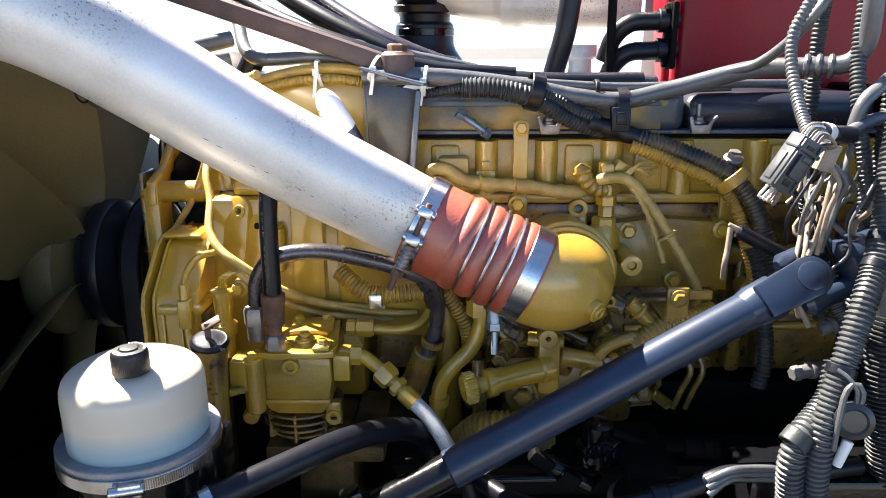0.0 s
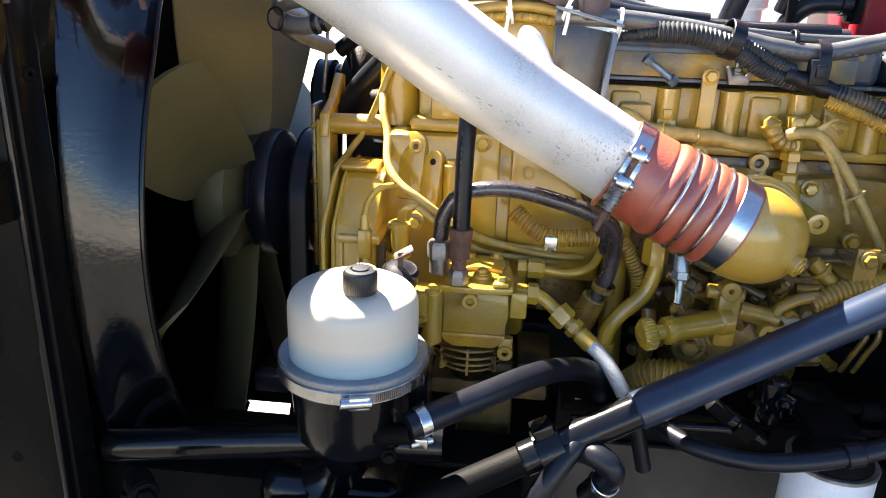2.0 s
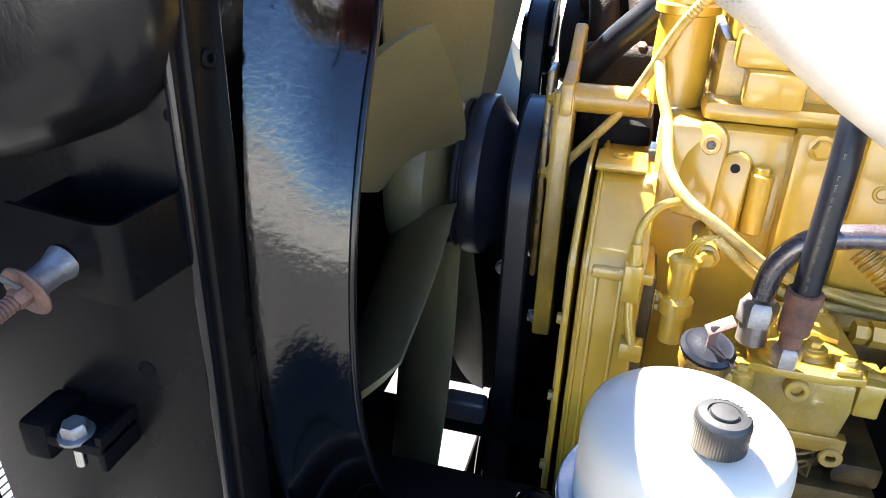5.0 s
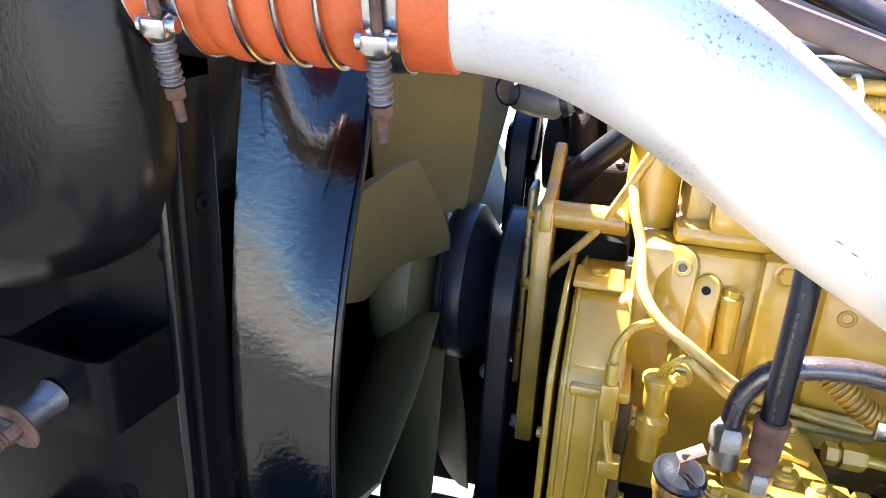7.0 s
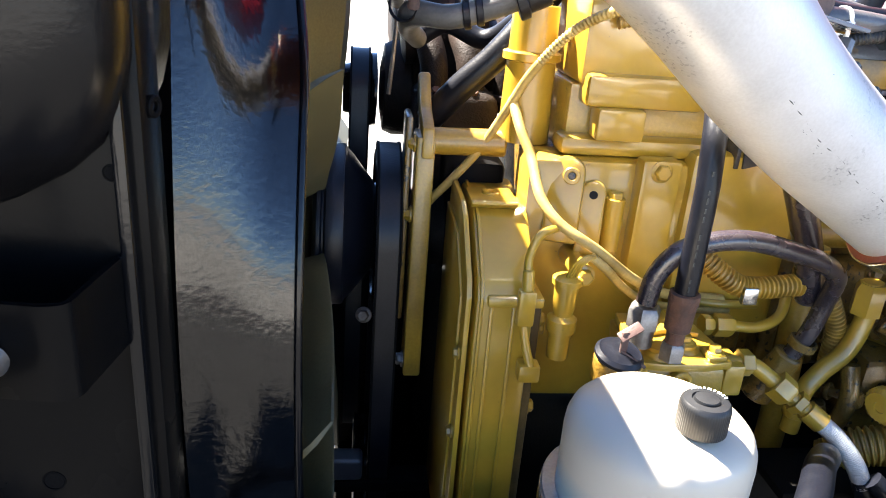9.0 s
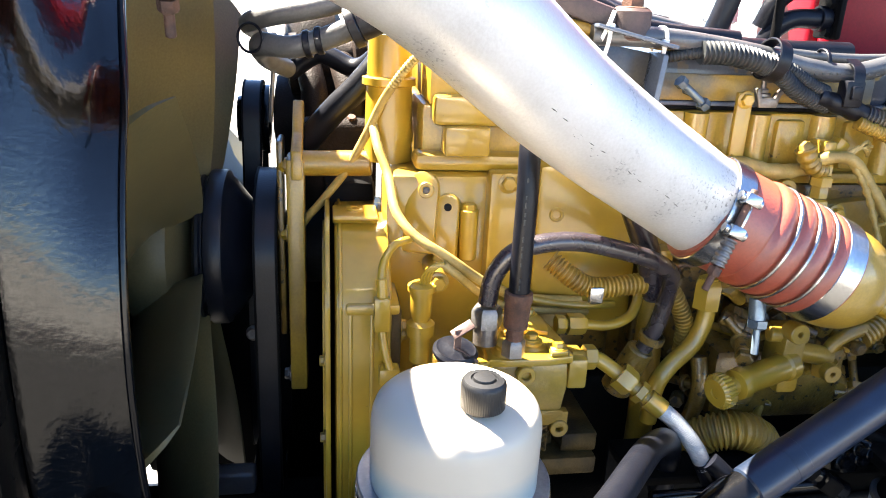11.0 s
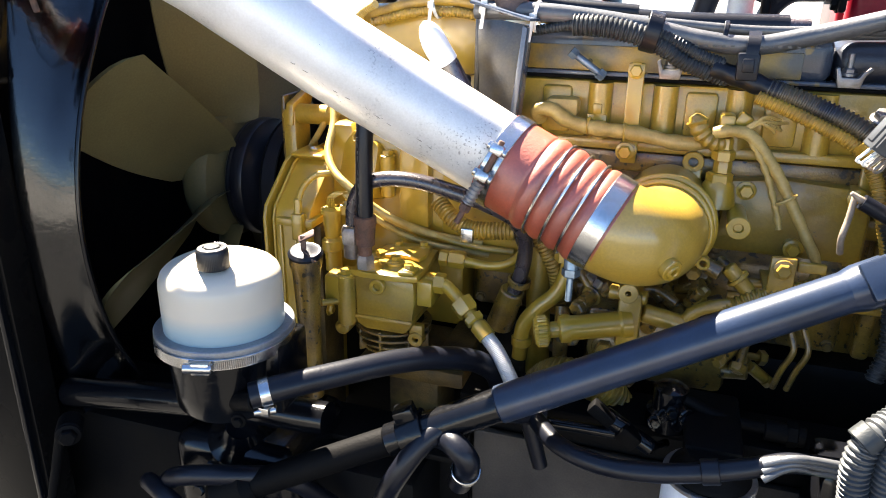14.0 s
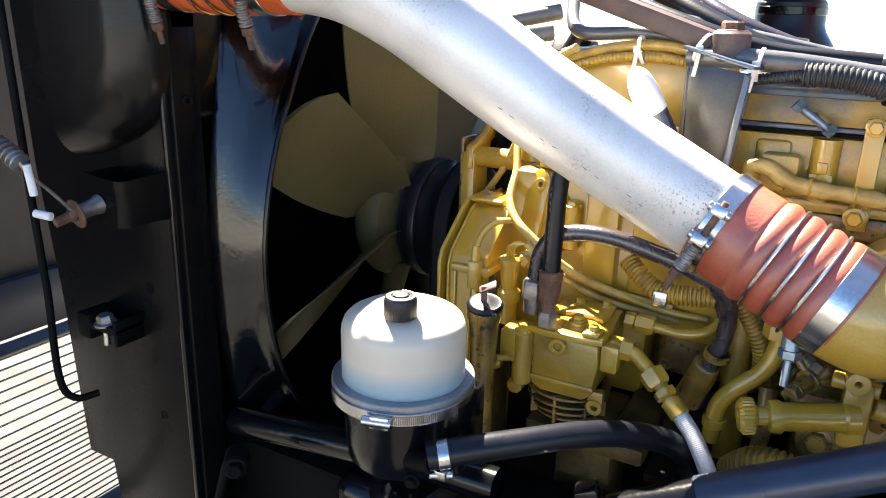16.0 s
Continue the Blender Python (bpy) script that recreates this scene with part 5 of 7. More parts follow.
lathe(g, S0 + SD * -0.36, SD, [(0.02, 0), (0.028, 0.01), (0.028, 0.05), (0.018, 0.06)], 32)
part("lower_shaft", g, BLACK_DULL, steer)
J = S0 + SD * 0.40
EAR = Vector((-0.05, -0.86, 0.50))
EAR = (EAR - SD * EAR.dot(SD)).normalized()
WIDE = EAR.cross(SD).normalized()
JM = Matrix((tuple(SD) + (0,), tuple(WIDE) + (0,), tuple(EAR) + (0,), (0, 0, 0, 1))).transposed()
JM.translation = J
capsule = [(0.0, -0.020)] + [(0.062 + 0.0235 * math.sin(a), -0.0235 * math.cos(a)) for a in [math.pi * k / 14 for k in range(15)]] + [(0.0, 0.020)]
g = BM()
lathe(g, J - SD * 0.01, SD, [(0.0215, 0), (0.0245, 0.012), (0.0250, 0.040), (0.018, 0.046)], 36)
part("yoke_root", g, SHAFTPAINT, steer)
for k in (-1, 1):
    ear = part("yoke_ear", plate(BM(), capsule, 0.011, JM @ Matrix.Translation((0.004, 0, 0.0235 * k - 0.0055)), 0.003), SHAFTPAINT, steer)
    g = BM()
    c = JM @ Vector((0.066, 0, 0.030 * k))
    lathe(g, c, EAR * k, [(0.0165, 0), (0.0165, 0.0012), (0.0145, 0.0022), (0.0, 0.0024)], 30)
    part("bearing_cap", g, SHAFTPAINT, ear)
g = BM()
rod(g, JM @ Vector((0.066, 0, -0.026)), JM @ Vector((0.066, 0, 0.026)), 0.012)
rod(g, JM @ Vector((0.066, -0.030, 0)), JM @ Vector((0.066, 0.030, 0)), 0.012)
part("joint_cross", g, BLACK_DULL, steer)
UP = Vector((0.86, 0.30, 0.28)).normalized()
for k in (-1, 1):
    c = JM @ Vector((0.066, 0.026 * k, 0))
    part("upper_ear", rod(BM(), c - UP * 0.016, c + UP * 0.06, 0.013, 0.012, n=20, ease=0.5), SHAFTPAINT, steer)
g = BM()
c = JM @ Vector((0.066, 0, 0))
lathe(g, c + UP * 0.045, UP, [(0.016, 0), (0.028, 0.008), (0.029, 0.03), (0.023, 0.05), (0.022, 0.17)], 32)
part("upper_shaft", g, SHAFTPAINT, steer)

# ---- fan, shroud and radiator ----
fan = thing("cooling_fan", (-0.60, *AXIS), "khaki moulded plastic cooling fan", "fan")
g = BM()
lathe(g, (-0.640, *AXIS), (1, 0, 0), [(0.03, 0), (0.105, 0.004), (0.116, 0.016), (0.118, 0.04), (0.112, 0.056), (0.085, 0.068), (0.050, 0.078)], 56)
part("hub", g, FANPLASTIC, fan)


def blade(turn):
    """A twisted, cambered blade with a swept root and a squared tip."""
    g = BM()
    nr, nc = 14, 10
    top, bot = [], []
    for i in range(nr + 1):
        u = i / nr
        r = 0.098 + (0.398 - 0.098) * u
        chord = 0.122 + 0.036 * math.sin(min(1, u * 1.3) * math.pi / 2)
        pitch = radians(46 - 12 * u)
        rt, rb = [], []
        for j in range(nc + 1):
            v = j / nc - 0.5
            rr = r - 0.016 * abs(2 * v) ** 5 * u
            a = turn + radians(4) * (1 - u) + chord * v * math.cos(pitch) / max(rr, 0.13)
            x = -0.566 - 0.022 * (1 - u) - chord * v * math.sin(pitch) - 0.016 * (1 - 4 * v * v)
            th = 0.0034 * (1 - (2 * v) ** 4) + 0.0012
            p = Vector((x, AXIS[0] + rr * math.cos(a), AXIS[1] + rr * math.sin(a)))
            rt.append(g.verts.new(p + Vector((th, 0, 0))))
            rb.append(g.verts.new(p - Vector((th, 0, 0))))
        top.append(rt)
        bot.append(rb)
    for i in range(nr):
        for j in range(nc):
            g.faces.new((top[i][j], top[i][j + 1], top[i + 1][j + 1], top[i + 1][j]))
            g.faces.new((bot[i][j + 1], bot[i][j], bot[i + 1][j], bot[i + 1][j + 1]))
    for i in range(nr):
        g.faces.new((top[i][0], top[i + 1][0], bot[i + 1][0], bot[i][0]))
        g.faces.new((top[i + 1][nc], top[i][nc], bot[i][nc], bot[i + 1][nc]))
    for j in range(nc):
        g.faces.new((top[0][j + 1], top[0][j], bot[0][j], bot[0][j + 1]))
        g.faces.new((top[nr][j], top[nr][j + 1], bot[nr][j + 1], bot[nr][j]))
    part("blade", g, FANPLASTIC, fan)


for k in range(8):
    blade(radians(151 + 45 * k))

shroud = thing("fan_shroud", (-0.58, 1.125, 0.98), "gloss black steel fan shroud", "fan shroud")
R, SC = 0.444, (1.145, 1.475)
g = BM()
rows = []
n = 72
hy, hz = 0.467, 0.56
for i in range(9):
    u = i / 8
    row = []
    for k in range(n):
        a = k * math.tau / n
        c, s = math.cos(a), math.sin(a)
        f = 1 / max(abs(c) / hy, abs(s) / hz)
        sq = Vector((c * f, s * f))
        ci = Vector((c * (R + 0.007 * (1 - u)), s * (R + 0.007 * (1 - u))))
        w = min(1, u * 1.25)
        w = 0.5 + 0.5 * w * w * (3 - 2 * w)
        q = sq.lerp(ci, w)
        far = min(1, max(0, (q.x + 0.38) / 0.76))  # the barrel runs out towards the far side
        row.append(g.verts.new((-0.628 - 0.065 * far + 0.080 * u * (1 - 0.9 * far), SC[0] + q.x, SC[1] + q.y)))
    rows.append(row)
for a, b in zip(rows, rows[1:]):
    for k in range(n):
        g.faces.new((a[k], a[(k + 1) % n], b[(k + 1) % n], b[k]))
bmesh.ops.solidify(g, geom=g.faces[:], thickness=0.003)
part("shroud_shell", g, SHROUDPAINT, shroud)
g = BM()
lip = []
for k in range(49):
    a = math.pi * (0.5 + k / 48)
    far = min(1, max(0, (R * math.cos(a) + 0.38) / 0.76))
    lip.append((-0.547 - 0.137 * far, SC[0] + R * math.cos(a), SC[1] + R * math.sin(a)))
sweep(g, lip, 0.0035, n=10)
part("rolled_lip", g, BLACK, shroud)

rad = thing("radiator", (-0.74, 1.12, 0.98), "radiator core framed in black steel channels", "radiator")
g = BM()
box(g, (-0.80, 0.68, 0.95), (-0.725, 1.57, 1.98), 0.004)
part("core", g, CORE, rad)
# added out of view, its height set to shade the reservoir dome
g = BM()
box(g, (-0.82, 0.66, 1.982), (-0.655, 1.59, 2.135), 0.02, segments=4)
part("unseen_top_tank", g, BLACK_DUST, rad)
g = BM()
box(g, (-0.642, 0.648, 0.90), (-0.630, 0.690, 2.02), 0.002)
part("rear_flange", g, BLACK_DUST, rad)
g = BM()
box(g, (-0.646, 0.6385, 0.90), (-0.6375, 0.652, 2.02), 0.0025)
part("flange_lip", g, BLACK, rad)
g = BM()
plate(g, [(-0.642, 0.90), (-0.642, 2.0), (-0.93, 2.0), (-0.92, 1.58), (-0.90, 1.40), (-0.893, 1.27), (-0.884, 1.13), (-0.83, 1.13), (-0.80, 0.90)], 0.006, facing(0.645), 0.001)
part("side_plate", g, BLACK_DUST, rad)
for p, r in (((-0.648, 0.6455, 1.659), 0.004), ((-0.704, 0.6455, 1.442), 0.0065), ((-0.70, 0.6455, 1.25), 0.005)):
    g = BM()
    ring(g, p, (0, -1, 0), r, r + 0.0012, 0.001)
    rod(g, Vector(p) + Vector((0, 0.0004, 0)), Vector(p) - Vector((0, 0.0007, 0)), r, n=20)
    part("punched_hole", g, BLACK_DULL, rad)
g = BM()
ring(g, (-0.630, 0.668, 1.694), (1, -0.3, 0), 0.003, 0.007, 0.004)
part("flange_bolt", g, BLACK_DULL, rad)
# cooler side tank
tank = thing("charge_air_cooler", (-0.78, 0.8, 1.60), "dark cast cooler end tank with rounded corners", "cooler")
g = BM()
outline = [(-0.80, 1.612), (-0.76, 1.620), (-0.727, 1.632), (-0.695, 1.645), (-0.668, 1.660), (-0.650, 1.676), (-0.639, 1.697), (-0.632, 1.725), (-0.630, 1.78), (-0.630, 2.1), (-0.80, 2.1)]
rings = []
for inset, y in ((0.075, 0.598), (0.050, 0.600), (0.030, 0.606), (0.016, 0.614), (0.006, 0.624), (0.001, 0.636), (0.0, 0.655), (0.0, 0.735)):
    ring_now = []
    for x, z in outline:
        v = Vector((x + 0.80, z - 1.95))
        v *= 1 - inset / max(0.12, v.length)
        ring_now.append(g.verts.new((-0.80 + v.x, y, 1.95 + v.y)))
    rings.append(ring_now)
for a, b in zip(rings, rings[1:]):
    for k in range(len(outline)):
        g.faces.new((a[k], a[(k + 1) % len(outline)], b[(k + 1) % len(outline)], b[k]))
g.faces.new(rings[0])
g.faces.new(rings[-1])
part("end_tank", g, TANKCAST, tank)
g = BM()
rod(g, (-0.64, 0.655, 1.852), (-0.60, 0.656, 1.852), 0.051, n=40)
part("spigot", g, ALU, tank)

brk = thing("mounting_bracket", (-0.70, 0.61, 1.545), "open black steel bracket box on the radiator side", "bracket")
g = BM()
ribbon(g, [(-0.742, 0.5895, 1.578), (-0.715, 0.588, 1.5765), (-0.685, 0.586, 1.575), (-0.668, 0.5855, 1.5745), (-0.6595, 0.589, 1.5745), (-0.656, 0.600, 1.576), (-0.651, 0.624, 1.578), (-0.646, 0.646, 1.580)], (0, 0, 1), 0.058, 0.004, 0.002)
part("bent_plate", g, BLACK_DUST, brk)
g = BM()
plate(g, [(-0.740, 0.592), (-0.668, 0.589), (-0.660, 0.594), (-0.650, 0.646), (-0.740, 0.646)], 0.003, Matrix.Translation((0, 0, 1.5465)), 0.0008)
part("bottom_plate", g, BLACK_DUST, brk)
g = BM()
box(g, (-0.742, 0.592, 1.549), (-0.738, 0.646, 1.604), 0.001)
part("inner_plate", g, BLACK_DUST, brk)
g = BM()
sweep(g, [(-0.6435, 0.6435, 1.551), (-0.6435, 0.6435, 1.580), (-0.645, 0.6435, 1.609)], lambda u, s: 0.0038 + 0.0008 * math.sin(s * 600), n=10, step=0.003)
part("weld_bead", g, BLACK, brk)
stud = thing("spacer_bolt", (-0.69, 0.55, 1.56), "rusty washer and spacer on a threaded stud", "bolt")
g = BM()
lathe(g, (-0.702, 0.586, 1.571), (-0.12, -1, -0.22), [(0.013, 0), (0.010, 0.010), (0.0095, 0.022), (0.012, 0.03)], 24)
part("spacer", g, STEEL_DULL, stud)
q = Vector((-0.12, -1, -0.22)).normalized()
g = BM()
ring(g, Vector((-0.702, 0.586, 1.571)) + q * 0.030, q, 0.006, 0.0185, 0.003)
part("washer", g, RUST, stud, "rusty washer")
g = BM()
bolt(g, Vector((-0.702, 0.586, 1.571)) + q * 0.033, q, 0.0075, 0.009, False)
corrugated(g, [Vector((-0.702, 0.586, 1.571)) + q * 0.04, Vector((-0.702, 0.586, 1.571)) + q * 0.05, Vector((-0.702, 0.586, 1.571)) + q * 0.058], 0.0055, 0.003)
part("nut", g, RUST, stud)
g = BM()
sweep(g, [(-0.706, 0.552, 1.568), (-0.706, 0.525, 1.600), (-0.708, 0.505, 1.622), (-0.712, 0.50, 1.636)], 0.0022, n=8)
part("pull_rod", g, STEEL_DULL, stud)
g = BM()
corrugated(g, [(-0.710, 0.50, 1.634), (-0.735, 0.496, 1.650), (-0.78, 0.48, 1.675)], 0.010, 0.007, 0.35)
part("return_spring", g, STEEL_DULL, stud)
g = BM()
rod(g, (-0.707, 0.505, 1.632), (-0.706, 0.508, 1.596), 0.0045, n=12)
rod(g, (-0.690, 0.515, 1.572), (-0.710, 0.508, 1.575), 0.0048, n=12)
part("cable_end", g, WHITEPLASTIC, stud)
low = thing("lower_bracket", (-0.752, 0.6, 1.35), "small black bracket with a bolt", "bracket")
g = BM()
box(g, (-0.795, 0.598, 1.382), (-0.722, 0.645, 1.394), 0.004)
box(g, (-0.800, 0.596, 1.366), (-0.772, 0.645, 1.404), 0.006)
box(g, (-0.729, 0.600, 1.366), (-0.722, 0.645, 1.402), 0.002)
part("bracket_plate", g, BLACK_DULL, low)
g = BM()
bolt(g, (-0.752, 0.608, 1.394), (0, -0.1, 1), 0.011, 0.012)
part("bolt_head", g, STEEL_DULL, low)
part("bolt_tip", rod(BM(), (-0.752, 0.606, 1.362), (-0.752, 0.607, 1.384), 0.0045, n=12), STEEL, low, "bright threaded tip")
# steering box and clutter under the reservoir
gear = thing("steering_gear", (-0.3, 0.7, 1.10), "gloss black steering gear with hoses below the reservoir", "steering gear")
g = BM()
sweep(g, [(-0.62, 0.705, 1.235), (-0.45, 0.70, 1.262), (-0.30, 0.69, 1.285), (-0.20, 0.69, 1.29)], 0.021, n=24)
part("cross_tube", g, BLACK, gear)
g = BM()
box(g, (-0.42, 0.66, 1.08), (-0.24, 0.83, 1.24), 0.025, segments=4)
lathe(g, (-0.33, 0.70, 1.22), (0.3, -0.5, 1), [(0.045, 0), (0.045, 0.02), (0.03, 0.03), (0.02, 0.05)], 28)
for k in range(6):
    a = k * math.tau / 6
    bolt(g, (-0.33 + 0.05 * math.cos(a), 0.665, 1.16 + 0.05 * math.sin(a)), (0, -1, 0), 0.009, 0.009)
part("housing", g, BLACK, gear)
g = BM()
for pts, r in (([(-0.40, 0.62, 1.19), (-0.36, 0.60, 1.23), (-0.30, 0.61, 1.24), (-0.24, 0.65, 1.22), (-0.20, 0.70, 1.15)], 0.012), ([(-0.44, 0.64, 1.17), (-0.40, 0.60, 1.21), (-0.34, 0.58, 1.20), (-0.30, 0.62, 1.12)], 0.011), ([(-0.12, 0.66, 1.20), (-0.09, 0.64, 1.27), (-0.06, 0.66, 1.315), (-0.02, 0.70, 1.33), (0.05, 0.76, 1.31)], 0.013)):
    part("hydraulic_hose", sweep(BM(), pts, r, n=16), RUBBER, gear)
g = BM()
rod(g, (-0.545, 0.63, 1.248), (-0.52, 0.60, 1.252), 0.016)
bolt(g, (-0.52, 0.60, 1.252), (0.6, -0.8, 0), 0.011, 0.01)
rod(g, (-0.55, 0.615, 1.24), (-0.59, 0.60, 1.08), 0.006)
part("link", g, BLACK_DULL, gear)
# mount plate enlarged in near-black to hide bright ground below
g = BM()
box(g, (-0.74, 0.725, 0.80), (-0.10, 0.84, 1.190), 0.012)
part("mount_filler_plate", g, BLACK_DULL, gear)

# ---- wiring, hoses and brackets above the engine ----
g = BM()
sweep(g, [(-0.10, 0.955, 1.762), (-0.025, 0.95, 1.762), (0.037, 0.96, 1.757), (0.111, 0.965, 1.747), (0.178, 0.97, 1.734), (0.239, 0.975, 1.729), (0.306, 0.98, 1.743), (0.402, 0.96, 1.769), (0.456, 0.93, 1.773), (0.494, 0.91, 1.777), (0.506, 0.90, 1.795), (0.504, 0.89, 1.85), (0.50, 0.89, 1.93)], 0.0115, n=18)
loom = thing("heater_hose", (0.2, 0.97, 1.70), "grey weathered rubber heater hose along the engine top", "hose")
part("rubber_hose", g, RUBBER_GREY, loom)
g = BM()
for k in range(14):
    x = 0.165 + 0.010 * k + (0.012 if k > 5 else 0)
    box(g, (x - 0.002, 0.9595, 1.7265 + 0.0002 * k), (x + 0.002, 0.9605, 1.7285 + 0.0002 * k), 0)
part("printed_mark", g, GREYPLASTIC, loom)
g = BM()
for k in range(3):
    torus(g, (0.455 + 0.012 * k, 0.931 - 0.006 * k, 1.773), (1, -0.5, 0), 0.0115, 0.004, 24, 8)
part("crimp", g, RUBBER_GREY, loom)
for pts, r in (([(0.0, 0.985, 1.763), (0.128, 0.99, 1.752), (0.243, 1.0, 1.745), (0.363, 1.02, 1.747), (0.52, 1.05, 1.746)], 0.006), ([(0.02, 1.0, 1.757), (0.14, 1.005, 1.745), (0.26, 1.015, 1.739), (0.40, 1.03, 1.742)], 0.005)):
    solo("cover_cable", sweep(BM(), pts, r, n=12), RUBBER_GREY, "grey cable lying on the valve cover", "cable", "cables on the valve cover")
g = BM()
rod(g, (0.35, 1.07, 1.736), (0.60, 1.05, 1.727), 0.003, n=10)
solo("steel_tube", g, STEEL, "thin bright steel tube", "tube")
for pts, r, pitch in (
        ([(-0.030, 0.958, 1.738), (-0.005, 0.953, 1.742), (0.015, 0.950, 1.746), (0.036, 0.948, 1.748)], 0.0062, 0.004),
        ([(0.028, 0.947, 1.748), (0.058, 0.945, 1.748), (0.090, 0.945, 1.743), (0.118, 0.947, 1.735)], 0.0125, 0.0055),
        ([(0.112, 0.948, 1.736), (0.140, 0.953, 1.722), (0.163, 0.960, 1.708), (0.190, 0.966, 1.697), (0.215, 0.972, 1.690)], 0.0100, 0.0050),
        ([(0.118, 0.955, 1.744), (0.150, 0.957, 1.731), (0.180, 0.962, 1.716), (0.208, 0.966, 1.706)], 0.0078, 0.0045)):
    solo("ribbed_loom", corrugated(BM(), pts, r, pitch), CONDUIT, "black ribbed wiring conduit on the engine top", "conduit", "looms on the engine top")
solo("taped_loom", sweep(BM(), [(0.195, 0.966, 1.702), (0.222, 0.966, 1.694), (0.247, 0.965, 1.686), (0.275, 0.961, 1.677)], lambda u, s: 0.0118 + 0.0008 * math.sin(s * 260), step=0.003, n=16), RUBBER, "black taped stretch of the wiring loom", "loom")
g = BM()
corrugated(g, [(0.262, 0.963, 1.681), (0.313, 0.955, 1.664), (0.373, 0.94, 1.637), (0.406, 0.93, 1.60), (0.420, 0.92, 1.564), (0.434, 0.93, 1.515), (0.44, 0.95, 1.46)], 0.0125, 0.0055)
solo("ribbed_loom", g, OVERCONDUIT, "thick black ribbed wiring conduit with yellow overspray", "conduit", "looms on the engine top")
g = BM()
corrugated(g, [(0.25, 0.955, 1.672), (0.313, 0.945, 1.648), (0.365, 0.935, 1.622), (0.388, 0.932, 1.590), (0.40, 0.92, 1.55), (0.415, 0.92, 1.50), (0.42, 0.93, 1.45)], 0.008, 0.0045)
solo("ribbed_loom", g, CONDUIT_YELLOW, "narrow ribbed conduit overpainted yellow", "conduit")


def loop_clamp(p, axis, r, w, label, material=RUBBER):
    g = BM()
    ring(g, Vector(p) - Vector(axis).normalized() * w / 2, axis, r, r + 0.0025, w, 32)
    solo("cable_clamp", g, material, label, "clamp", "loom clamps")


loop_clamp((0.121, 0.955, 1.742), (1, 0.1, -0.25), 0.022, 0.018, "black rubber lined clamp round the loom")
loop_clamp((0.380, 0.937, 1.630), (0.6, -0.2, -0.75), 0.021, 0.016, "yellow overpainted clamp round the conduits", CONDUIT_YELLOW)
loop_clamp((0.205, 0.985, 1.738), (1, 0, -0.1), 0.016, 0.006, "black cable tie round the hoses")
g = BM()
box(g, (0.222, 0.950, 1.690), (0.247, 0.968, 1.722), 0.003)
box(g, (0.228, 0.945, 1.700), (0.241, 0.952, 1.716), 0.002)
ribbon(g, [(0.236, 0.949, 1.70), (0.238, 0.956, 1.735), (0.239, 0.975, 1.745)], (1, 0, 0), 0.014, 0.002)
solo("loom_clip", g, RUBBER, "black plastic clip joining loom and hose", "clip")
g = BM()
bolt(g, (0.386, 0.955, 1.655), (0, -0.5, 1), 0.0095, 0.010)
rod(g, (0.386, 0.958, 1.62), (0.386, 0.955, 1.655), 0.006)
solo("clamp_bolt", g, STEEL_DULL, "dull steel bolt head on the loom clamp", "bolt")
g = BM()
rod(g, (0.026, 0.978, 1.711), (0.064, 0.985, 1.684), 0.0048, n=14)
bolt(g, (0.022, 0.977, 1.714), (0.78, 0.14, -0.6), 0.0078, 0.010, False)
bolt(g, (0.058, 0.984, 1.688), (0.78, 0.14, -0.6), 0.0082, 0.010, False)
rod(g, (0.044, 0.98, 1.698), (0.044, 1.012, 1.700), 0.004, n=12)
solo("blue_fitting", g, BLUEPLASTIC, "blue anodised hose fitting on the cover", "fitting")

# folded bracket mast, strut bar and ties
mast = thing("strut_bracket", (-0.05, 0.95, 1.60), "folded sheet steel bracket with yellow overspray", "bracket")
g = BM()
plate(g, [(-0.098, 1.756), (-0.024, 1.744), (-0.036, 1.615), (-0.090, 1.60)], 0.004, facing(0.952), 0.001)
box(g, (-0.100, 0.952, 1.60), (-0.095, 1.01, 1.757), 0.001)
part("web", g, OVERSPRAY, mast)
g = BM()
plate(g, [(-0.030, 1.747), (-0.024, 1.744), (-0.036, 1.61), (-0.044, 1.61)], 0.04, facing(0.916), 0.001)
part("side_fold", g, SLATE, mast)
g = BM()
plate(g, [(-0.105, 0.93), (-0.02, 0.905), (-0.012, 0.96), (-0.10, 0.99)], 0.004, Matrix.Translation((0, 0, 1.7475)) @ Matrix.Rotation(radians(13), 4, "Y"), 0.001)
part("top_plate", g, SLATE, mast)
strut = thing("strut_bar", (-0.2, 0.97, 1.76), "rust-brown strut bar bolted across the engine top", "bar")
ends = (Vector((-0.625, 1.085, 1.956)), Vector((-0.055, 0.958, 1.772)))
g = BM()
sd = (ends[1] - ends[0]).normalized()
m = Matrix.Translation(ends[0]) @ frame_of(sd)
box(g, (-0.0115, -0.0125, 0), (0.0115, 0.0125, (ends[1] - ends[0]).length), 0.005, m)
part("bar", g, RUST_BAR, strut)
g = BM()
rod(g, (-0.055, 0.958, 1.758), (-0.055, 0.958, 1.792), 0.022, n=24)
part("eye", g, RUST_BAR, strut)
g = BM()
bolt(g, (-0.055, 0.958, 1.792), (0, 0, 1), 0.013, 0.011)
part("nut", g, RUST, strut)
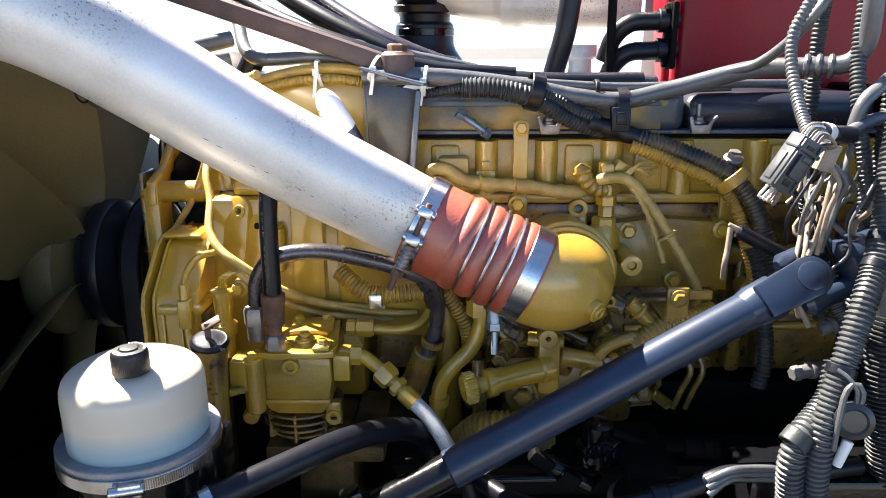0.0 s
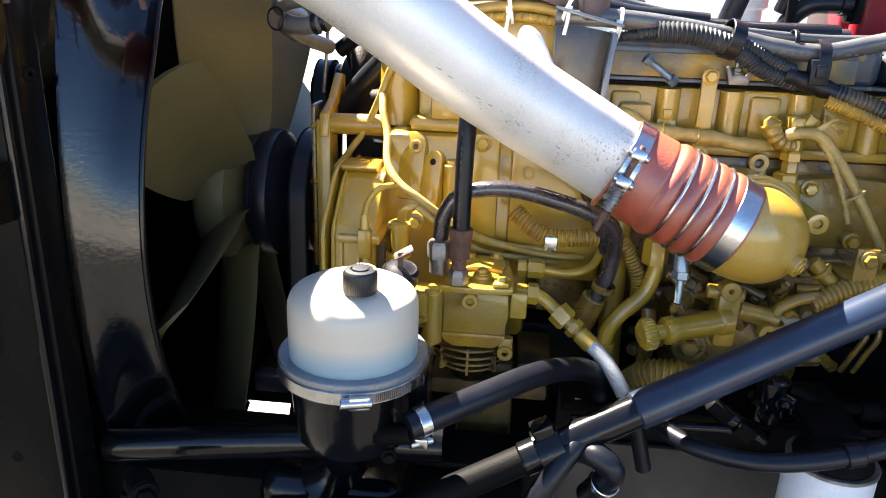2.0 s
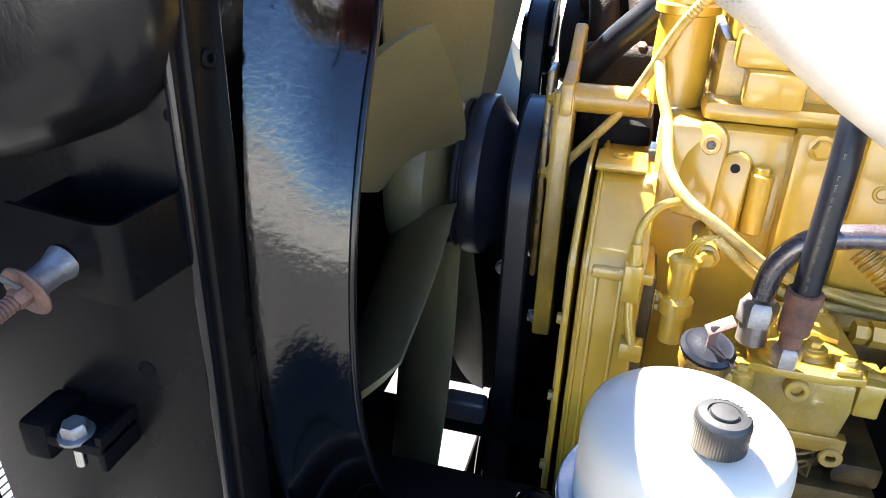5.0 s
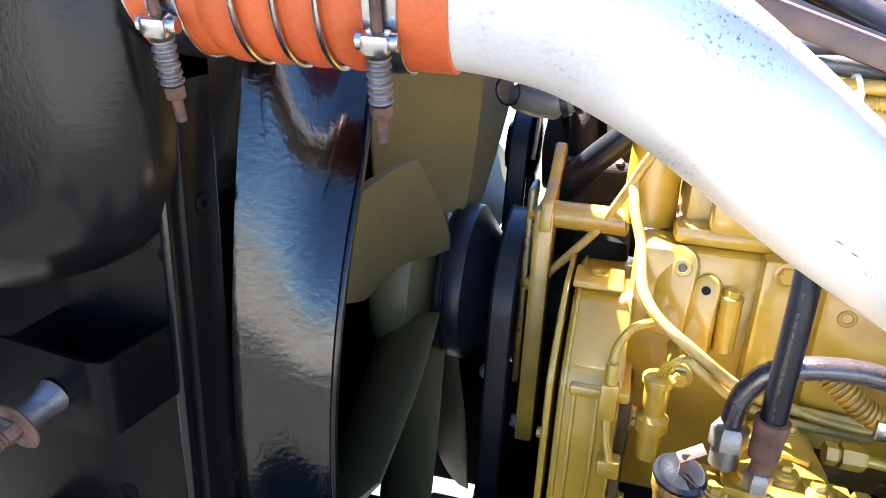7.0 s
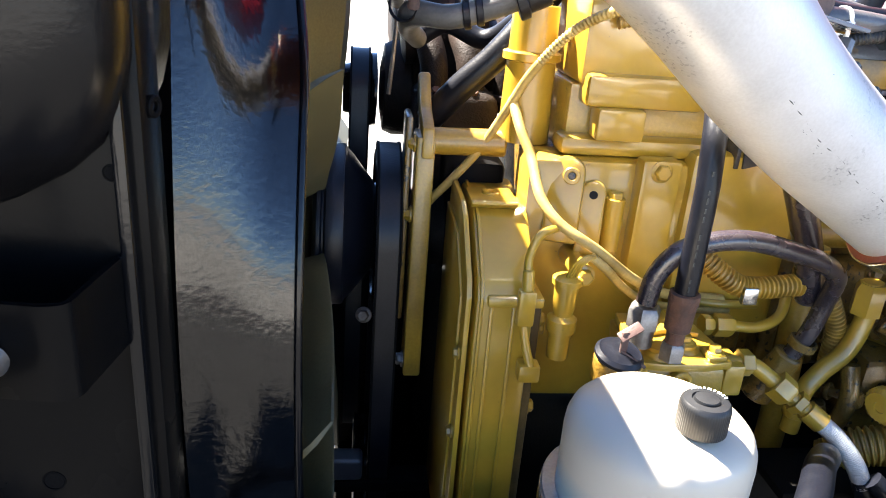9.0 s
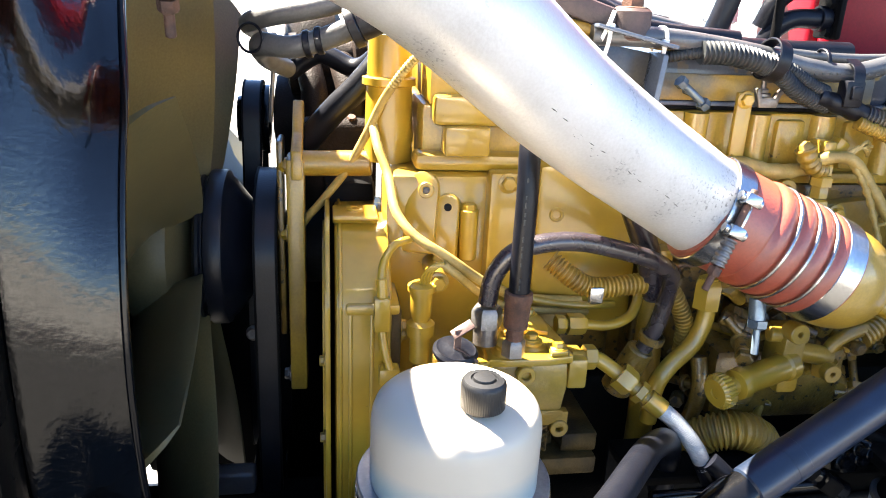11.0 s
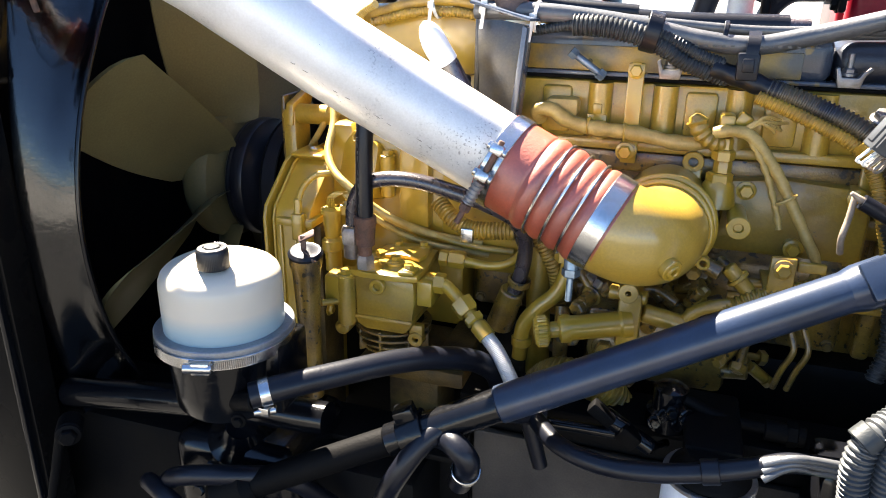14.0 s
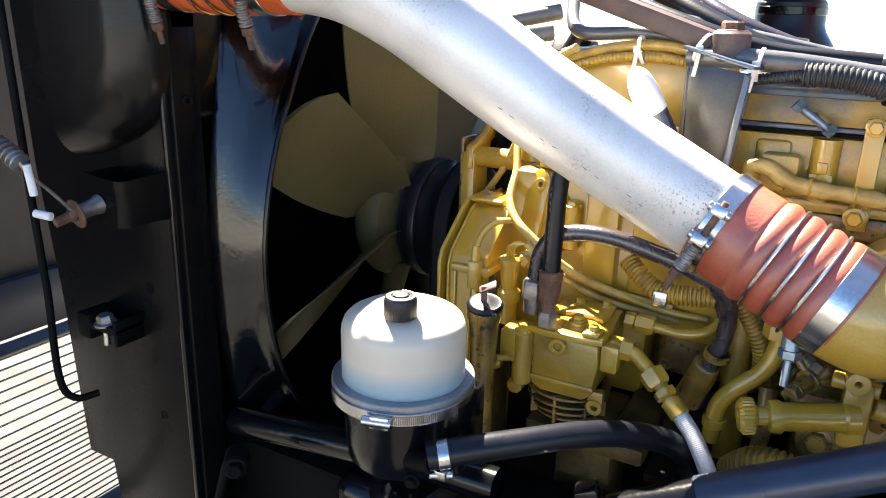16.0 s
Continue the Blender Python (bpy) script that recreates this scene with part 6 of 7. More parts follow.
for k, (pts, r, mt, lb) in enumerate((
        ([(-0.253, 0.97, 1.752), (-0.192, 0.97, 1.768), (-0.133, 0.97, 1.772), (-0.058, 0.965, 1.76), (0.01, 0.96, 1.752)], 0.007, CONDUIT_YELLOW, "yellow oversprayed cable along the engine top"),
        ([(-0.25, 0.965, 1.742), (-0.19, 0.965, 1.756), (-0.13, 0.965, 1.758), (-0.09, 0.965, 1.752)], 0.006, CONDUIT_YELLOW, "thin yellow oversprayed cable"),
        ([(-0.36, 1.22, 1.90), (-0.30, 1.10, 1.84), (-0.25, 1.0, 1.785), (-0.167, 1.0, 1.786), (-0.107, 1.0, 1.777), (0.0, 1.0, 1.768)], 0.009, RUBBER_GREY, "grey cable over the engine front"),
        ([(-0.36, 1.28, 1.90), (-0.28, 1.15, 1.85), (-0.15, 1.05, 1.80), (0.02, 1.03, 1.775)], 0.010, RUBBER, "black cable over the engine front"),
        ([(-0.33, 1.25, 1.90), (-0.27, 1.12, 1.86), (-0.2, 1.03, 1.82), (-0.1, 1.03, 1.80), (0.05, 1.02, 1.77)], 0.006, RUBBER_GREY, "thin grey cable over the engine front"))):
    g = BM()
    corrugated(g, pts, r, 0.005) if k == 1 else sweep(g, pts, r, n=14)
    solo("engine_cable", g, mt, lb, "cable", "cables over the engine front")
for p, ax, r in (((-0.160, 0.967, 1.766), (1, 0, 0.2), 0.016), ((-0.085, 0.96, 1.770), (1, -0.3, -0.4), 0.020), ((-0.022, 0.955, 1.756), (1, 0, -0.1), 0.018)):
    g = BM()
    ring(g, Vector(p), ax, r, r + 0.0014, 0.0045, 24, 0.0004)
    ribbon(g, [(p[0], p[1] - r - 0.002, p[2] + 0.002), (p[0] - 0.001, p[1] - r - 0.003, p[2] - 0.012), (p[0] - 0.004, p[1] - r - 0.001, p[2] - 0.030)], (1, 0, 0), 0.0045, 0.0014, 0.004)
    box(g, (p[0] - 0.004, p[1] - r - 0.005, p[2] - 0.003), (p[0] + 0.004, p[1] - r, p[2] + 0.005), 0.001)
    solo("cable_tie", g, WHITEPLASTIC, "white nylon cable tie", "cable tie", "cable ties")
breather = thing("breather_hose", (-0.12, 0.87, 1.64), "dark rubber breather hose with a rounded end", "hose")
g = BM()
sweep(g, [(-0.005, 0.905, 1.47), (-0.018, 0.898, 1.505), (-0.036, 0.892, 1.545), (-0.060, 0.888, 1.595), (-0.088, 0.886, 1.650), (-0.112, 0.882, 1.695), (-0.126, 0.873, 1.722), (-0.132, 0.869, 1.734)], 0.0150, step=0.005, n=24)
part("rubber_hose", g, BROWNRUBBER, breather)
# hose end made white, the sunlight on dark rubber put into its colour
g = BM()
sweep(g, [(-0.116, 0.879, 1.703), (-0.126, 0.872, 1.722), (-0.134, 0.868, 1.739), (-0.140, 0.866, 1.751)], lambda u, s: 0.0160 * math.sqrt(max(0.004, 1 - max(0, (u - 0.45) / 0.55) ** 2)), step=0.0015, n=28)
part("sunlit_end", g, FILTERWHITE, breather, "rounded hose end coloured white for sunlight")

for k, (pts, r) in enumerate((
        ([(-0.42, 1.30, 1.99), (-0.32, 1.20, 1.93), (-0.21, 1.10, 1.86), (-0.10, 1.04, 1.805), (0.0, 1.02, 1.765), (0.12, 1.03, 1.751), (0.28, 1.04, 1.749)], 0.014),
        ([(-0.40, 1.36, 2.00), (-0.28, 1.24, 1.93), (-0.18, 1.14, 1.865), (-0.06, 1.06, 1.80), (0.06, 1.06, 1.760), (0.20, 1.07, 1.747), (0.31, 1.08, 1.746)], 0.011),
        ([(-0.30, 1.12, 1.87), (-0.22, 1.05, 1.835), (-0.12, 1.01, 1.80), (-0.02, 1.0, 1.772), (0.10, 1.0, 1.762)], 0.010),
        ([(-0.24, 1.5, 2.02), (-0.12, 1.42, 1.97), (-0.02, 1.38, 1.95), (0.10, 1.40, 1.97)], 0.020))):
    solo("engine_hose", sweep(BM(), pts, r, n=16), BROWNRUBBER if k == 1 else RUBBER, "black rubber hose bundled under the strut bar", "hose", "hoses under the strut")

# wiring behind the steering joint
def flex(pts, r, mat_, label, ribbed=True, name="wiring_conduit"):
    g = BM()
    corrugated(g, pts, r, 0.0055) if ribbed else sweep(g, pts, r, n=12)
    solo(name, g, mat_, label, "conduit" if ribbed else "cable")


flex([(0.43, 0.86, 1.89), (0.415, 0.86, 1.842), (0.403, 0.86, 1.813), (0.399, 0.85, 1.783), (0.397, 0.82, 1.743), (0.392, 0.78, 1.714), (0.385, 0.75, 1.70)], 0.0065, RUBBER_GREY, "grey ribbed cable hanging over the connector", name="hanging_cable")
flex([(0.46, 0.90, 1.86), (0.441, 0.90, 1.831), (0.421, 0.92, 1.799), (0.398, 0.95, 1.774), (0.37, 0.965, 1.765)], 0.0065, RUBBER_GREY, "grey cable joining the heater hose", False, "hanging_cable")
flex([(0.476, 0.95, 1.90), (0.475, 0.95, 1.846), (0.474, 0.95, 1.80), (0.476, 0.95, 1.75), (0.470, 0.94, 1.68), (0.468, 0.92, 1.625), (0.472, 0.92, 1.589), (0.482, 0.92, 1.545), (0.50, 0.90, 1.45)], 0.0085, CONDUIT, "black ribbed conduit hanging by the firewall")
flex([(0.492, 0.97, 1.90), (0.484, 0.97, 1.80), (0.480, 0.97, 1.74), (0.476, 0.95, 1.67), (0.480, 0.93, 1.60)], 0.0072, CONDUIT, "black ribbed conduit hanging by the firewall")
flex([(0.505, 0.91, 1.86), (0.500, 0.90, 1.79), (0.495, 0.88, 1.747), (0.496, 0.86, 1.694), (0.506, 0.85, 1.63), (0.503, 0.84, 1.574), (0.499, 0.83, 1.521), (0.502, 0.83, 1.46)], 0.0085, LITCONDUIT, "grey ribbed conduit beside the steering joint")
flex([(0.525, 0.86, 1.77), (0.523, 0.86, 1.71), (0.523, 0.86, 1.669), (0.524, 0.86, 1.628), (0.528, 0.86, 1.577), (0.53, 0.86, 1.52)], 0.0095, CONDUIT, "black ribbed conduit beside the steering joint")
flex([(0.478, 0.76, 1.72), (0.466, 0.74, 1.667), (0.456, 0.72, 1.614), (0.441, 0.70, 1.580), (0.424, 0.68, 1.554), (0.404, 0.66, 1.504), (0.391, 0.65, 1.468), (0.380, 0.64, 1.425), (0.381, 0.64, 1.357), (0.39, 0.64, 1.28)], 0.0125, LITCONDUIT, "thick grey ribbed conduit hanging past the steering joint")
flex([(0.410, 0.685, 1.485), (0.398, 0.67, 1.454), (0.382, 0.66, 1.438), (0.362, 0.645, 1.425), (0.354, 0.64, 1.401), (0.357, 0.64, 1.357), (0.365, 0.64, 1.28)], 0.0125, LITCONDUIT, "thick grey ribbed conduit curving downward")
solo("conduit_joiner", ring(BM(), (0.363, 0.6455, 1.4275), (-0.6, -0.25, -0.6), 0.0128, 0.0145, 0.016, 32), CONDUIT, "dark collar on the grey ribbed conduit", "collar")
flex([(0.477, 0.72, 1.528), (0.481, 0.72, 1.46), (0.489, 0.72, 1.421), (0.511, 0.72, 1.302), (0.52, 0.72, 1.22)], 0.021, CONDUIT, "large black ribbed conduit")
g = BM()
sweep(g, [(0.462, 0.722, 1.60), (0.467, 0.721, 1.56), (0.475, 0.72, 1.515)], 0.0175, n=24)
solo("conduit_sleeve", g, GREYHOSE, "smooth grey sleeve entering the large conduit", "sleeve")
for p, ax in (((0.441, 0.70, 1.580), (0.45, 0.35, 0.8)), ((0.452, 0.715, 1.604), (0.4, 0.4, 0.9)), ((0.397, 0.655, 1.486), (0.35, 0.3, 0.9))):
    solo("tape_band", ring(BM(), p, ax, 0.0132, 0.0145, 0.009, 28, 0.0004), RUBBER, "black tape band round the grey conduit", "tape", "tape bands")
flex([(0.440, 0.79, 1.705), (0.469, 0.80, 1.718), (0.503, 0.82, 1.723), (0.57, 0.82, 1.75)], 0.0075, RUBBER_GREY, "grey cable to the connector block", False, "hanging_cable")
flex([(0.452, 0.80, 1.700), (0.455, 0.80, 1.722), (0.461, 0.80, 1.741), (0.478, 0.81, 1.752), (0.496, 0.82, 1.764), (0.55, 0.82, 1.80)], 0.0075, RUBBER_GREY, "grey cable branching to the firewall", False, "hanging_cable")
flex([(0.36, 0.85, 1.583), (0.393, 0.85, 1.566), (0.433, 0.85, 1.545), (0.47, 0.88, 1.525)], 0.0085, RUBBER, "dark blue-black cable sleeve", False)
flex([(0.405, 0.91, 1.545), (0.415, 0.905, 1.52), (0.42, 0.90, 1.48), (0.43, 0.89, 1.40), (0.42, 0.88, 1.36)], 0.010, CONDUIT, "ribbed conduit behind the steering shaft")
flex([(0.445, 0.80, 1.56), (0.452, 0.79, 1.52), (0.464, 0.78, 1.493), (0.47, 0.78, 1.45)], 0.0095, LITCONDUIT, "short ribbed conduit below the steering joint")
for pts, r, mt in (
        ([(0.425, 0.77, 1.675), (0.416, 0.76, 1.653), (0.411, 0.755, 1.626), (0.408, 0.76, 1.595), (0.403, 0.76, 1.578)], 0.0030, COPPERWIRE),
        ([(0.405, 0.75, 1.69), (0.400, 0.745, 1.668), (0.394, 0.75, 1.645), (0.392, 0.76, 1.62), (0.396, 0.77, 1.60)], 0.0026, GREYHOSE),
        ([(0.416, 0.76, 1.677), (0.430, 0.755, 1.659), (0.427, 0.76, 1.641), (0.422, 0.76, 1.614), (0.42, 0.77, 1.58)], 0.0034, GREYHOSE),
        ([(0.408, 0.755, 1.68), (0.420, 0.75, 1.66), (0.413, 0.75, 1.63), (0.412, 0.76, 1.58)], 0.0028, COPPERWIRE),
        ([(0.355, 0.86, 1.585), (0.352, 0.855, 1.56), (0.348, 0.85, 1.54), (0.352, 0.86, 1.52)], 0.0035, COPPERWIRE)):
    flex(pts, r, mt, "pale frayed wire hanging by the steering joint", False, "loose_wire")
g = BM()
rod(g, (0.348, 0.848, 1.592), (0.362, 0.85, 1.583), 0.0022, 0.0042, n=12)
solo("wire_end", g, COPPERWIRE, "pale frayed end of the dark cable sleeve", "wire")
rng = random.Random(7)
for k in range(34):
    p = Vector((0.45 + rng.uniform(-0.04, 0.09), 0.83 + rng.uniform(-0.05, 0.06), 1.68 + rng.uniform(-0.07, 0.04)))
    pts = [p]
    for j in range(4):
        pts.append(pts[-1] + Vector((rng.uniform(-0.022, 0.024), rng.uniform(-0.02, 0.02), -rng.uniform(0.015, 0.045))))
    flex(pts, rng.uniform(0.0016, 0.0036), rng.choice((COPPERWIRE, RUBBER, RUBBER, GREYHOSE, RUBBER, RUBBER_GREY)), "loose wire by the firewall", False, "loose_wire")

conn = thing("wire_connector", (0.345, 0.69, 1.655), "grey plastic wiring connector with bare wire loops", "connector")
m = Matrix.Translation((0.344, 0.695, 1.690)) @ Matrix.Rotation(radians(30), 4, "Y") @ Matrix.Rotation(radians(12), 4, "Z")
g = BM()
box(g, (-0.0135, -0.008, -0.029), (0.0135, 0.012, 0.026), 0.0018, m)
box(g, (-0.0155, -0.003, -0.024), (0.0155, 0.008, 0.006), 0.0018, m)
box(g, (-0.0150, -0.0100, 0.012), (0.0150, 0.009, 0.0165), 0.0012, m)
for x in (-0.0115, 0.0095):
    box(g, (x, -0.0105, -0.026), (x + 0.002, -0.0075, 0.024), 0.0006, m)
part("body", g, CONNECTORGREY, conn)
g = BM()
box(g, (-0.006, -0.0128, -0.014), (0.008, -0.0075, 0.010), 0.0016, m)
box(g, (-0.004, -0.0145, 0.004), (0.006, -0.010, 0.009), 0.0008, m)
part("latch", g, CONNECTORGREY, conn)
for z0, z1 in ((0.0125, 0.020), (-0.0225, -0.0165)):
    part("slot", box(BM(), (-0.0035, -0.0090, z0), (0.0045, -0.0076, z1), 0.0004, m), RUBBER, conn)
for k in range(4):
    g = BM()
    a = m @ Vector((-0.009 + 0.006 * k, 0, -0.027))
    b = m @ Vector((-0.014 + 0.006 * k, -0.004, -0.042))
    c = m @ Vector((-0.002 + 0.005 * k, 0.004, -0.041))
    sweep(g, [a, a.lerp(b, 0.7), b, c, m @ Vector((0.004 + 0.003 * k, 0.006, -0.027))], 0.0014, n=7, step=0.003)
    part("wire_loop", g, WHITEPLASTIC if k < 2 else COPPERWIRE, conn)
for k in range(7):
    g = BM()
    a = m @ Vector((-0.011 + 0.0036 * k, 0, 0.025))
    sweep(g, [a, a + Vector((0.006, -0.002, 0.010)), a + Vector((0.020, 0.004, 0.010 - 0.002 * k)), (0.378, 0.72, 1.716 - 0.003 * k), (0.39, 0.722, 1.708 - 0.002 * k)], 0.0014, n=7, step=0.004)
    part("wire", g, (COPPERWIRE, WHITEPLASTIC, RUBBER_GREY)[k % 3], conn)
g = BM()
rod(g, (0.376, 0.722, 1.718), (0.402, 0.745, 1.712), 0.0085, n=20)
rod(g, (0.400, 0.743, 1.712), (0.445, 0.79, 1.705), 0.0095, n=20)
part("taped_lead", g, RUBBER, conn)
part("tape", ring(BM(), (0.386, 0.731, 1.7155), (0.7, 0.62, -0.16), 0.0086, 0.0098, 0.014, 24, 0.0004), WHITEPLASTIC, conn, "white tape on the lead")
g = BM()
box(g, (-0.008, -0.006, -0.014), (0.008, 0.006, 0.014), 0.0015, Matrix.Translation((0.386, 0.716, 1.692)) @ Matrix.Rotation(radians(18), 4, "Y"))
solo("fuse_holder", g, COPPERWIRE, "small tan fuse holder by the connector", "fuse holder")
bulb = thing("bulb_socket", (0.401, 0.635, 1.41), "dark plastic light socket hanging on its wire", "socket")
g = BM()
lathe(g, (0.405, 0.640, 1.449), (-0.25, -1, 0.15), [(0.010, 0), (0.017, 0.003), (0.0195, 0.008), (0.0185, 0.013), (0.013, 0.0155), (0.011, 0.0135), (0.0, 0.0145)], 32)
part("housing", g, GREYPLASTIC, bulb)
part("tip", rod(BM(), (0.402, 0.632, 1.428), (0.392, 0.628, 1.402), 0.0055, 0.0045, n=14), WHITEPLASTIC, bulb, "pale plastic tip")
g = BM()
sweep(g, [(0.407, 0.632, 1.464), (0.409, 0.632, 1.478), (0.402, 0.635, 1.488), (0.394, 0.634, 1.480), (0.389, 0.63, 1.455), (0.386, 0.628, 1.42)], 0.003, n=8)
sweep(g, [(0.403, 0.632, 1.464), (0.403, 0.632, 1.480), (0.396, 0.638, 1.492), (0.388, 0.645, 1.497)], 0.0022, n=8)
part("lead", g, RUBBER_GREY, bulb)
for p, q, mt in (((0.455, 0.79, 1.432), (0.421, 0.78, 1.430), GREYHOSE), ((0.50, 0.80, 1.445), (0.455, 0.79, 1.425), CONDUIT), ((0.440, 0.785, 1.482), (0.466, 0.785, 1.492), GREYHOSE)):
    g = BM()
    rod(g, p, q, 0.008)
    bolt(g, q, Vector(q) - Vector(p), 0.009, 0.01, False)
    ring(g, Vector(p).lerp(Vector(q), 0.45), Vector(q) - Vector(p), 0.0075, 0.0105, 0.006, 20)
    solo("pipe_fitting", g, mt, "dusty pipe fitting in the dark", "fitting")

# ---- far side, above and behind the engine ----
intake = thing("air_intake", (-0.03, 1.50, 1.70), "black rubber air intake boot under ribbed bellows", "air intake")
g = BM()
lathe(g, (-0.042, 1.50, 1.69), (0, 0, 1), [(0.07, 0), (0.072, 0.06), (0.077, 0.066), (0.077, 0.078), (0.070, 0.088), (0.062, 0.100), (0.058, 0.112), (0.0575, 0.148), (0.052, 0.154)], 48)
part("boot", g, RUBBER, intake)
g = BM()
lathe(g, (-0.042, 1.50, 1.844), (0, 0, 1), [(0.050, 0), (0.0505, 0.014), (0.060, 0.018), (0.062, 0.030), (0.054, 0.036), (0.062, 0.044), (0.062, 0.056), (0.054, 0.062), (0.062, 0.070), (0.062, 0.10)], 48)
part("bellows", g, RUBBER, intake)
part("clamp_band", ring(BM(), (-0.042, 1.50, 1.818), (0, 0, 1), 0.0578, 0.0598, 0.014, 48), BLACK, intake, "gloss black clamp band")
duct = thing("exhaust_duct", (0.17, 1.45, 1.84), "silver metal duct crossing behind the engine", "duct")
g = BM()
sweep(g, [(-0.02, 1.50, 1.925), (0.10, 1.47, 1.905), (0.22, 1.44, 1.895), (0.36, 1.42, 1.89)], lambda u, s: 0.062 + (0.006 if 0.35 < u < 0.45 else 0), n=32)
part("pipe", g, ALU, duct)
g = BM()
sweep(g, [(0.21, 1.20, 1.93), (0.20, 1.20, 1.868), (0.193, 1.20, 1.817), (0.175, 1.21, 1.74), (0.17, 1.22, 1.68)], 0.017, n=20)
solo("coolant_hose", g, RUBBER, "black rubber coolant hose rising behind the engine", "hose")
for k, z in enumerate((1.835, 1.790)):
    g = BM()
    sweep(g, [(0.262, 1.22, z - 0.06), (0.272, 1.21, z - 0.025), (0.295, 1.20, z - 0.003), (0.33, 1.20, z), (0.37, 1.20, z + 0.002)], 0.0145, n=18)
    solo("heater_pipe", g, RUBBER, "black rubber heater hose clamped to the firewall", "hose", "firewall hoses")
flange = thing("firewall_flange", (0.36, 1.20, 1.76), "black bolted hose flange on the red cowl", "flange")
part("flange_plate", box(BM(), (0.354, 1.172, 1.762), (0.364, 1.228, 1.864), 0.004), BLACK_DULL, flange)
for z in (1.772, 1.8125, 1.853):
    part("flange_bolt", bolt(BM(), (0.354, 1.190, z), (-1, 0, 0), 0.008, 0.008), BLACK_DULL, flange)
for z in (1.835, 1.790):
    part("collar", ring(BM(), (0.338, 1.20, z + 0.001), (1, 0, 0), 0.0145, 0.0185, 0.016, 24), RUBBER, flange)
g = BM()
rod(g, (0.262, 1.18, 1.73), (0.262, 1.18, 1.93), 0.007)
solo("vertical_rod", g, BLACK_DULL, "upright black painted steel rod", "rod")
g = BM()
lathe(g, (0.235, 1.30, 1.70), (0, 0, 1), [(0.03, 0), (0.03, 0.05), (0.02, 0.055), (0.02, 0.075), (0.028, 0.08), (0.028, 0.10)], 24)
solo("white_canister", g, WHITEPLASTIC, "white plastic canister behind the engine", "canister")
# turbo side: dark brown manifold seen past the front
man = thing("turbo_manifold", (-0.3, 1.4, 1.55), "dark brown exhaust manifold and coolant pipes", "manifold")
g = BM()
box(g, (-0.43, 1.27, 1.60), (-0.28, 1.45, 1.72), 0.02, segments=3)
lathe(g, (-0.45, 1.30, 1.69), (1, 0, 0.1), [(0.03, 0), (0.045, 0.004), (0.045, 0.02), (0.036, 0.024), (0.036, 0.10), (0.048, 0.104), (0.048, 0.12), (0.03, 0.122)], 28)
part("casting", g, DARKCASTING, man)
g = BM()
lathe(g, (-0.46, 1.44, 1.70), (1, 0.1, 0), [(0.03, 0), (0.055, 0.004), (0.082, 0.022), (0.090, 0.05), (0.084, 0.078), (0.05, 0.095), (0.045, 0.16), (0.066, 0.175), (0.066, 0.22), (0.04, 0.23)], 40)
part("turbo_housing", g, DARKCASTING, man)
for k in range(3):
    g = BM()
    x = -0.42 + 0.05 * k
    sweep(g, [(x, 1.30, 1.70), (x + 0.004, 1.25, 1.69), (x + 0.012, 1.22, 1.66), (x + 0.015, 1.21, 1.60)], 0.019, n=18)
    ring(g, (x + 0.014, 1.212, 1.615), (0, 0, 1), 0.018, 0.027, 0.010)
    part("runner", g, DARKCASTING, man)
    part("flange_bolt", bolt(BM(), (x + 0.014, 1.186, 1.625), (0, -0.6, 1), 0.007, 0.008), RUST, man)
g = BM()
sweep(g, [(-0.44, 1.19, 1.69), (-0.40, 1.18, 1.715), (-0.35, 1.16, 1.70), (-0.31, 1.12, 1.735)], 0.013, n=16)
part("oil_line", g, RUBBER, man)
g = BM()
sweep(g, [(-0.42, 1.13, 1.60), (-0.383, 1.11, 1.648), (-0.347, 1.10, 1.686), (-0.305, 1.10, 1.739), (-0.28, 1.10, 1.78)], 0.017, n=18)
part("black_pipe", g, RUBBER, man)
g = BM()
sweep(g, [(-0.46, 1.20, 1.74), (-0.462, 1.195, 1.70), (-0.468, 1.19, 1.62)], 0.003, n=8)
part("wire", g, STEEL_DULL, man)
cool = thing("coolant_hoses", (-0.40, 0.95, 1.72), "pale grey coolant hoses joined by a black coupling", "hose")
g = BM()
sweep(g, [(-0.44, 1.12, 1.70), (-0.458, 1.02, 1.722), (-0.455, 0.965, 1.738), (-0.424, 0.942, 1.738), (-0.399, 0.937, 1.745), (-0.377, 0.93, 1.754), (-0.352, 0.925, 1.765), (-0.32, 0.925, 1.775), (-0.27, 0.95, 1.785)], lambda u, s: 0.0115 + 0.0022 * math.exp(-((s - 0.155) / 0.018) ** 2), n=20)
part("lower_hose", g, GREYHOSE, cool)
g = BM()
sweep(g, [(-0.47, 1.08, 1.745), (-0.470, 0.98, 1.760), (-0.445, 0.95, 1.768), (-0.415, 0.945, 1.774), (-0.385, 0.945, 1.781), (-0.34, 0.96, 1.795), (-0.28, 1.0, 1.81)], 0.0105, n=18)
part("upper_hose", g, GREYHOSE, cool)
g = BM()
cd = Vector((0.9, -0.12, 0.42)).normalized()
ring(g, Vector((-0.366, 0.928, 1.759)), cd, 0.0112, 0.0215, 0.010, 32)
ring(g, Vector((-0.357, 0.927, 1.763)), cd, 0.0112, 0.0175, 0.022, 32)
part("coupling", g, RUBBER, cool, "black moulded coupling")
for x, y, z in ((-0.412, 0.939, 1.741), (-0.400, 0.937, 1.745)):
    part("hose_clip", ring(BM(), (x, y, z), (1, -0.15, 0.2), 0.0116, 0.0142, 0.007, 24), RUBBER, cool)
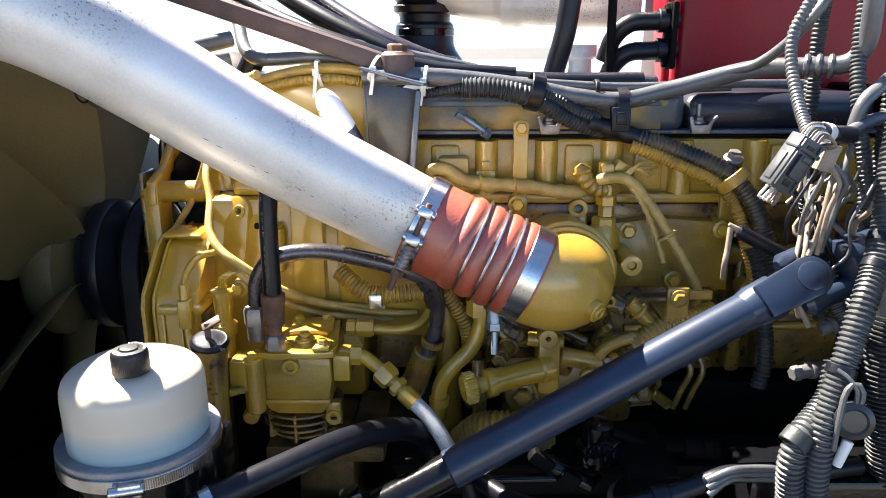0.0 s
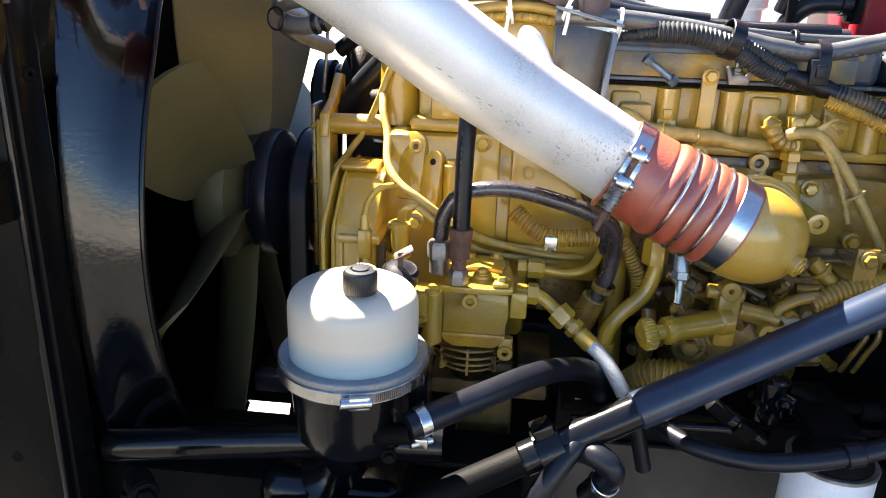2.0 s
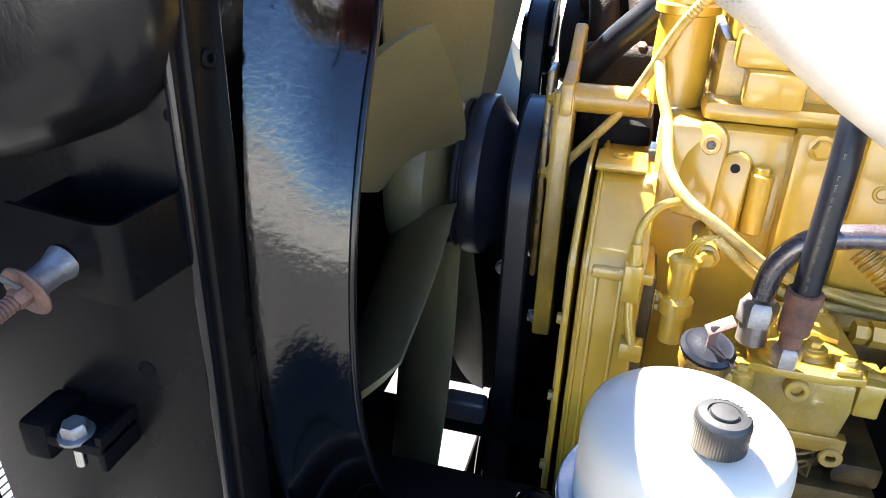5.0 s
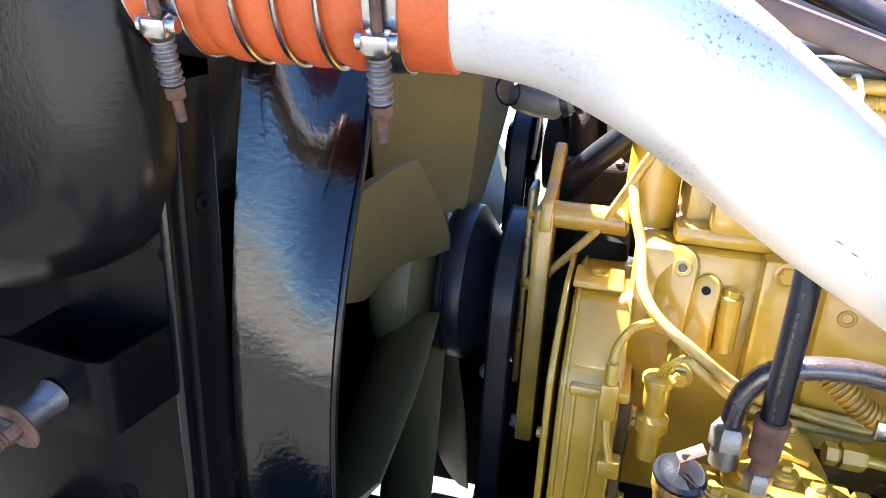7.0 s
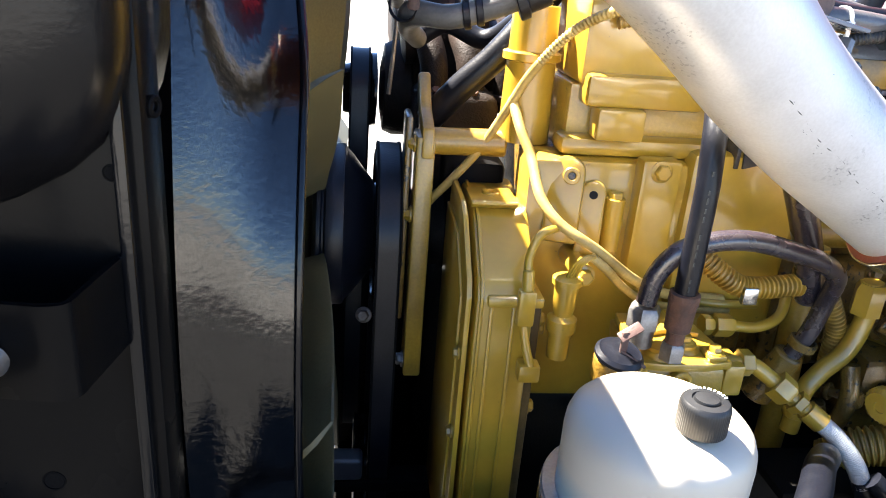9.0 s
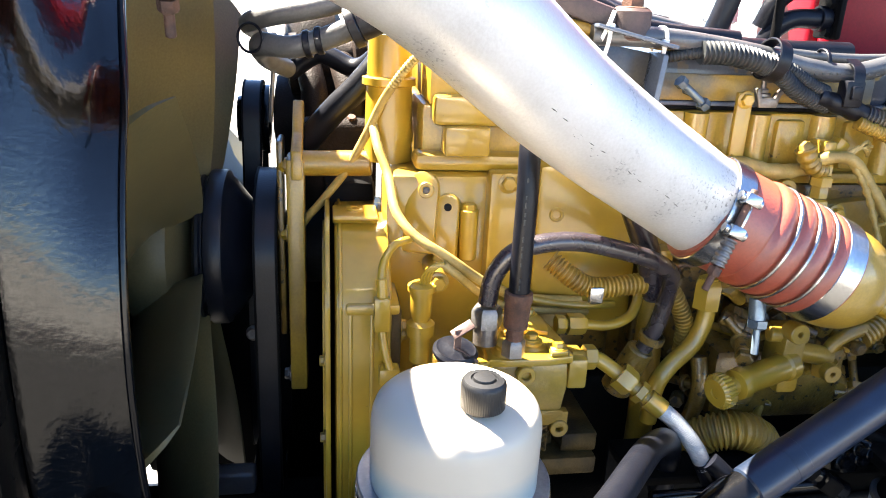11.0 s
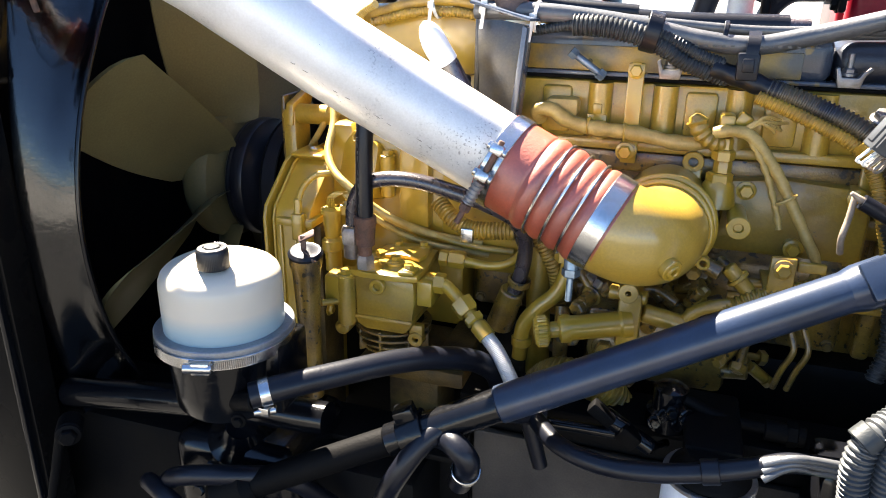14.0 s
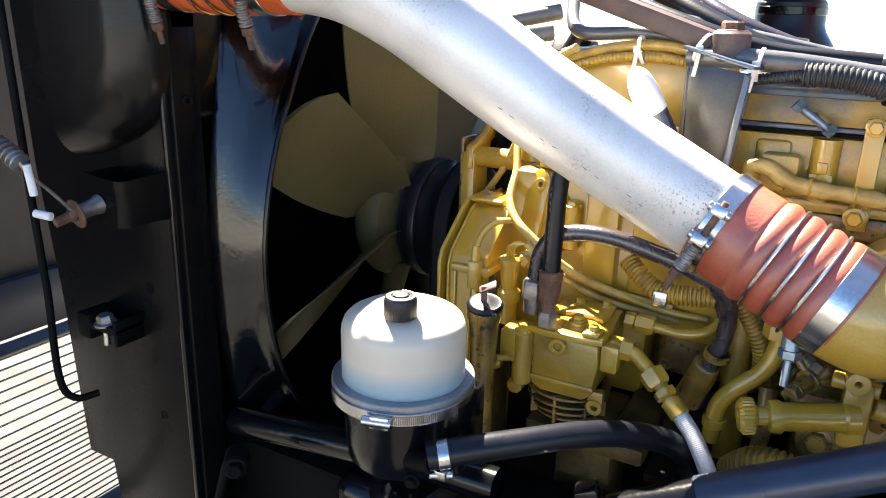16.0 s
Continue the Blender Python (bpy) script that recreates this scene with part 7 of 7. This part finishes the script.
part("wire_ring", torus(BM(), (-0.468, 0.955, 1.745), (0.5, 1, 0), 0.0145, 0.0016, 28, 6), RUBBER, cool)

# ---- low things in front of the rail ----
LA, LB = Vector((0.119, 0.760, 1.326)), Vector((0.185, 0.760, 1.288))
ld = (LB - LA).normalized()
link = thing("control_link", (0.15, 0.76, 1.26), "gloss blue-black turned control link by the fuel filter", "link")
g = BM()
lathe(g, LA, ld, [(0.006, 0), (0.0105, 0.003), (0.0115, 0.008), (0.0115, 0.034), (0.006, 0.038)], 20)
part("link_sleeve", g, BLACK, link)
part("link_neck", rod(BM(), LA + ld * 0.036, LA + ld * 0.046, 0.0055, n=14), STEEL_DULL, link)
g = BM()
lathe(g, LA + ld * 0.044, ld, [(0.006, 0), (0.0100, 0.003), (0.0105, 0.026), (0.007, 0.030)], 20)
rod(g, LA + ld * 0.07, LB + Vector((0.012, 0.03, -0.006)), 0.005, n=14)
part("link_end", g, BLACK, link)
filt = thing("fuel_filter", (0.243, 0.72, 1.12), "white spin-on fuel filter on a black head", "filter")
g = BM()
lathe(g, (0.243, 0.72, 1.12), (0, 0, 1), [(0.03, 0), (0.045, 0.006), (0.048, 0.02), (0.048, 0.172), (0.046, 0.178), (0.042, 0.179)], 40)
part("can", g, FILTERWHITE, filt)
g = BM()
lathe(g, (0.243, 0.72, 1.299), (0, 0, 1), [(0.042, 0), (0.043, 0.003), (0.041, 0.008), (0.032, 0.016), (0.028, 0.030)], 36)
box(g, (0.212, 0.715, 1.318), (0.274, 0.84, 1.334), 0.006)
part("head", g, BLACK_DULL, filt)
part("seal_ring", ring(BM(), (0.243, 0.72, 1.2955), (0, 0, 1), 0.042, 0.0492, 0.005, 40), STEEL_DULL, filt)
LOW = [(0.015, 0.765, 1.335), (0.045, 0.745, 1.312), (0.081, 0.70, 1.312), (0.133, 0.672, 1.317), (0.191, 0.668, 1.325), (0.238, 0.670, 1.337), (0.271, 0.676, 1.345), (0.308, 0.68, 1.358), (0.345, 0.69, 1.355), (0.40, 0.70, 1.350), (0.47, 0.72, 1.345)]
g = BM()
sweep(g, LOW, 0.0105, n=16)
solo("low_hose", g, RUBBER, "dark grey rubber hose sagging along the frame", "hose")
for k in range(3):
    g = BM()
    sweep(g, [(0.285, 0.672 - 0.004 * k, 1.356 - 0.006 * k), (0.308, 0.672, 1.368 - 0.005 * k), (0.335, 0.68, 1.366 - 0.006 * k), (0.40, 0.69, 1.358 - 0.006 * k)], 0.0042, n=10)
    solo("low_cable", g, RUBBER_GREY, "thin grey cable lying on the low hose", "cable", "low cables")
loop_clamp((0.238, 0.670, 1.337), (1, 0.05, 0.25), 0.0108, 0.018, "black sleeve round the low hose")
g = BM()
rod(g, (-0.05, 0.76, 1.296), (0.16, 0.758, 1.303), 0.007, n=14)
solo("low_tube", g, BLACK, "gloss black tube above the frame rail", "tube")
g = BM()
ring(g, (-0.018, 0.67, 1.272), (0.25, -0.5, 0.8), 0.0145, 0.0175, 0.009, 32)
solo("hose_band", g, STEEL, "bright steel band on a dark hose", "hose clamp")
g = BM()
sweep(g, [(-0.03, 0.69, 1.24), (-0.02, 0.674, 1.268), (-0.012, 0.655, 1.30), (-0.03, 0.66, 1.315), (-0.06, 0.69, 1.30)], 0.0142, n=18)
solo("banded_hose", g, RUBBER, "black hose held by a bright band", "hose")
g = BM()
gd = Vector((0.05, 0.0, -0.036)).normalized()
gp = Vector((0.108, 0.755, 1.338))
box(g, (-0.009, -0.008, 0), (0.009, 0.008, 0.032), 0.003, Matrix.Translation(gp) @ frame_of(gd))
rod(g, gp + gd * 0.03, gp + gd * 0.045, 0.006)
box(g, (-0.011, -0.010, 0), (0.011, 0.010, 0.026), 0.003, Matrix.Translation(gp + gd * 0.043) @ frame_of(gd))
solo("hose_coupling", g, BLACK_DULL, "blue-black angular hose coupling", "coupling")
val = thing("air_valve", (0.205, 0.78, 1.30), "black air valve with brass fittings on the rail", "valve")
g = BM()
lathe(g, (0.195, 0.80, 1.302), (0, 0, 1), [(0.026, 0), (0.026, 0.02), (0.02, 0.024), (0.02, 0.05), (0.012, 0.055)], 24)
rod(g, (0.195, 0.80, 1.335), (0.215, 0.775, 1.33), 0.011)
for k in range(5):
    bolt(g, (0.180 + 0.009 * k, 0.772 + 0.004 * (k % 2), 1.318 + 0.008 * (k % 3)), (0.2, -1, 0.3), 0.006, 0.008)
part("body", g, BLACK, val)
g = BM()
rod(g, (0.30, 0.80, 1.318), (0.345, 0.80, 1.316), 0.012)
bolt(g, (0.325, 0.80, 1.317), (1, 0, 0), 0.015, 0.012, False)
sweep(g, [(0.21, 0.79, 1.345), (0.25, 0.79, 1.330), (0.31, 0.80, 1.318)], 0.007, n=12)
part("fitting", g, BLACK_DULL, val)
lab = thing("warning_label", (0.40, 0.68, 1.22), "bright green warning label with rows of dark print", "label")
m = Matrix.Translation((0.409, 0.70, 1.272)) @ Matrix.Rotation(radians(-8), 4, "Y")
g = BM()
box(g, (-0.05, 0, -0.06), (0.05, 0.0015, 0.037), 0.0004, m, 1)
part("vinyl", g, GREEN, lab)
g = BM()
for j in range(13):
    x = -0.042
    while x < 0.036:
        w = 0.003 + 0.007 * ((j * 7 + int(x * 1000) * 3) % 5) / 4
        box(g, (x, -0.0006, 0.026 - 0.006 * j), (min(0.042, x + w), 0.0, 0.0284 - 0.006 * j), 0, m)
        x += w + 0.002
part("print_row", g, RUBBER, lab)
g = BM()
box(g, (0.345, 0.7025, 1.02), (0.60, 0.784, 1.335), 0.01)
solo("battery_box", g, BLACK, "black painted steel box carrying the green label", "box")

# ---- open hood and grille beyond the radiator ----
hood = thing("tilted_hood", (-1.6, 0.8, 0.5), "dark brown fibreglass inside of the forward tilted hood", "hood")
g = BM()
box(g, (-1.62, -0.4, 1.08), (-1.57, 2.2, 2.9), 0.02)
part("inner_panel", g, BROWNHOOD, hood)
g = BM()
box(g, (-1.569, -0.4, 1.06), (-1.535, 2.2, 1.20), 0.012)
part("edge_rim", g, HOODRIM, hood)
g = BM()
sweep(g, [(-0.805, 0.56, 1.85), (-0.80, 0.56, 1.60), (-0.795, 0.56, 1.45), (-0.792, 0.562, 1.30), (-0.785, 0.575, 1.285), (-0.775, 0.60, 1.285)], 0.005, n=12)
part("stay_rod", g, BLACK_DULL, hood)
gr = thing("radiator_grille", (-1.45, 0.6, 0.30), "open grille of slim dark bars, bright ground showing through", "grille")
# the grille leans with the tipped hood
lean_m = Matrix.Translation((-1.43, 0, 0.90)) @ Matrix(((0.74, 0, -0.67, 0), (0, 1, 0, 0), (0.67, 0, 0.74, 0), (0, 0, 0, 1)))
for k in range(36):
    u = 0.40 - 0.024 * k if k < 18 else -0.032 - 0.013 * (k - 18)
    part("bar", box(BM(), (-0.003, -0.3, u), (0.003, 1.3, u + 0.0036), 0.0008, lean_m, 1), GRILLE, gr)
for u, d in ((0.16, 0.03), (-0.27, 0.04)):
    part("frame_bar", box(BM(), (0.006, -0.3, u), (0.03, 1.3, u + d), 0.006, lean_m), HOODRIM, gr)
for y in (-0.3, 1.27):
    part("upright", box(BM(), (-0.03, y, -1.20), (-0.006, y + 0.03, 0.40), 0.004, lean_m), HOODRIM, gr)
